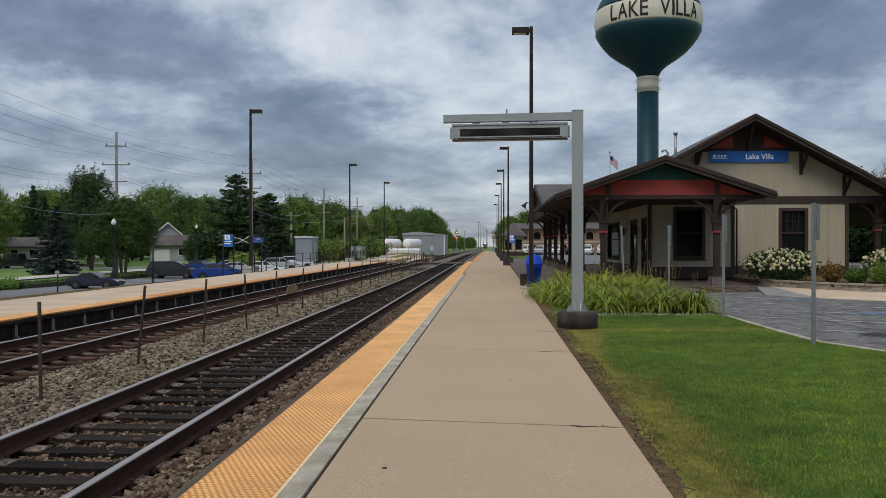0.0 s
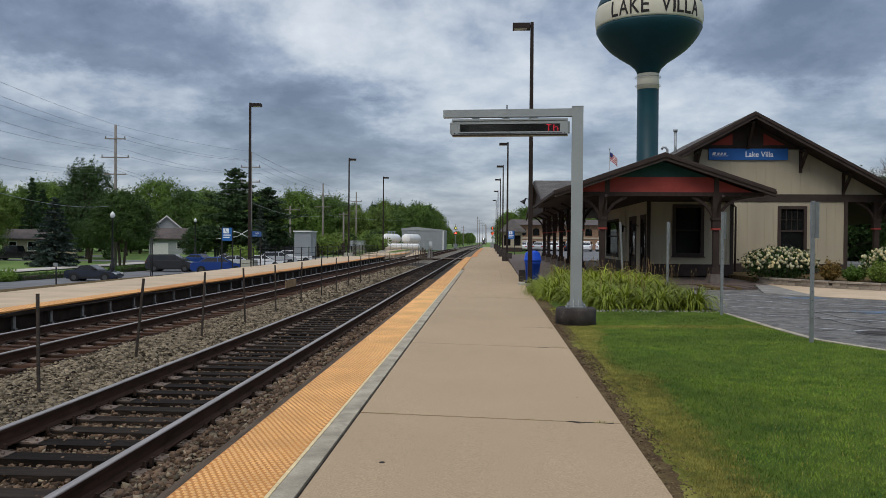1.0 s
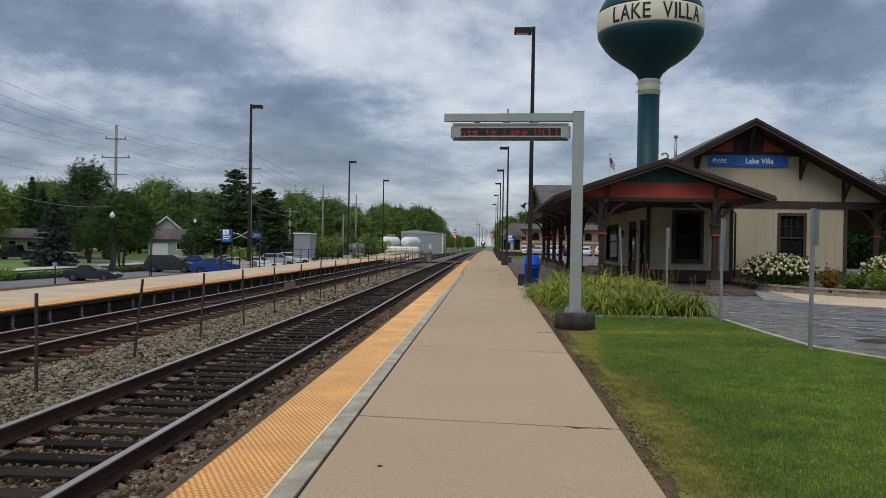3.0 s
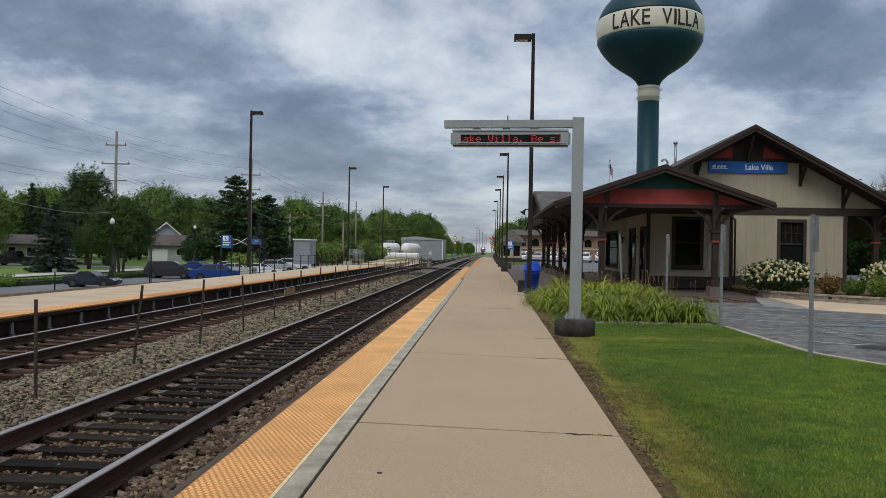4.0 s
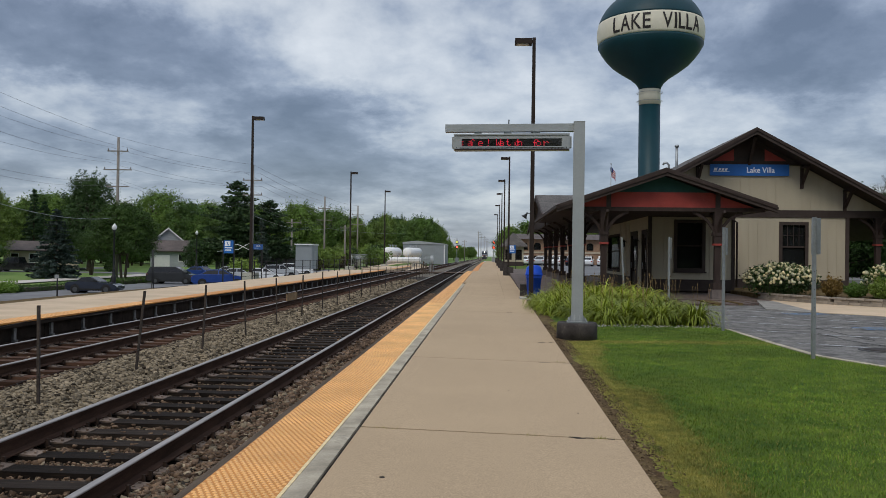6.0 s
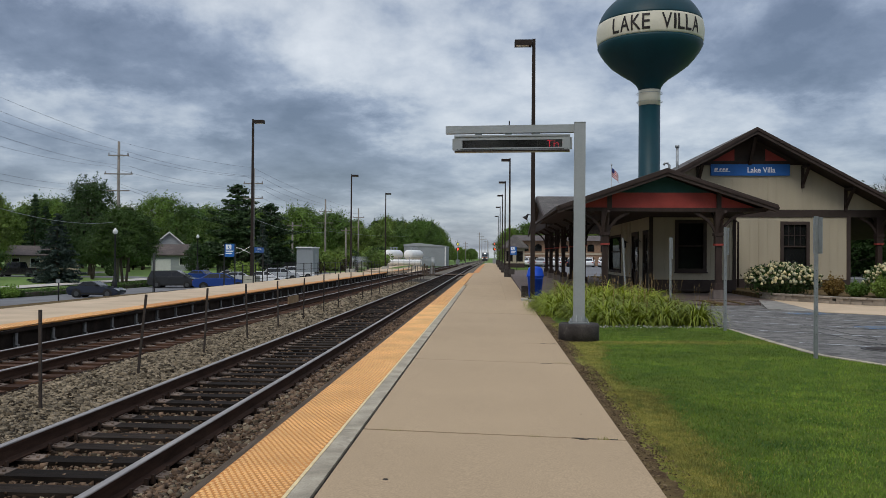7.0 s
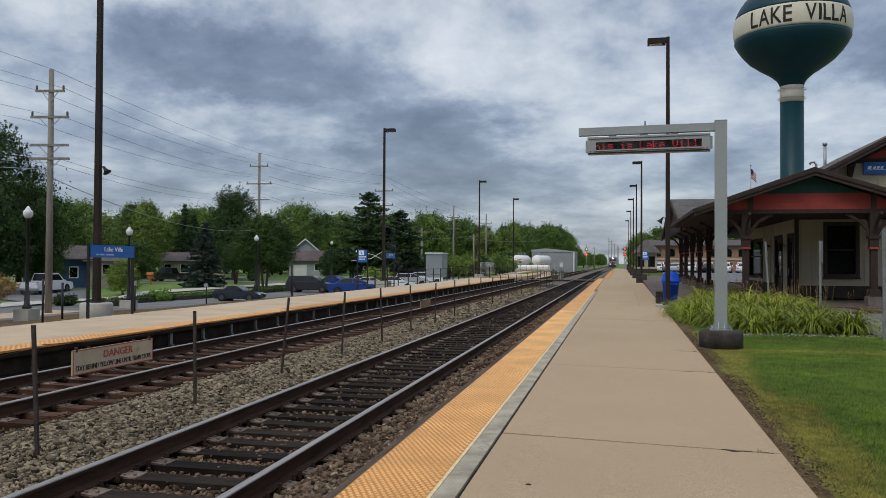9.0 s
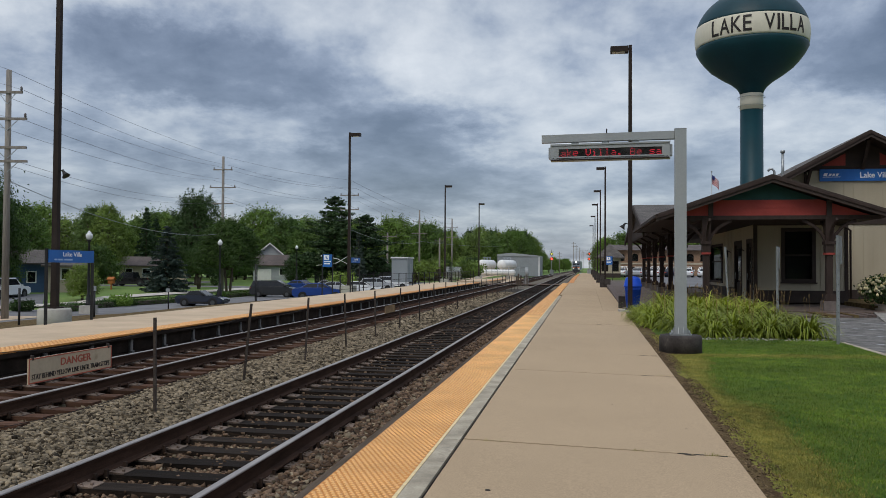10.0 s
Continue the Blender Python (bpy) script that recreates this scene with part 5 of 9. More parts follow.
def window(parent, x0, x1, z0, z1, y, name="window", bars=True):
    """A sash window in a wall that faces -y."""
    w = part(name, bm_new(), TRIM, parent)
    bm = bm_new()
    f = 0.15
    bx(bm, x0 - f, y - 0.05, z0 - f, x0, y + 0.16, z1 + f), bx(bm, x1, y - 0.05, z0 - f, x1 + f, y + 0.16, z1 + f)
    bx(bm, x0, y - 0.05, z1, x1, y + 0.16, z1 + f), bx(bm, x0, y - 0.05, z0 - f, x1, y + 0.16, z0)
    part("window_frame", bm, TRIM, w)
    part("window_sill", soften(bx(bm_new(), x0 - f - 0.04, y - 0.11, z0 - f - 0.05, x1 + f + 0.04, y - 0.0, z0 - f), 0.008), TRIM, w)
    zm = (z0 + z1) / 2
    part("meeting_rail", bx(bm_new(), x0, y + 0.03, zm - 0.035, x1, y + 0.08, zm + 0.035), TRIM, w)
    part("pane", bx(bm_new(), x0, y + 0.09, z0, x1, y + 0.1, zm), GLASS, w)
    part("pane", bx(bm_new(), x0, y + 0.05, zm, x1, y + 0.06, z1), GLASS, w)
    if bars:
        for i in range(1, 4):
            x = x0 + (x1 - x0) * i / 4
            part("glazing_bar", bx(bm_new(), x - 0.012, y + 0.03, zm + 0.035, x + 0.012, y + 0.07, z1), TRIM, w)
        part("glazing_bar", bx(bm_new(), x0, y + 0.028, zm + (z1 - zm) * 0.5, x1, y + 0.072, zm + (z1 - zm) * 0.5 + 0.024), TRIM, w)
    return w


def wall_y(bm, x0, x1, z0, z1, y, th, holes):
    """A wall facing -y with real openings (x0, x1, z0, z1)."""
    x = x0
    for a, b, c, d in sorted(holes):
        bx(bm, x, y, z0, a, y + th, z1)
        if c > z0:
            bx(bm, a, y, z0, b, y + th, c)
        bx(bm, a, y, d, b, y + th, z1)
        x = b
    bx(bm, x, y, z0, x1, y + th, z1)


def roof_pair(bm, y0, y1, apex, left, right, th):
    """Two pitched slopes along y from apex (x, z) to the eaves."""
    (xa, za), (xl, zl), (xr, zr) = apex, left, right
    extrude_xz(bm, [(xl, zl), (xa, za), (xa, za - th), (xl, zl - th)], y0, y1)
    extrude_xz(bm, [(xa, za), (xr, zr), (xr, zr - th), (xa, za - th)], y0, y1)


def station():
    t = thing("station_building", (12.4, 45.0, 0.0), "beige board-and-batten railway station with dark brown roof", "station")
    off = pose(-12.4, -45.0, 0.0)

    def add(name, bm, material, parent=None, label=""):
        ob = part(name, bm, material, parent or t, label)
        if parent is None:
            ob.matrix_basis = off
        return ob

    W, F, G, E, Z = 7.33, 36.5, 38.9, 17.13, 0.15
    # front bay and its west wall
    bm = bm_new()
    wall_y(bm, W, 11.08, Z, 3.62, F, 0.2, [(8.58, 9.68, 1.12, 3.16)])
    front = add("wall_front", bm, SIDING)
    west = add("wall_west", bx(bm_new(), W, F + 0.2, Z, W + 0.2, 36.95, 3.9), SIDING)
    for y0, y1, z0, z1 in ((36.95, 38.0, 2.75, 3.9), (38.0, 39.3, Z, 3.9), (39.3, 40.9, 2.75, 3.9), (40.9, 44.4, Z, 3.9), (44.4, 48.4, Z, 0.9), (44.4, 48.4, 2.75, 3.9), (48.4, 49.8, Z, 3.9)):
        add("wall_panel", bx(bm_new(), W, y0, z0, W + 0.2, y1, z1), SIDING, west)
    bm = bm_new()
    wall_y(bm, 11.08, E, Z, 3.6, G, 0.2, [(14.08, 15.14, 1.15, 3.22)])
    main = add("wall_gable", bm, SIDING)
    bm = bm_new()
    extrude_xz(bm, [(W, 3.6), (19.2, 3.6), (19.2, 3.72), (12.46, 7.42), (7.9, 4.9), (W, 4.6)], G, G + 0.2)
    add("gable", bm, SIDING)
    add("bay_side", bx(bm_new(), 11.0, F + 0.2, Z, 11.08, G, 3.6), SIDING)
    bm = bm_new()
    bx(bm, E - 0.2, G + 0.2, Z, E, 49.6, 3.9), bx(bm, W + 0.2, 49.6, Z, E, 49.8, 4.4)
    add("wall_east", bm, SIDING)
    # dim inside: floor and partition seen through the glass
    bm = bm_new()
    bx(bm, W + 0.2, F + 0.2, 0.1, 11.0, G + 0.2, 0.22), bx(bm, W + 0.2, G + 0.2, 0.1, E - 0.2, 49.6, 0.22), bx(bm, W + 0.25, 43.5, 0.22, E - 0.25, 43.6, 3.5), bx(bm, W + 0.2, F + 0.2, 3.5, 11.0, G + 0.2, 3.56), bx(bm, W + 0.2, G + 0.2, 3.5, E - 0.2, 49.6, 3.56)
    add("interior", bm, TRIM, None, "dim brown interior")
    # battens, base and trim
    for x in np.arange(W + 0.25, 11.0, 0.41):
        segs = [(0.62, 0.92), (3.36, 3.5)] if 8.4 < x < 9.9 else [(0.62, 3.5)]
        for a, b in segs:
            add("batten", bx(bm_new(), x - 0.02, F - 0.018, a, x + 0.02, F, b), SIDING, front)
    for x in np.arange(11.3, 18.6, 0.41):
        segs = [] if x > E - 0.1 else [(0.62, 0.95), (3.4, 3.58)] if 13.9 < x < 15.35 else [(0.62, 3.58)]
        top = min(6.05, 7.3 - 0.55 * abs(x - 12.46))
        segs.append((3.93, top))
        for a, b in segs:
            add("batten", bx(bm_new(), x - 0.02, G - 0.018, a, x + 0.02, G, b), SIDING, main)
    for yy in np.arange(41.4, 44.2, 0.4):
        add("batten", bx(bm_new(), W - 0.018, yy - 0.02, 0.62, W, yy + 0.02, 3.5), SIDING, west)
    bm = bm_new()
    bx(bm, W - 0.04, F - 0.04, Z - 0.05, 11.12, F, 0.62), bx(bm, 11.08, G - 0.04, Z - 0.05, E + 0.04, G, 0.62), bx(bm, W - 0.04, 41.05, Z - 0.05, W, 49.8, 0.62)
    add("base_band", bm, TRIM, None, "dark brown base band")
    add("belt_trim", bx(bm_new(), 8.0, G - 0.05, 3.58, 21.3, G, 3.93), TRIM, None, "dark brown belt board under the gable")
    add("corner_trim", bx(bm_new(), E - 0.12, G - 0.045, 0.62, E + 0.05, G + 0.02, 3.58), TRIM)
    add("corner_trim", bx(bm_new(), W - 0.045, F - 0.045, 0.62, W + 0.12, F + 0.02, 3.5), TRIM)
    add("corner_trim", bx(bm_new(), 10.98, F - 0.04, 0.62, 11.13, F + 0.02, 3.5), TRIM)
    add("head_trim", bx(bm_new(), W, F - 0.04, 3.42, 11.08, F, 3.55), TRIM)
    add("downspout", tube(bm_new(), [(10.3, F - 0.3, 3.5), (10.9, F - 0.15, 3.4), (11.2, F - 0.08, 3.2), (11.2, F - 0.08, 0.3)], 0.045, 8), TRIM, None, "dark brown downspout")
    w1, w2 = window(front, 8.58, 9.68, 1.12, 3.16, F, bars=False), window(main, 14.08, 15.14, 1.15, 3.22, G)
    # doors and windows of the track side
    for a, b in ((36.95, 38.0), (39.3, 40.9)):
        d = add("door", bx(bm_new(), W + 0.06, a + 0.08, 0.2, W + 0.11, b - 0.08, 2.67), TRIM, west, "dark brown glazed door")
        add("pane", bx(bm_new(), W + 0.05, a + 0.22, 0.9, W + 0.12, b - 0.22, 2.5), GLASS, d)
        bm = bx(bm_new(), W - 0.03, a - 0.12, 0.2, W + 0.14, a + 0.08, 2.87)
        bx(bm, W - 0.03, b - 0.08, 0.2, W + 0.14, b + 0.12, 2.87), bx(bm, W - 0.03, a + 0.08, 2.67, W + 0.14, b - 0.08, 2.87)
        add("door_frame", bm, TRIM, west)
        add("door_handle", rod(bm_new(), (W - 0.02, b - 0.2, 1.05), (W - 0.02, b - 0.2, 1.35), 0.015), GALV, d)
    for a, b in ((44.4, 48.4),):
        wn = add("window", bx(bm_new(), W + 0.08, a, 0.9, W + 0.1, b, 2.75), GLASS, west, "dark window")
        bm = bx(bm_new(), W - 0.04, a - 0.13, 0.77, W + 0.08, a, 2.88)
        bx(bm, W - 0.04, b, 0.77, W + 0.08, b + 0.13, 2.88), bx(bm, W - 0.04, a, 2.75, W + 0.08, b, 2.88), bx(bm, W - 0.04, a, 0.77, W + 0.08, b, 0.9), bx(bm, W + 0.02, a, 1.9, W + 0.075, b, 1.97)
        add("window_frame", bm, TRIM, wn)
    for yy in (42.1, 38.65):
        bm = lathe(bm_new(), [(0.05, 0.0), (0.09, 0.06), (0.09, 0.26), (0.12, 0.28), (0.03, 0.38)], 8, (W - 0.2, yy, 2.1))
        bar(bm, (W, yy, 2.35), (W - 0.2, yy, 2.5), 0.03, 0.03)
        add("wall_lantern", bm, BLACK_STEEL, west, "small black wall lantern")
    # main roof
    bm = bm_new()
    roof_pair(bm, 37.75, 51.2, (12.46, 7.70), (7.0, 4.735), (21.4, 2.845), 0.10)
    add("roof", bm, SHINGLE, None, "brown-grey shingle roof")
    bm = bm_new()
    roof_pair(bm, 37.95, 51.0, (12.46, 7.598), (7.1, 4.688), (21.2, 2.852), 0.14)
    add("roof_deck", bm, TRIM)
    for side in (-1, 1):
        ex = 7.0 if side < 0 else 21.4
        ez = 7.70 - 0.543 * abs(ex - 12.46)
        bm = extrude_xz(bm_new(), [(12.46, 7.69), (ex, ez - 0.01), (ex, ez - 0.33), (12.46, 7.37)] if side > 0 else [(ex, ez - 0.01), (12.46, 7.69), (12.46, 7.37), (ex, ez - 0.33)], 37.68, 37.95)
        add("barge_board", bm, TRIM, None, "dark brown barge board")
        bm = extrude_xz(bm_new(), [(12.46, 7.60), (ex, ez - 0.1), (ex, ez - 0.18), (12.46, 7.52)] if side > 0 else [(ex, ez - 0.1), (12.46, 7.60), (12.46, 7.52), (ex, ez - 0.18)], 37.63, 37.68)
        add("barge_trim", bm, TIMBER)
    add("gable_shingles", extrude_xz(bm_new(), [(9.95, 6.08), (14.97, 6.08), (12.46, 7.42)], G - 0.06, G), TRIM, None, "dark brown shingled gable top")
    add("gable_board", bx(bm_new(), 9.6, G - 0.09, 6.06, 15.3, G, 6.18), TIMBER)
    add("red_panel", extrude_xz(bm_new(), [(10.75, 6.26), (11.75, 6.26), (11.75, 6.82)], G - 0.085, G - 0.06), RED_P)
    add("red_panel", extrude_xz(bm_new(), [(13.2, 6.26), (14.2, 6.26), (13.2, 6.82)], G - 0.085, G - 0.06), RED_P)
    add("king_post", bar(bm_new(), (12.46, 37.98, 7.3), (12.46, G - 0.1, 6.1), 0.14, 0.14), TIMBER)
    for x in (10.05, 14.95, 16.95, 18.9):
        zr = 7.30 - 0.543 * abs(x - 12.46)
        bm = bar(bm_new(), (x, 38.0, zr + 0.02), (x, G - 0.02, zr - 0.85), 0.12, 0.12)
        bar(bm, (x, G - 0.06, zr - 1.0), (x, G - 0.06, zr + 0.05), 0.12, 0.12), bar(bm, (x, 38.0, zr + 0.02), (x, G, zr + 0.02), 0.12, 0.12)
        add("bracket", bm, TIMBER, None, "dark timber roof bracket")
    # canopy roof round the front bay
    A, L, R2 = (6.90, 5.06), (2.75, 3.60), (11.05, 3.66)
    bm = bm_new()
    roof_pair(bm, 31.2, 44.3, A, L, (6.95, 5.045), 0.08)
    roof_pair(bm, 31.2, G - 0.02, A, (6.85, 5.045), R2, 0.08)
    add("canopy_roof", bm, SHINGLE, None, "brown-grey shingle canopy roof")
    bm = bm_new()
    extrude_xz(bm, [(2.80, 3.52), (6.90, 4.97), (11.0, 3.575), (11.0, 3.46), (6.90, 4.80), (2.80, 3.40)], 31.3, G - 0.03)
    add("canopy_deck", bm, TRIM)
    bm = extrude_xz(bm_new(), [(2.72, 3.585), (6.90, 5.045), (11.08, 3.645), (11.08, 3.36), (6.90, 4.74), (2.72, 3.30)], 31.1, 31.3)
    add("barge_board", bm, TRIM, None, "dark brown canopy barge board")
    add("barge_trim", extrude_xz(bm_new(), [(2.70, 3.50), (6.90, 4.96), (11.1, 3.56), (11.1, 3.47), (6.90, 4.87), (2.70, 3.41)], 31.05, 31.1), TIMBER)
    add("red_band", extrude_xz(bm_new(), [(3.36, 3.55), (10.44, 3.55), (8.7, 4.14), (5.1, 4.14)], 31.70, 31.78), RED_P, None, "red scalloped shingle band")
    add("green_gable", extrude_xz(bm_new(), [(5.1, 4.14), (8.7, 4.14), (6.90, 4.78)], 31.70, 31.78), GREEN_P, None, "dark green gable infill")
    sc = [(0.078 * math.cos(q), 0.078 * math.sin(q)) for q in np.linspace(math.pi, 2 * math.pi, 7)]
    for row in range(3):
        for k in range(25):
            x, z = 4.98 + k * 0.157 + 0.078 * (row % 2), 3.74 + row * 0.16
            if abs(x - 6.9) < 1.9:
                add("scallop", extrude_xz(bm_new(), [(x + p, z + q) for p, q in sc], 31.685 - 0.004 * (row % 2), 31.70), RED_P)
    for x in (4.78, 9.0):
        add("gable_stile", bx(bm_new(), x - 0.09, 31.64, 3.5, x + 0.09, 31.70, 4.14 - 0.0), TRIM)
    bm = bx(bm_new(), 3.0, 31.66, 3.40, 10.8, 31.9, 3.55)
    bx(bm, 4.44, 31.9, 3.40, 4.70, 62, 3.55)
    add("canopy_beam", bm, TIMBER, None, "dark timber canopy beam")
    bm = bx(bm_new(), 2.9, 31.95, 3.46, 10.9, F, 3.50)
    bx(bm, 2.9, F, 3.46, W, 45.2, 3.50), bx(bm, 3.5, 45.2, 3.46, W, 62.3, 3.50)
    add("soffit", bm, TRIM, None, "brown boarded canopy soffit")
    add("gutter", bx(bm_new(), 2.66, 31.1, 3.44, 2.78, 45.2, 3.57), TRIM, None, "dark brown gutter")
    # cross gable over the track side
    bm = bm_new()
    extrude_yz(bm, [(43.9, 3.52), (52.9, 5.62), (52.9, 5.54), (43.9, 3.44)], 3.25, 9.0)
    extrude_yz(bm, [(52.9, 5.62), (62.3, 3.52), (62.3, 3.44), (52.9, 5.54)], 3.25, 9.0)
    add("cross_roof", bm, SHINGLE, None, "grey shingle roof slope")
    bm = extrude_yz(bm_new(), [(43.8, 3.50), (52.9, 5.60), (62.4, 3.50), (62.4, 3.22), (52.9, 5.30), (43.8, 3.22)], 3.17, 3.25)
    add("barge_board", bm, TRIM)
    add("cross_gable_infill", extrude_yz(bm_new(), [(44.5, 3.4), (61.7, 3.4), (52.9, 5.4)], 3.5, 3.6), TIMBER)
    # vents
    add("vent_pipe", rod(bm_new(), (9.85, 42.2, 5.6), (9.85, 42.2, 7.35), 0.07, n=12), GALV, None, "galvanised vent pipe")
    add("vent_cap", rod(bm_new(), (9.85, 42.2, 7.35), (9.85, 42.2, 7.47), 0.11, n=12), GALV)
    add("roof_dome_vent", tube(bm_new(), [(9.45, 42.2, 5.8), (9.45, 42.2, 6.42), (9.36, 42.2, 6.54), (9.22, 42.2, 6.54), (9.15, 42.2, 6.44)], 0.06, 8), GALV, None, "bent white vent pipe")
    return t


station()
for x in (4.62, 9.02):
    canopy_post("canopy_post", (x, 31.8, 0.0), "dark timber canopy post with red collar", "canopy posts")
for y in (38.4, 43.6, 48.3, 52.8, 57.5, 61.8):
    canopy_post("canopy_post", (4.57, y, plaza_z(4, y)), "dark timber canopy post with red collar", "canopy posts", 3.3)
for x in (18.55, 21.0):
    canopy_post("canopy_post", (x, 39.0, 0.2), "dark timber porch post with red collar", "canopy posts", 3.4)


def station_sign():
    t = thing("station_name_board", (12.49, 38.84, 5.82), "blue station name board reading Lake Villa", "sign")
    part("board", soften(bx(bm_new(), -1.85, -0.04, -0.27, 1.85, 0.04, 0.27), 0.01), SIGN_BLUE, t)
    ob = new("lettering", text_mesh("lettering", "Lake Villa", 0.36, SIGN_WHITE, 0.004, 0.006, width=1.3))
    ob.parent, ob.matrix_basis = t, pose(0.52, -0.046, 0.0, 90)
    for k, (x, z, w, h) in enumerate(((-1.62, 0.03, 0.15, 0.13), (-1.42, 0.02, 0.1, 0.11), (-1.27, 0.02, 0.1, 0.11), (-1.12, 0.02, 0.1, 0.11), (-1.35, -0.08, 0.75, 0.025))):
        bm = extrude_xz(bm_new(), [(x - w / 2, z - h / 2), (x + w / 2, z - h / 2), (x + w / 2 + 0.04, z + h / 2), (x - w / 2 + 0.04, z + h / 2)], -0.048, -0.04)
        part("emblem_bar", bm, SIGN_WHITE, t)


station_sign()


# ---- lamps and posts of the near side ----
def tall_lamp(loc, label, height=9.75, rz=0, horn=False, base=0.45, foot=0.42):
    t = thing("platform_lamp", loc, label, "lamp post", "tall platform lamps", rz=rz)
    if horn == "left":
        block = lathe(bm_new(), [(0.45, -0.6), (0.45, base - 0.05), (0.41, base)], 20)
    else:
        block = soften(bx(bm_new(), -foot, -foot, -0.6, foot, foot, base), 0.03)
    part("footing", block, FOOTING if horn != "dark" else BLOCK, t, "concrete footing")
    part("base_plate", bx(bm_new(), -0.17, -0.17, base, 0.17, 0.17, base + 0.04), DARK_BRONZE, t)
    bm = bm_new()
    a = [bm.verts.new((x, y, base + 0.04)) for x, y in ((-0.085, -0.085), (0.085, -0.085), (0.085, 0.085), (-0.085, 0.085))]
    b = [bm.verts.new((x, y, height)) for x, y in ((-0.06, -0.06), (0.06, -0.06), (0.06, 0.06), (-0.06, 0.06))]
    bm.faces.new(a[::-1]), bm.faces.new(b)
    for i in range(4):
        bm.faces.new((a[i], a[(i + 1) % 4], b[(i + 1) % 4], b[i]))
    part("pole", soften(bm, 0.012), DARK_BRONZE, t)
    h = part("lamp_head", soften(bx(bm_new(), -0.72, -0.2, height - 0.26, -0.08, 0.2, height - 0.06), 0.02), DARK_BRONZE, t, "box-shaped lamp head")
    part("lens", bx(bm_new(), -0.66, -0.15, height - 0.268, -0.2, 0.15, height - 0.26), WHITE_GLOBE, h)
    part("arm", bx(bm_new(), -0.1, -0.04, height - 0.2, 0.0, 0.04, height - 0.1), DARK_BRONZE, t)
    if horn in ("left", "right"):
        bm = lathe(bm_new(), [(0.03, 0.0), (0.04, 0.07), (0.07, 0.15), (0.12, 0.22)], 14)
        bmesh.ops.rotate(bm, verts=bm.verts, cent=(0, 0, 0), matrix=Matrix.Rotation(radians(215), 3, "Y"))
        bmesh.ops.translate(bm, verts=bm.verts, vec=(-0.17, 0, 3.2 if horn == "right" else 4.28))
        bar(bm, (-0.06, 0, 3.16 if horn == "right" else 4.24), (-0.2, 0, 3.2 if horn == "right" else 4.28), 0.03, 0.03)
        part("loudspeaker", bm, BLACK_STEEL, t, "black horn loudspeaker")
    return t


tall_lamp((1.70, 30.2, 0.0), "tall dark bronze lamp post beside the platform", 9.8, 0, "right", 0.02)
for y in (67, 88, 108, 135, 168):
    tall_lamp((1.86 + 0.0045 * (y - 67), y, plaza_z(2, y)), "tall dark bronze lamp post on a dark footing", 9.7, 0, "dark")


def sign_post(loc, rz, tilt=0.0, height=2.35):
    t = thing("parking_sign_post", loc, "galvanised post with a parking sign seen edge-on", "sign post", "parking signs")
    t.matrix_basis = pose(*loc, 0, tilt, rz)
    bm = bx(bm_new(), -0.028, -0.02, -0.25, -0.022, 0.02, height)
    bx(bm, 0.022, -0.02, -0.25, 0.028, 0.02, height), bx(bm, -0.028, -0.024, -0.25, 0.028, -0.018, height)
    part("channel", bm, GALV, t)
    part("sign_plate", soften(bx(bm_new(), 0.03, -0.15, height - 0.62, 0.034, 0.15, height - 0.02), 0.001), GALV, t, "bare aluminium sign plate")
    for z in (height - 0.1, height - 0.5):
        part("bolt", rod(bm_new(), (0.02, 0, z), (0.05, 0, z), 0.012, n=6), GALV, t)
    for k in range(8):
        part("hole", rod(bm_new(), (0, -0.0255, 0.4 + k * 0.15), (0, -0.0245, 0.4 + k * 0.15), 0.006, n=6), BLACK_STEEL, t)


sign_post((5.42, 13.55, -0.08), 6)
sign_post((5.35, 18.35, -0.08), 4)
sign_post((5.32, 23.6, -0.08), 0, 0.0, 2.25)
sign_post((5.35, 31.2, -0.05), 0, -3.5, 2.4)


def bins():
    t = thing("recycling_bin", (1.90, 31.9, 0.0), "blue plastic recycling bin with a domed lid", "bin")
    bm = lathe(bm_new(), [(0.25, 0.0), (0.27, 0.02), (0.33, 0.72), (0.35, 0.74), (0.35, 0.78)], 4)
    bmesh.ops.rotate(bm, verts=bm.verts, cent=(0, 0, 0), matrix=Matrix.Rotation(radians(45), 3, "Z"))
    bmesh.ops.scale(bm, vec=(1.25, 1.25, 1), verts=bm.verts)
    part("body", soften(bm, 0.03, 2), BLUE_PLASTIC, t)
    bm = lathe(bm_new(), [(0.37, 0.78), (0.38, 0.88), (0.35, 0.92), (0.31, 1.12), (0.24, 1.19), (0.1, 1.22)], 4)
    bmesh.ops.rotate(bm, verts=bm.verts, cent=(0, 0, 0), matrix=Matrix.Rotation(radians(45), 3, "Z"))
    bmesh.ops.scale(bm, vec=(1.25, 1.25, 1), verts=bm.verts)
    part("lid", soften(bm, 0.03, 2), BLUE_PLASTIC, t)
    s = thing("footing_block", (1.55, 32.6, 0.0), "dark square concrete block beside the bin", "block")
    part("block", soften(bx(bm_new(), -0.16, -0.16, -0.05, 0.16, 0.16, 0.42), 0.02), BLOCK, s)


bins()


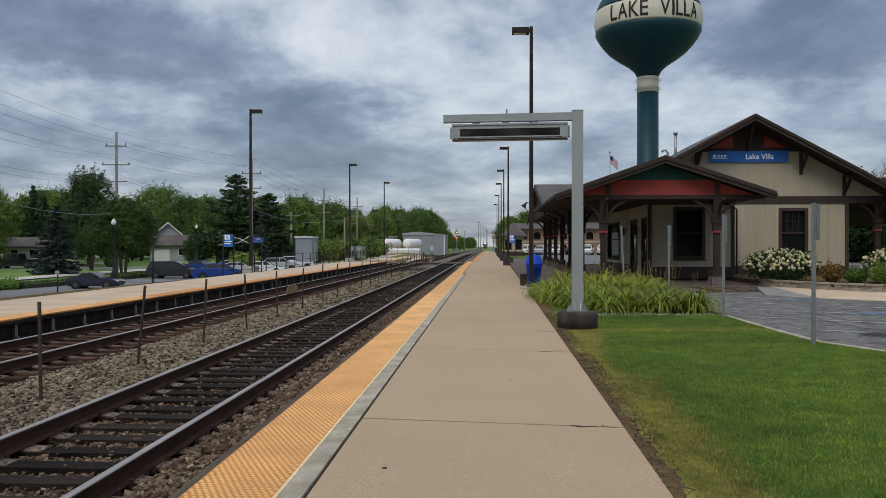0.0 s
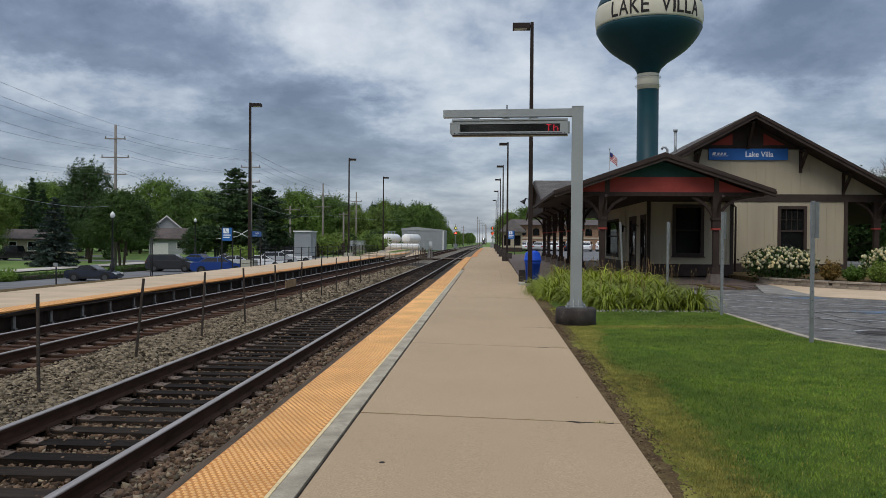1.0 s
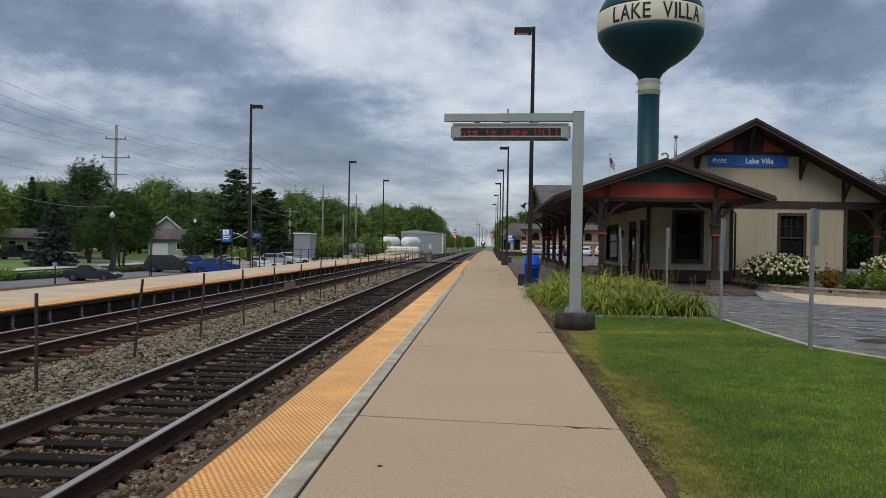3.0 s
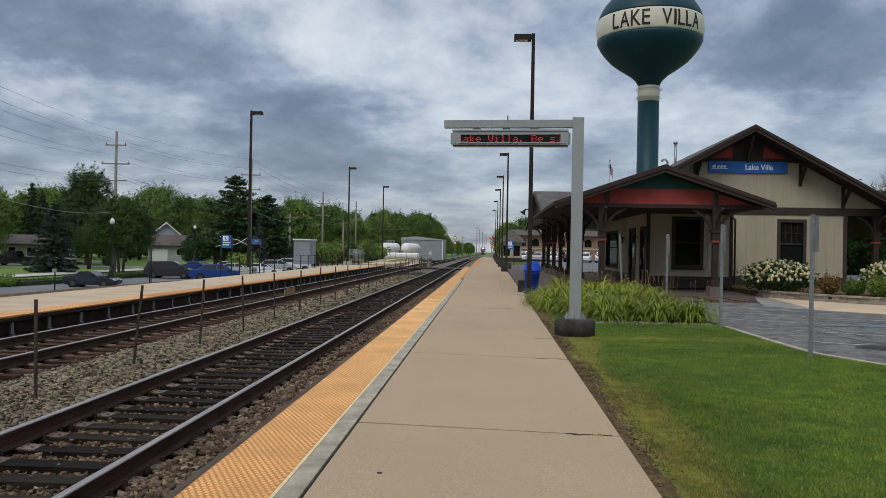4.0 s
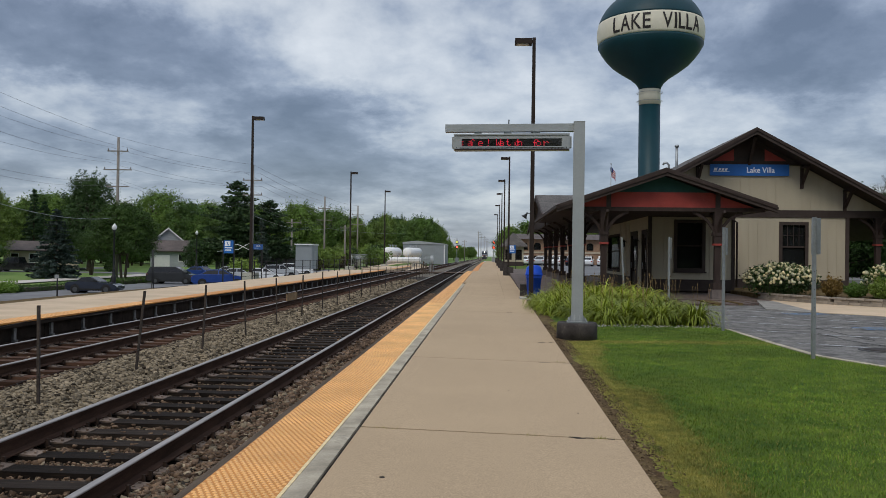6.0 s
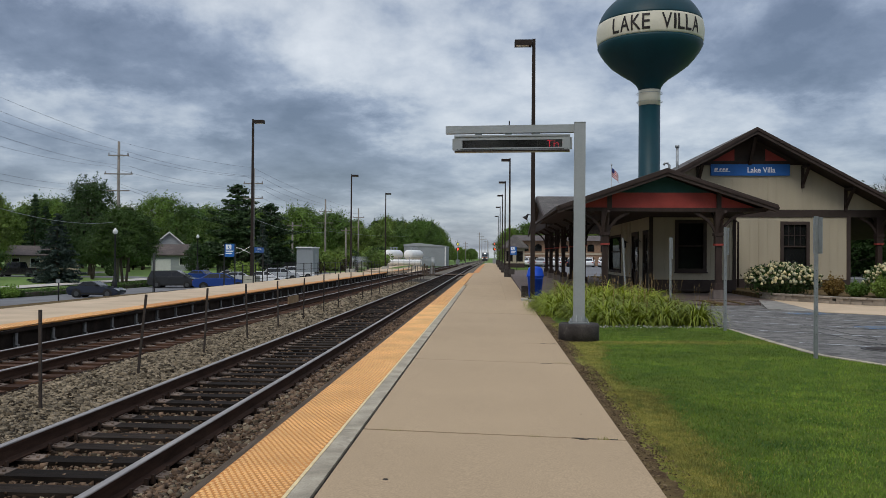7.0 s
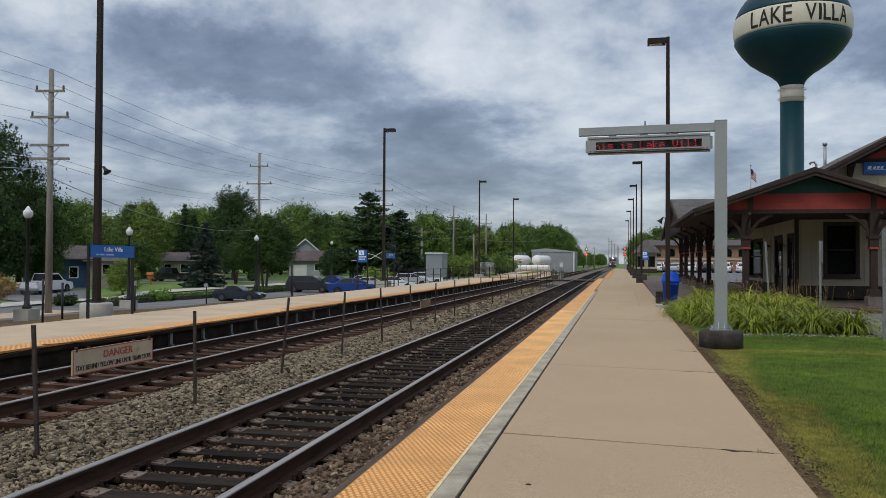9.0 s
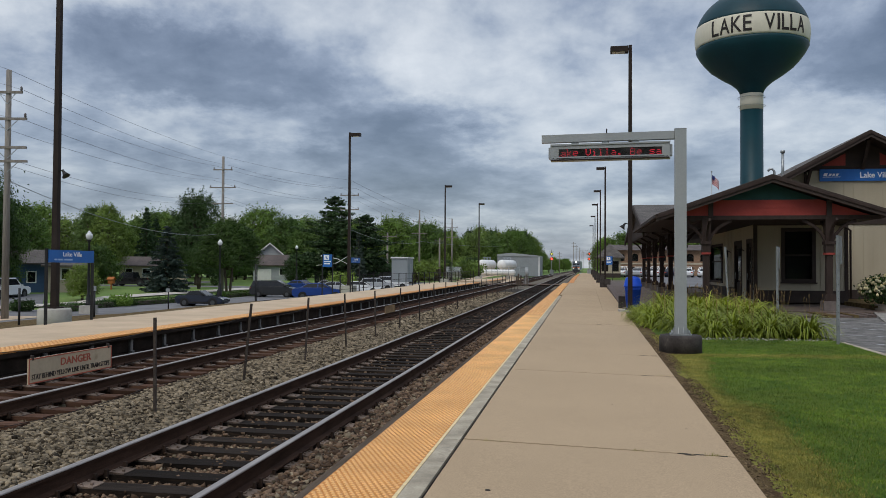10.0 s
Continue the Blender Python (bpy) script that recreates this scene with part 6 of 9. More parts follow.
# ---- planting ----
def strap_leaves(name, centres, n, length, wd, material, label, kind="stuff", category="plant"):
    """Strap leaves that rise from tufts, arch over and droop at the tip."""
    k = 7
    tot = len(centres) * n
    c = np.repeat(centres, n, 0) + np.concatenate([RNG.normal(0, 0.055, (tot, 2)), np.zeros((tot, 1))], 1)
    a = RNG.uniform(0, 6.28, tot)
    L = length * RNG.uniform(0.5, 1.15, tot) * np.repeat(RNG.uniform(0.7, 1.15, len(centres)), n)
    tilt, curl = RNG.uniform(0.05, 0.95, tot), RNG.uniform(1.7, 3.2, tot)
    d = np.stack([np.cos(a), np.sin(a)], 1)
    s = np.stack([-np.sin(a), np.cos(a)], 1)
    r, z, rows = np.zeros(tot), np.zeros(tot), []
    for i in range(k):
        u = i / (k - 1)
        if i:
            th = tilt + curl * ((i - 0.5) / (k - 1)) ** 1.4
            r, z = r + L / (k - 1) * np.sin(th), z + L / (k - 1) * np.cos(th)
        w = wd * (1 - u ** 2.2) + 0.0012
        base = np.concatenate([c[:, :2] + d * r[:, None], (c[:, 2] + z)[:, None]], 1)
        off = np.concatenate([s * w, np.zeros((tot, 1))], 1)
        rows += [base - off, base + off]
    v = np.stack(rows, 1)
    f = np.array([(2 * i, 2 * i + 1, 2 * i + 3, 2 * i + 2) for i in range(k - 1)])
    f = (f[None] + 2 * k * np.arange(tot)[:, None, None]).reshape(-1, 4)
    return np_part(name, np_mesh(name, v.reshape(-1, 3), f, material, True), None, label, category, kind)


def lily_bed():
    rnd = random.Random(21)
    pts, tries = [], 0
    while len(pts) < 175 and tries < 30000:
        tries += 1
        y, x = rnd.uniform(19.6, 30.4), rnd.uniform(1.7, 5.25)
        front = 19.6 + max(0.0, (2.9 - x)) * 2.6 + 0.35 * math.sin(3.1 * x)
        if y > front and x > right_edge(y) + 0.3 and not (y > 26.5 and x < 2.7) and all((x - p[0]) ** 2 + (y - p[1]) ** 2 > 0.24 for p in pts):
            pts.append((x, y, -0.07))
    pts = np.array(pts)
    near = pts[pts[:, 1] < 24]
    strap_leaves("daylilies", near, 170, 0.98, 0.018, LILY, "dense bed of arching bright green daylily leaves")
    strap_leaves("daylilies", pts[pts[:, 1] >= 24], 130, 1.22, 0.021, LILY, "dense bed of arching bright green daylily leaves")
    st = pts[RNG.permutation(len(pts))[:60]]
    bm = bm_new()
    for x, y, z in st:
        for _ in range(2):
            h = rnd.uniform(0.8, 1.15)
            q = (x + rnd.uniform(-0.3, 0.3), y + rnd.uniform(-0.3, 0.3), z)
            tip = (q[0] + rnd.uniform(-0.18, 0.18), q[1] + rnd.uniform(-0.12, 0.12), z + h)
            rod(bm, q, tip, 0.004, 0.003, 4)
            rod(bm, tip, (tip[0] + rnd.uniform(-0.03, 0.03), tip[1], tip[2] + 0.07), 0.014, 0.004, 4)
    solid("seed_stalks", bm, LILY_DRY, "dry brown seed stalks above the daylilies", "plant", "stuff")
    # pale gravel in front of the bed
    stones("edging_gravel", [(2.5, 5.6, 18.85, 19.7, 260, 0.02, lambda x: -0.075)], FOOTING, "pale gravel edging in front of the plants")


lily_bed()


def hydrangea(loc, w, h, blooms, label):
    t = thing("hydrangea", loc, label, "shrub", "hydrangeas")
    rnd = np.random.default_rng(int(abs(loc[0] * 10)))
    n = 4200
    d = rnd.normal(size=(n, 3))
    d /= np.linalg.norm(d, axis=1)[:, None]
    r = rnd.uniform(0.55, 1.0, n) ** 0.5
    c = d * r[:, None] * np.array([w / 2, w / 2.6, h / 2]) + np.array([0, 0, h / 2])
    c = c[c[:, 2] > 0.02]
    c += rnd.normal(size=c.shape) * 0.10
    leaf_quads("leaves", c, 0.05, LEAF_D, t, rnd)
    m = 0
    bl = []
    while m < blooms:
        d = rnd.normal(size=3)
        d /= np.linalg.norm(d)
        if d[2] < -0.25 or d[1] > 0.5:
            continue
        bl.append(d * np.array([w / 2, w / 2.6, h / 2]) * rnd.uniform(0.9, 1.1) + np.array([0, 0, h / 2]))
        m += 1
    bm = lathe(bm_new(), [(0.018, -0.05), (0.046, -0.03), (0.054, 0.0), (0.044, 0.034), (0.014, 0.066)], 7)
    for v in bm.verts:
        v.co *= 1 + 0.25 * noise.noise(v.co * 30)
    me = to_mesh("blossom", bm, BLOSSOM)
    for q in bl:
        piece("blossom", me, t, pose(*q, rnd.uniform(-40, 40), rnd.uniform(-40, 40), rnd.uniform(0, 360)))
    bm = bm_new()
    for k in range(6):
        a = k * 1.05
        rod(bm, (0.1 * math.cos(a), 0.1 * math.sin(a), -0.05), (w * 0.3 * math.cos(a), w * 0.25 * math.sin(a), h * 0.7), 0.015, 0.006, 5)
    part("stem_cluster", bm, BARK, t)


def leaf_quads(name, c, size, material, parent, rnd, label="", stretch_z=1.0):
    n = len(c)
    a = rnd.normal(size=(n, 3))
    a /= np.linalg.norm(a, axis=1)[:, None]
    b = np.cross(a, rnd.normal(size=(n, 3)))
    b /= np.linalg.norm(b, axis=1)[:, None]
    s = size * rnd.uniform(0.6, 1.4, (n, 1))
    a, b = a * s, b * s * 0.62
    a[:, 2] *= stretch_z
    fold = np.cross(a, b)
    fold = fold / (np.linalg.norm(fold, axis=1)[:, None] + 1e-9) * s * 0.25
    v = np.stack([c - a, c - b + fold, c + a, c + b + fold], 1).reshape(-1, 3)
    return np_part(name, np_mesh(name, v, np.arange(4 * n).reshape(-1, 4), material), parent, label)


hydrangea((11.65, 32.3, 0.16), 2.7, 1.22, 260, "large hydrangea bush with many cream blossoms")
hydrangea((15.4, 30.6, 0.16), 2.5, 1.3, 230, "large hydrangea bush with many cream blossoms")


def small_bush(loc, w, h, material, label):
    t = thing("bush", loc, label, "shrub", "small bushes")
    rnd = np.random.default_rng(int(abs(loc[0] * 100)))
    n = 1500
    d = rnd.normal(size=(n, 3))
    d /= np.linalg.norm(d, axis=1)[:, None]
    c = d * (rnd.uniform(0.3, 1, n) ** 0.4)[:, None] * np.array([w / 2, w / 2, h / 2]) + np.array([0, 0, h / 2])
    c *= 1 + 0.22 * np.sin(5 * d[:, :1] + 3 * w) * np.sin(4 * d[:, 1:2] + 1) + 0.10 * rnd.normal(size=(n, 1))
    c[:, 2] = np.maximum(c[:, 2], 0.02)
    leaf_quads("leaves", c, max(0.04, w * 0.042), material, t, rnd)
    part("stem", rod(bm_new(), (0, 0, -0.05), (0, 0, h * 0.6), 0.03, 0.01, 6), BARK, t)


def stem_bush(loc, label):
    """Leaves held up on a fan of bare stems."""
    t = thing("bush", loc, label, "shrub", "small bushes")
    rnd = np.random.default_rng(41)
    for k in range(7):
        a = k * 0.9
        part("stem", rod(bm_new(), (0.1 * math.cos(a), 0.1 * math.sin(a), -0.1), (0.8 * math.cos(a), 0.8 * math.sin(a), 1.25), 0.03, 0.012, 6), BARK, t)
    d = rnd.normal(size=(2200, 3))
    d /= np.linalg.norm(d, axis=1)[:, None]
    c = d * (rnd.uniform(0.3, 1, 2200) ** 0.4)[:, None] * np.array([1.35, 1.2, 0.5]) + np.array([0, 0, 1.55]) + rnd.normal(size=(2200, 3)) * 0.08
    leaf_quads("leaves", c, 0.06, RED_LEAF, t, rnd)


small_bush((13.15, 31.2, 0.18), 0.75, 0.7, RED_LEAF, "small bush with reddish leaves")
small_bush((13.9, 30.9, 0.18), 0.8, 0.5, LEAF, "small low dark green bush")
small_bush((14.4, 29.9, 0.18), 0.9, 0.7, LEAF_L, "small leafy light green bush")


# ---- between the tracks ----
def track_fence():
    t = thing("track_fence", (-5.45, 0, -0.34), "dark steel posts with thin wires between the tracks", "fence")
    bm = bx(bm_new(), -0.017, -0.013, -0.35, 0.017, -0.007, 1.24)
    bx(bm, -0.017, -0.007, -0.35, -0.011, 0.015, 1.24), bx(bm, 0.011, -0.007, -0.35, 0.017, 0.015, 1.24)
    me = to_mesh("post", bm, FENCE_STEEL)
    rnd = random.Random(4)
    tops = []
    for k in range(30):
        y = 1.01 + 2.82 * k
        rx, ry = (rnd.uniform(-2, 2), rnd.uniform(-2, 2))
        if k == 4:
            rx, ry = -3.5, 4.0
        if k == 5:
            rx, ry = -2.0, 2.0
        if k == 2:
            rx, ry = 1.0, -2.0
        h = rnd.uniform(-0.05, 0.05)
        piece("post", me, t, pose(rnd.uniform(-0.03, 0.03), y, h, rx, ry, 0))
        tops.append(y)
    for z in (0.35, 0.72, 1.05):
        for a, b in zip(tops, tops[1:]):
            if a > 60:
                continue
            pts = [(0.025, a + (b - a) * u, z - 0.05 * 4 * u * (1 - u) + 0.02 * math.sin(a)) for u in (0, 0.25, 0.5, 0.75, 1)]
            part("wire", tube(bm_new(), pts, 0.004, 4), FENCE_STEEL, t)
    return t


track_fence()


def warning_board(loc, length, height, lettered, label):
    """A board on the fence wires, facing the near platform (+x)."""
    t = thing("warning_sign", loc, label, "sign", "fence signs", rz=90)
    part("board", soften(bx(bm_new(), -length / 2, -0.008, -height / 2, length / 2, 0.008, height / 2), 0.003), CREAM if lettered else TAN_BOARD, t)
    if lettered:
        f = 0.012
        bm = bx(bm_new(), -length / 2, -0.011, -height / 2, length / 2, -0.008, -height / 2 + f)
        bx(bm, -length / 2, -0.011, height / 2 - f, length / 2, -0.008, height / 2)
        bx(bm, -length / 2, -0.011, -height / 2 + f, -length / 2 + f, -0.008, height / 2 - f), bx(bm, length / 2 - f, -0.011, -height / 2 + f, length / 2, -0.008, height / 2 - f)
        part("red_border", bm, RED_LETTER, t)
        for words, size, z, w, m in (("DANGER", 0.11, 0.045, 0.52, RED_LETTER), ("STAY BEHIND YELLOW LINE UNTIL TRAIN STOPS", 0.075, -0.062, length - 0.09, BLACK_LETTER)):
            ob = new("lettering", text_mesh("lettering", words, size, m, 0.002, 0.0016 if words == "DANGER" else 0.0004, width=w))
            ob.parent, ob.matrix_basis = t, pose(0.05 if words == "DANGER" else 0, -0.0105, z, 90)
    for x in (-length / 2 + 0.06, length / 2 - 0.06):
        part("tie_clip", bx(bm_new(), x - 0.012, -0.014, height / 2 - 0.02, x + 0.012, 0.014, height / 2 + 0.03), FENCE_STEEL, t)


warning_board((-5.41, 7.755, 0.49), 1.40, 0.25, True, "cream warning board with red border and black lettering")
warning_board((-5.42, 22.15, 0.34), 1.2, 0.20, False, "plain weathered tan board on the track fence")

# ---- the far platform's furniture ----
tall_lamp((-14.75, 20.45, -0.05), "tall dark bronze lamp post on a concrete footing", 10.4, 180, "left", 0.36, 0.34)
for x, y in ((-15.0, 50.3), (-14.4, 84), (-13.8, 108)):
    tall_lamp((x, y, -0.1), "tall dark bronze lamp post on a concrete footing", 10.4, 180, False, 0.4)


def name_board(loc, length, z0, z1, label, lettered=True):
    t = thing("platform_name_sign", loc, label, "sign", "platform name signs", rz=90)
    for x in (-length / 2 - 0.02, length / 2 + 0.02):
        part("post", soften(bx(bm_new(), x - 0.03, -0.03, 0, x + 0.03, 0.03, z1 + 0.03), 0.005), BLACK_STEEL, t)
    part("board", soften(bx(bm_new(), -length / 2, -0.06, z0, length / 2, -0.03, z1), 0.006), SIGN_BLUE, t)
    zc, h = (z0 + z1) / 2, z1 - z0
    ob = new("lettering", text_mesh("lettering", "Lake Villa", h * 0.5, SIGN_WHITE, 0.003, 0.002, width=length * 0.42))
    ob.parent, ob.matrix_basis = t, pose(0.0, -0.063, zc + h * 0.17, 90)
    for x, w in ((-0.36, 0.06), (-0.26, 0.1), (-0.09, 0.18)):
        part("small_line", bx(bm_new(), (x - w / 2) * length, -0.064, zc - h * 0.33, (x + w / 2) * length, -0.06, zc - h * 0.2), SIGN_PALE, t)


name_board((-13.62, 19.5, 0.0), 1.92, 1.6, 1.93, "blue platform name sign on two black posts")
name_board((-13.6, 46.9, 0.0), 1.9, 1.75, 2.07, "blue platform name sign on two black posts")


def access_sign(loc, label, rz=0):
    t = thing("accessible_sign", loc, label, "sign", "accessible signs", rz=rz)
    for x in (-0.36, 0.36):
        part("post", bx(bm_new(), x - 0.035, -0.035, -0.6, x + 0.035, 0.035, 2.45), BLACK_STEEL, t)
    part("board", bx(bm_new(), -0.33, -0.03, 1.6, 0.33, 0.01, 2.45), SIGN_BLUE, t)
    part("pictogram_field", bx(bm_new(), -0.25, -0.035, 2.08, 0.12, -0.03, 2.4), SIGN_WHITE, t)
    bm = bar(bm_new(), (-0.1, -0.037, 2.34), (-0.08, -0.037, 2.2), 0.004, 0.05)
    bar(bm, (-0.08, -0.037, 2.2), (0.03, -0.037, 2.14), 0.004, 0.04)
    part("pictogram", bm, SIGN_BLUE, t)
    for z, w in ((1.93, 0.5), (1.78, 0.42)):
        part("text_line", bx(bm_new(), -0.25, -0.035, z, -0.25 + w, -0.03, z + 0.07), SIGN_WHITE, t)


access_sign((-17.0, 52.0, -0.1), "blue accessible parking sign on two black posts")
access_sign((2.72, 83, plaza_z(2, 83)), "blue accessible boarding sign on two black posts")


def globe_lamp(loc, deep=0.0, label="black street lamp with a white acorn globe"):
    t = thing("street_lamp", loc, label, "street lamp", "acorn street lamps")
    part("footing", soften(bx(bm_new(), -0.36, -0.36, -1.5 - deep, 0.36, 0.36, 0.40 - deep), 0.04), FOOTING, t)
    part("pole", lathe(bm_new(), [(0.19, 0.42 - deep), (0.19, 0.5), (0.12, 0.6), (0.11, 0.95), (0.075, 1.1), (0.06, 4.1), (0.1, 4.14), (0.13, 4.22)], 12), BLACK_STEEL, t)
    part("globe", lathe(bm_new(), [(0.10, 4.24), (0.155, 4.30), (0.195, 4.40), (0.195, 4.50), (0.165, 4.57), (0.11, 4.60), (0.11, 4.64), (0.07, 4.69), (0.02, 4.76)], 18), WHITE_GLOBE, t, "white acorn lamp globe")
    return t


for x, y, rise, deep in ((-24.5, 29.4, 0.15, 0), (-28.35, 42.4, 0.12, 0), (-29.76, 62.5, 0.75, 1.1), (-37.2, 101, 1.1, 1.45)):
    globe_lamp((x, y, terrain(x, y) + rise), deep)


def back_fence():
    t = thing("platform_fence", (-14.25, 0, -0.1), "black post fence with wires behind the platform", "fence")
    me = to_mesh("post", bx(bm_new(), -0.03, -0.03, -0.3, 0.03, 0.03, 1.15), BLACK_STEEL)
    for k in range(24):
        piece("post", me, t, pose(0, 46 + 2.6 * k, 0))
    for z in (0.25, 0.65, 1.1):
        part("rail", rod(bm_new(), (0, 46, z), (0, 106, z), 0.014, n=5), BLACK_STEEL, t)
    # chain-link stretch by the street
    c = thing("chain_link_fence", (-15.6, 0, -0.3), "galvanised chain-link fence with dark posts", "fence")
    for y in (9.5, 13.1, 16.6, 19.3):
        part("post", rod(bm_new(), (0, y, -0.2), (0, y, 1.3), 0.03, n=8), BLACK_STEEL, c)
    n = 150
    bm = bm_new()
    for i in range(n):
        y = 9.5 + i * 0.085 - 1.1
        for s in (1, -1):
            a, b = (y, 0.05), (y + 1.15, 1.2)
            if s < 0:
                a, b = (y, 1.2), (y + 1.15, 0.05)
            if a[0] >= 9.5 and b[0] <= 19.3:
                bar(bm, (0.0, a[0], a[1]), (0.0, b[0], b[1]), 0.0022, 0.0022)
    part("wire_mesh", bm, GALV, c)
    for x, y, h in ((-17.5, 26.5, 1.15), (-20.7, 48.6, 2.6), (-20.9, 49.3, 2.6), (-17.3, 22.3, 1.2), (-21.4, 38.9, 1.1)):
        p = thing("sign_pole", (x, y, terrain(x, y)), "thin black steel pole beside the car park", "pole", "car park poles")
        part("pole", rod(bm_new(), (0, 0, -0.3), (0, 0, h), 0.035, n=8), BLACK_STEEL, p)
        if h < 1.18:
            part("plate", bx(bm_new(), -0.11, -0.07, h - 0.14, 0.11, -0.055, h + 0.04), METAL_SHED, p, "small pale sign plate")


back_fence()


# ---- ground surfaces on the far side ----
def drape(name, pts_left, pts_right, n, lift, material, label, category):
    """A strip laid over the terrain between two lines."""
    m = len(pts_left)
    verts, faces, w = [], [], n + 1
    for (ax, ay), (bx2, by) in zip(pts_left, pts_right):
        for i in range(w):
            u = i / n
            x, y = ax + (bx2 - ax) * u, ay + (by - ay) * u
            verts.append((x, y, terrain(x, y) + lift))
    faces = [(j * w + i, j * w + i + 1, (j + 1) * w + i + 1, (j + 1) * w + i) for j in range(m - 1) for i in range(n)]
    np_part(name, np_mesh(name, verts, faces, material), None, label, category, "structure")


YS = list(range(-10, 150, 5))
drape("street_side_lot", [(-34.5, y) for y in YS if y >= 40], [(-17.5, y) for y in YS if y >= 40], 12, 0.05, ASPHALT_L, "grey asphalt parking strip beyond the platform", "car park")
drape("tank_yard", [(-27, y) for y in (112, 120, 130, 140, 150, 165)], [(-10.6, y) for y in (112, 120, 130, 140, 150, 165)], 8, 0.07, CONCRETE_L, "pale gravel yard round the gas tanks", "yard")
WALK_LINE = [(-41.0 + 0.235 * max(0.0, 64.0 - max(y, 30)), y) for y in YS if y <= 95]
drape("footpath", [(x - 1.0, y) for x, y in WALK_LINE], [(x + 1.0, y) for x, y in WALK_LINE], 2, 0.10, PATH_GREY, "pale concrete footpath", "pavement")
drape("street", [(-58, y) for y in YS if y <= 65], [(-49.5, y) for y in YS if y <= 65], 6, 0.05, ASPHALT_L, "grey asphalt street", "road")
XS = (-110, -100, -90, -80, -75, -70, -65, -60, -55, -50, -45, -39)
drape("cross_street", [(x, 101.0) for x in XS], [(x, 95.5) for x in XS], 4, 0.05, ASPHALT_L, "pale grey asphalt side street", "road")
drape("house_drive", [(-60.0, y) for y in (101, 105, 110, 115, 120)], [(-55.8, y) for y in (101, 105, 110, 115, 120)], 3, 0.055, ASPHALT_L, "pale asphalt drive to the houses", "road")
drape("driveway", [(-53, 57), (-52, 62), (-50, 68)], [(-36.5, 44), (-37.5, 48.5), (-39.5, 53.5)], 8, 0.075, ASPHALT_L, "asphalt driveway", "road")
drape("gravel_lot", [(-34.4, y) for y in YS if y <= 40], [(-27.0, y) for y in YS if y <= 40], 4, 0.045, ASPHALT_L, "worn grey asphalt and gravel beside the path", "car park")
drape("gravel_verge", [(-27.0, y) for y in YS if y < 41], [(-15.7, y) for y in YS if y < 41], 8, 0.05, DIRT, "bare gravel verge behind the fence", "verge")
drape("side_path", [(-30.5, y) for y in (18, 23, 28, 33, 38)], [(-27.8, y) for y in (18, 23, 28, 33, 38)], 3, 0.07, CONCRETE_L, "pale concrete path", "pavement")


# ---- vehicles ----
def wheel_meshes(r):
    tyre = bm_new()
    prof = [(r * 0.62, -0.1), (r * 0.95, -0.11), (r, -0.08), (r, 0.08), (r * 0.95, 0.11), (r * 0.62, 0.1)]
    lathe(tyre, prof, 18)
    bmesh.ops.rotate(tyre, verts=tyre.verts, cent=(0, 0, 0), matrix=Matrix.Rotation(math.pi / 2, 3, "X"))
    rim = lathe(bm_new(), [(r * 0.6, -0.113), (r * 0.5, -0.095), (r * 0.15, -0.1), (r * 0.15, 0.1), (r * 0.5, 0.095), (r * 0.6, 0.113)], 10)
    bmesh.ops.rotate(rim, verts=rim.verts, cent=(0, 0, 0), matrix=Matrix.Rotation(math.pi / 2, 3, "X"))
    return to_mesh("tyre", tyre, TYRE), to_mesh("rim", rim, RIM)


WHEELS = {r: wheel_meshes(r) for r in (0.32, 0.34, 0.39)}
SHAPES = {  # lower body outline, cabin outline, wheel radius, wheel places, half width
    "sedan": ([(-2.3, 0.42), (-2.32, 0.78), (-2.15, 0.95), (-1.35, 1.0), (0.75, 0.98), (1.85, 0.84), (2.25, 0.7), (2.3, 0.4), (2.1, 0.25), (-2.1, 0.25)], [(-1.75, 0.97), (-0.95, 1.42), (0.25, 1.44), (1.15, 0.96)], 0.32, (-1.4, 1.42), 0.88),
    "suv": ([(-2.25, 0.45), (-2.28, 0.9), (-2.2, 1.08), (1.0, 1.08), (1.95, 0.98), (2.25, 0.8), (2.3, 0.45), (2.1, 0.3), (-2.1, 0.3)], [(-2.15, 1.06), (-1.85, 1.66), (0.3, 1.7), (1.15, 1.06)], 0.34, (-1.4, 1.4), 0.92),
    "van": ([(-2.45, 0.42), (-2.48, 0.9), (-2.42, 1.1), (1.35, 1.1), (2.1, 0.92), (2.45, 0.72), (2.48, 0.4), (2.25, 0.26), (-2.25, 0.26)], [(-2.4, 1.08), (-2.15, 1.7), (0.35, 1.74), (1.55, 1.08)], 0.34, (-1.55, 1.5), 0.97),
    "roadster": ([(-1.92, 0.4), (-1.95, 0.7), (-1.75, 0.86), (-0.9, 0.9), (0.55, 0.86), (1.6, 0.72), (1.92, 0.58), (1.95, 0.36), (1.75, 0.2), (-1.75, 0.2)], [(-1.15, 0.88), (-0.75, 1.2), (-0.05, 1.23), (0.62, 0.85)], 0.32, (-1.18, 1.15), 0.85),
    "pickup": ([(-2.85, 0.55), (-2.88, 1.05), (-0.75, 1.08), (1.45, 1.1), (2.5, 1.02), (2.75, 0.85), (2.8, 0.5), (2.5, 0.36), (-2.6, 0.36)], [(-0.8, 1.06), (-0.6, 1.8), (0.75, 1.82), (1.5, 1.08)], 0.39, (-1.75, 1.75), 0.98)}
PAINTS = {}


def car_paint(name, col):
    if name not in PAINTS:
        PAINTS[name] = mat(name + "_car_paint", col, 0.22, 0.0, var=0.04, scale=1.0, bump=0.0, coat=0.35, spec=0.25)
    return PAINTS[name]


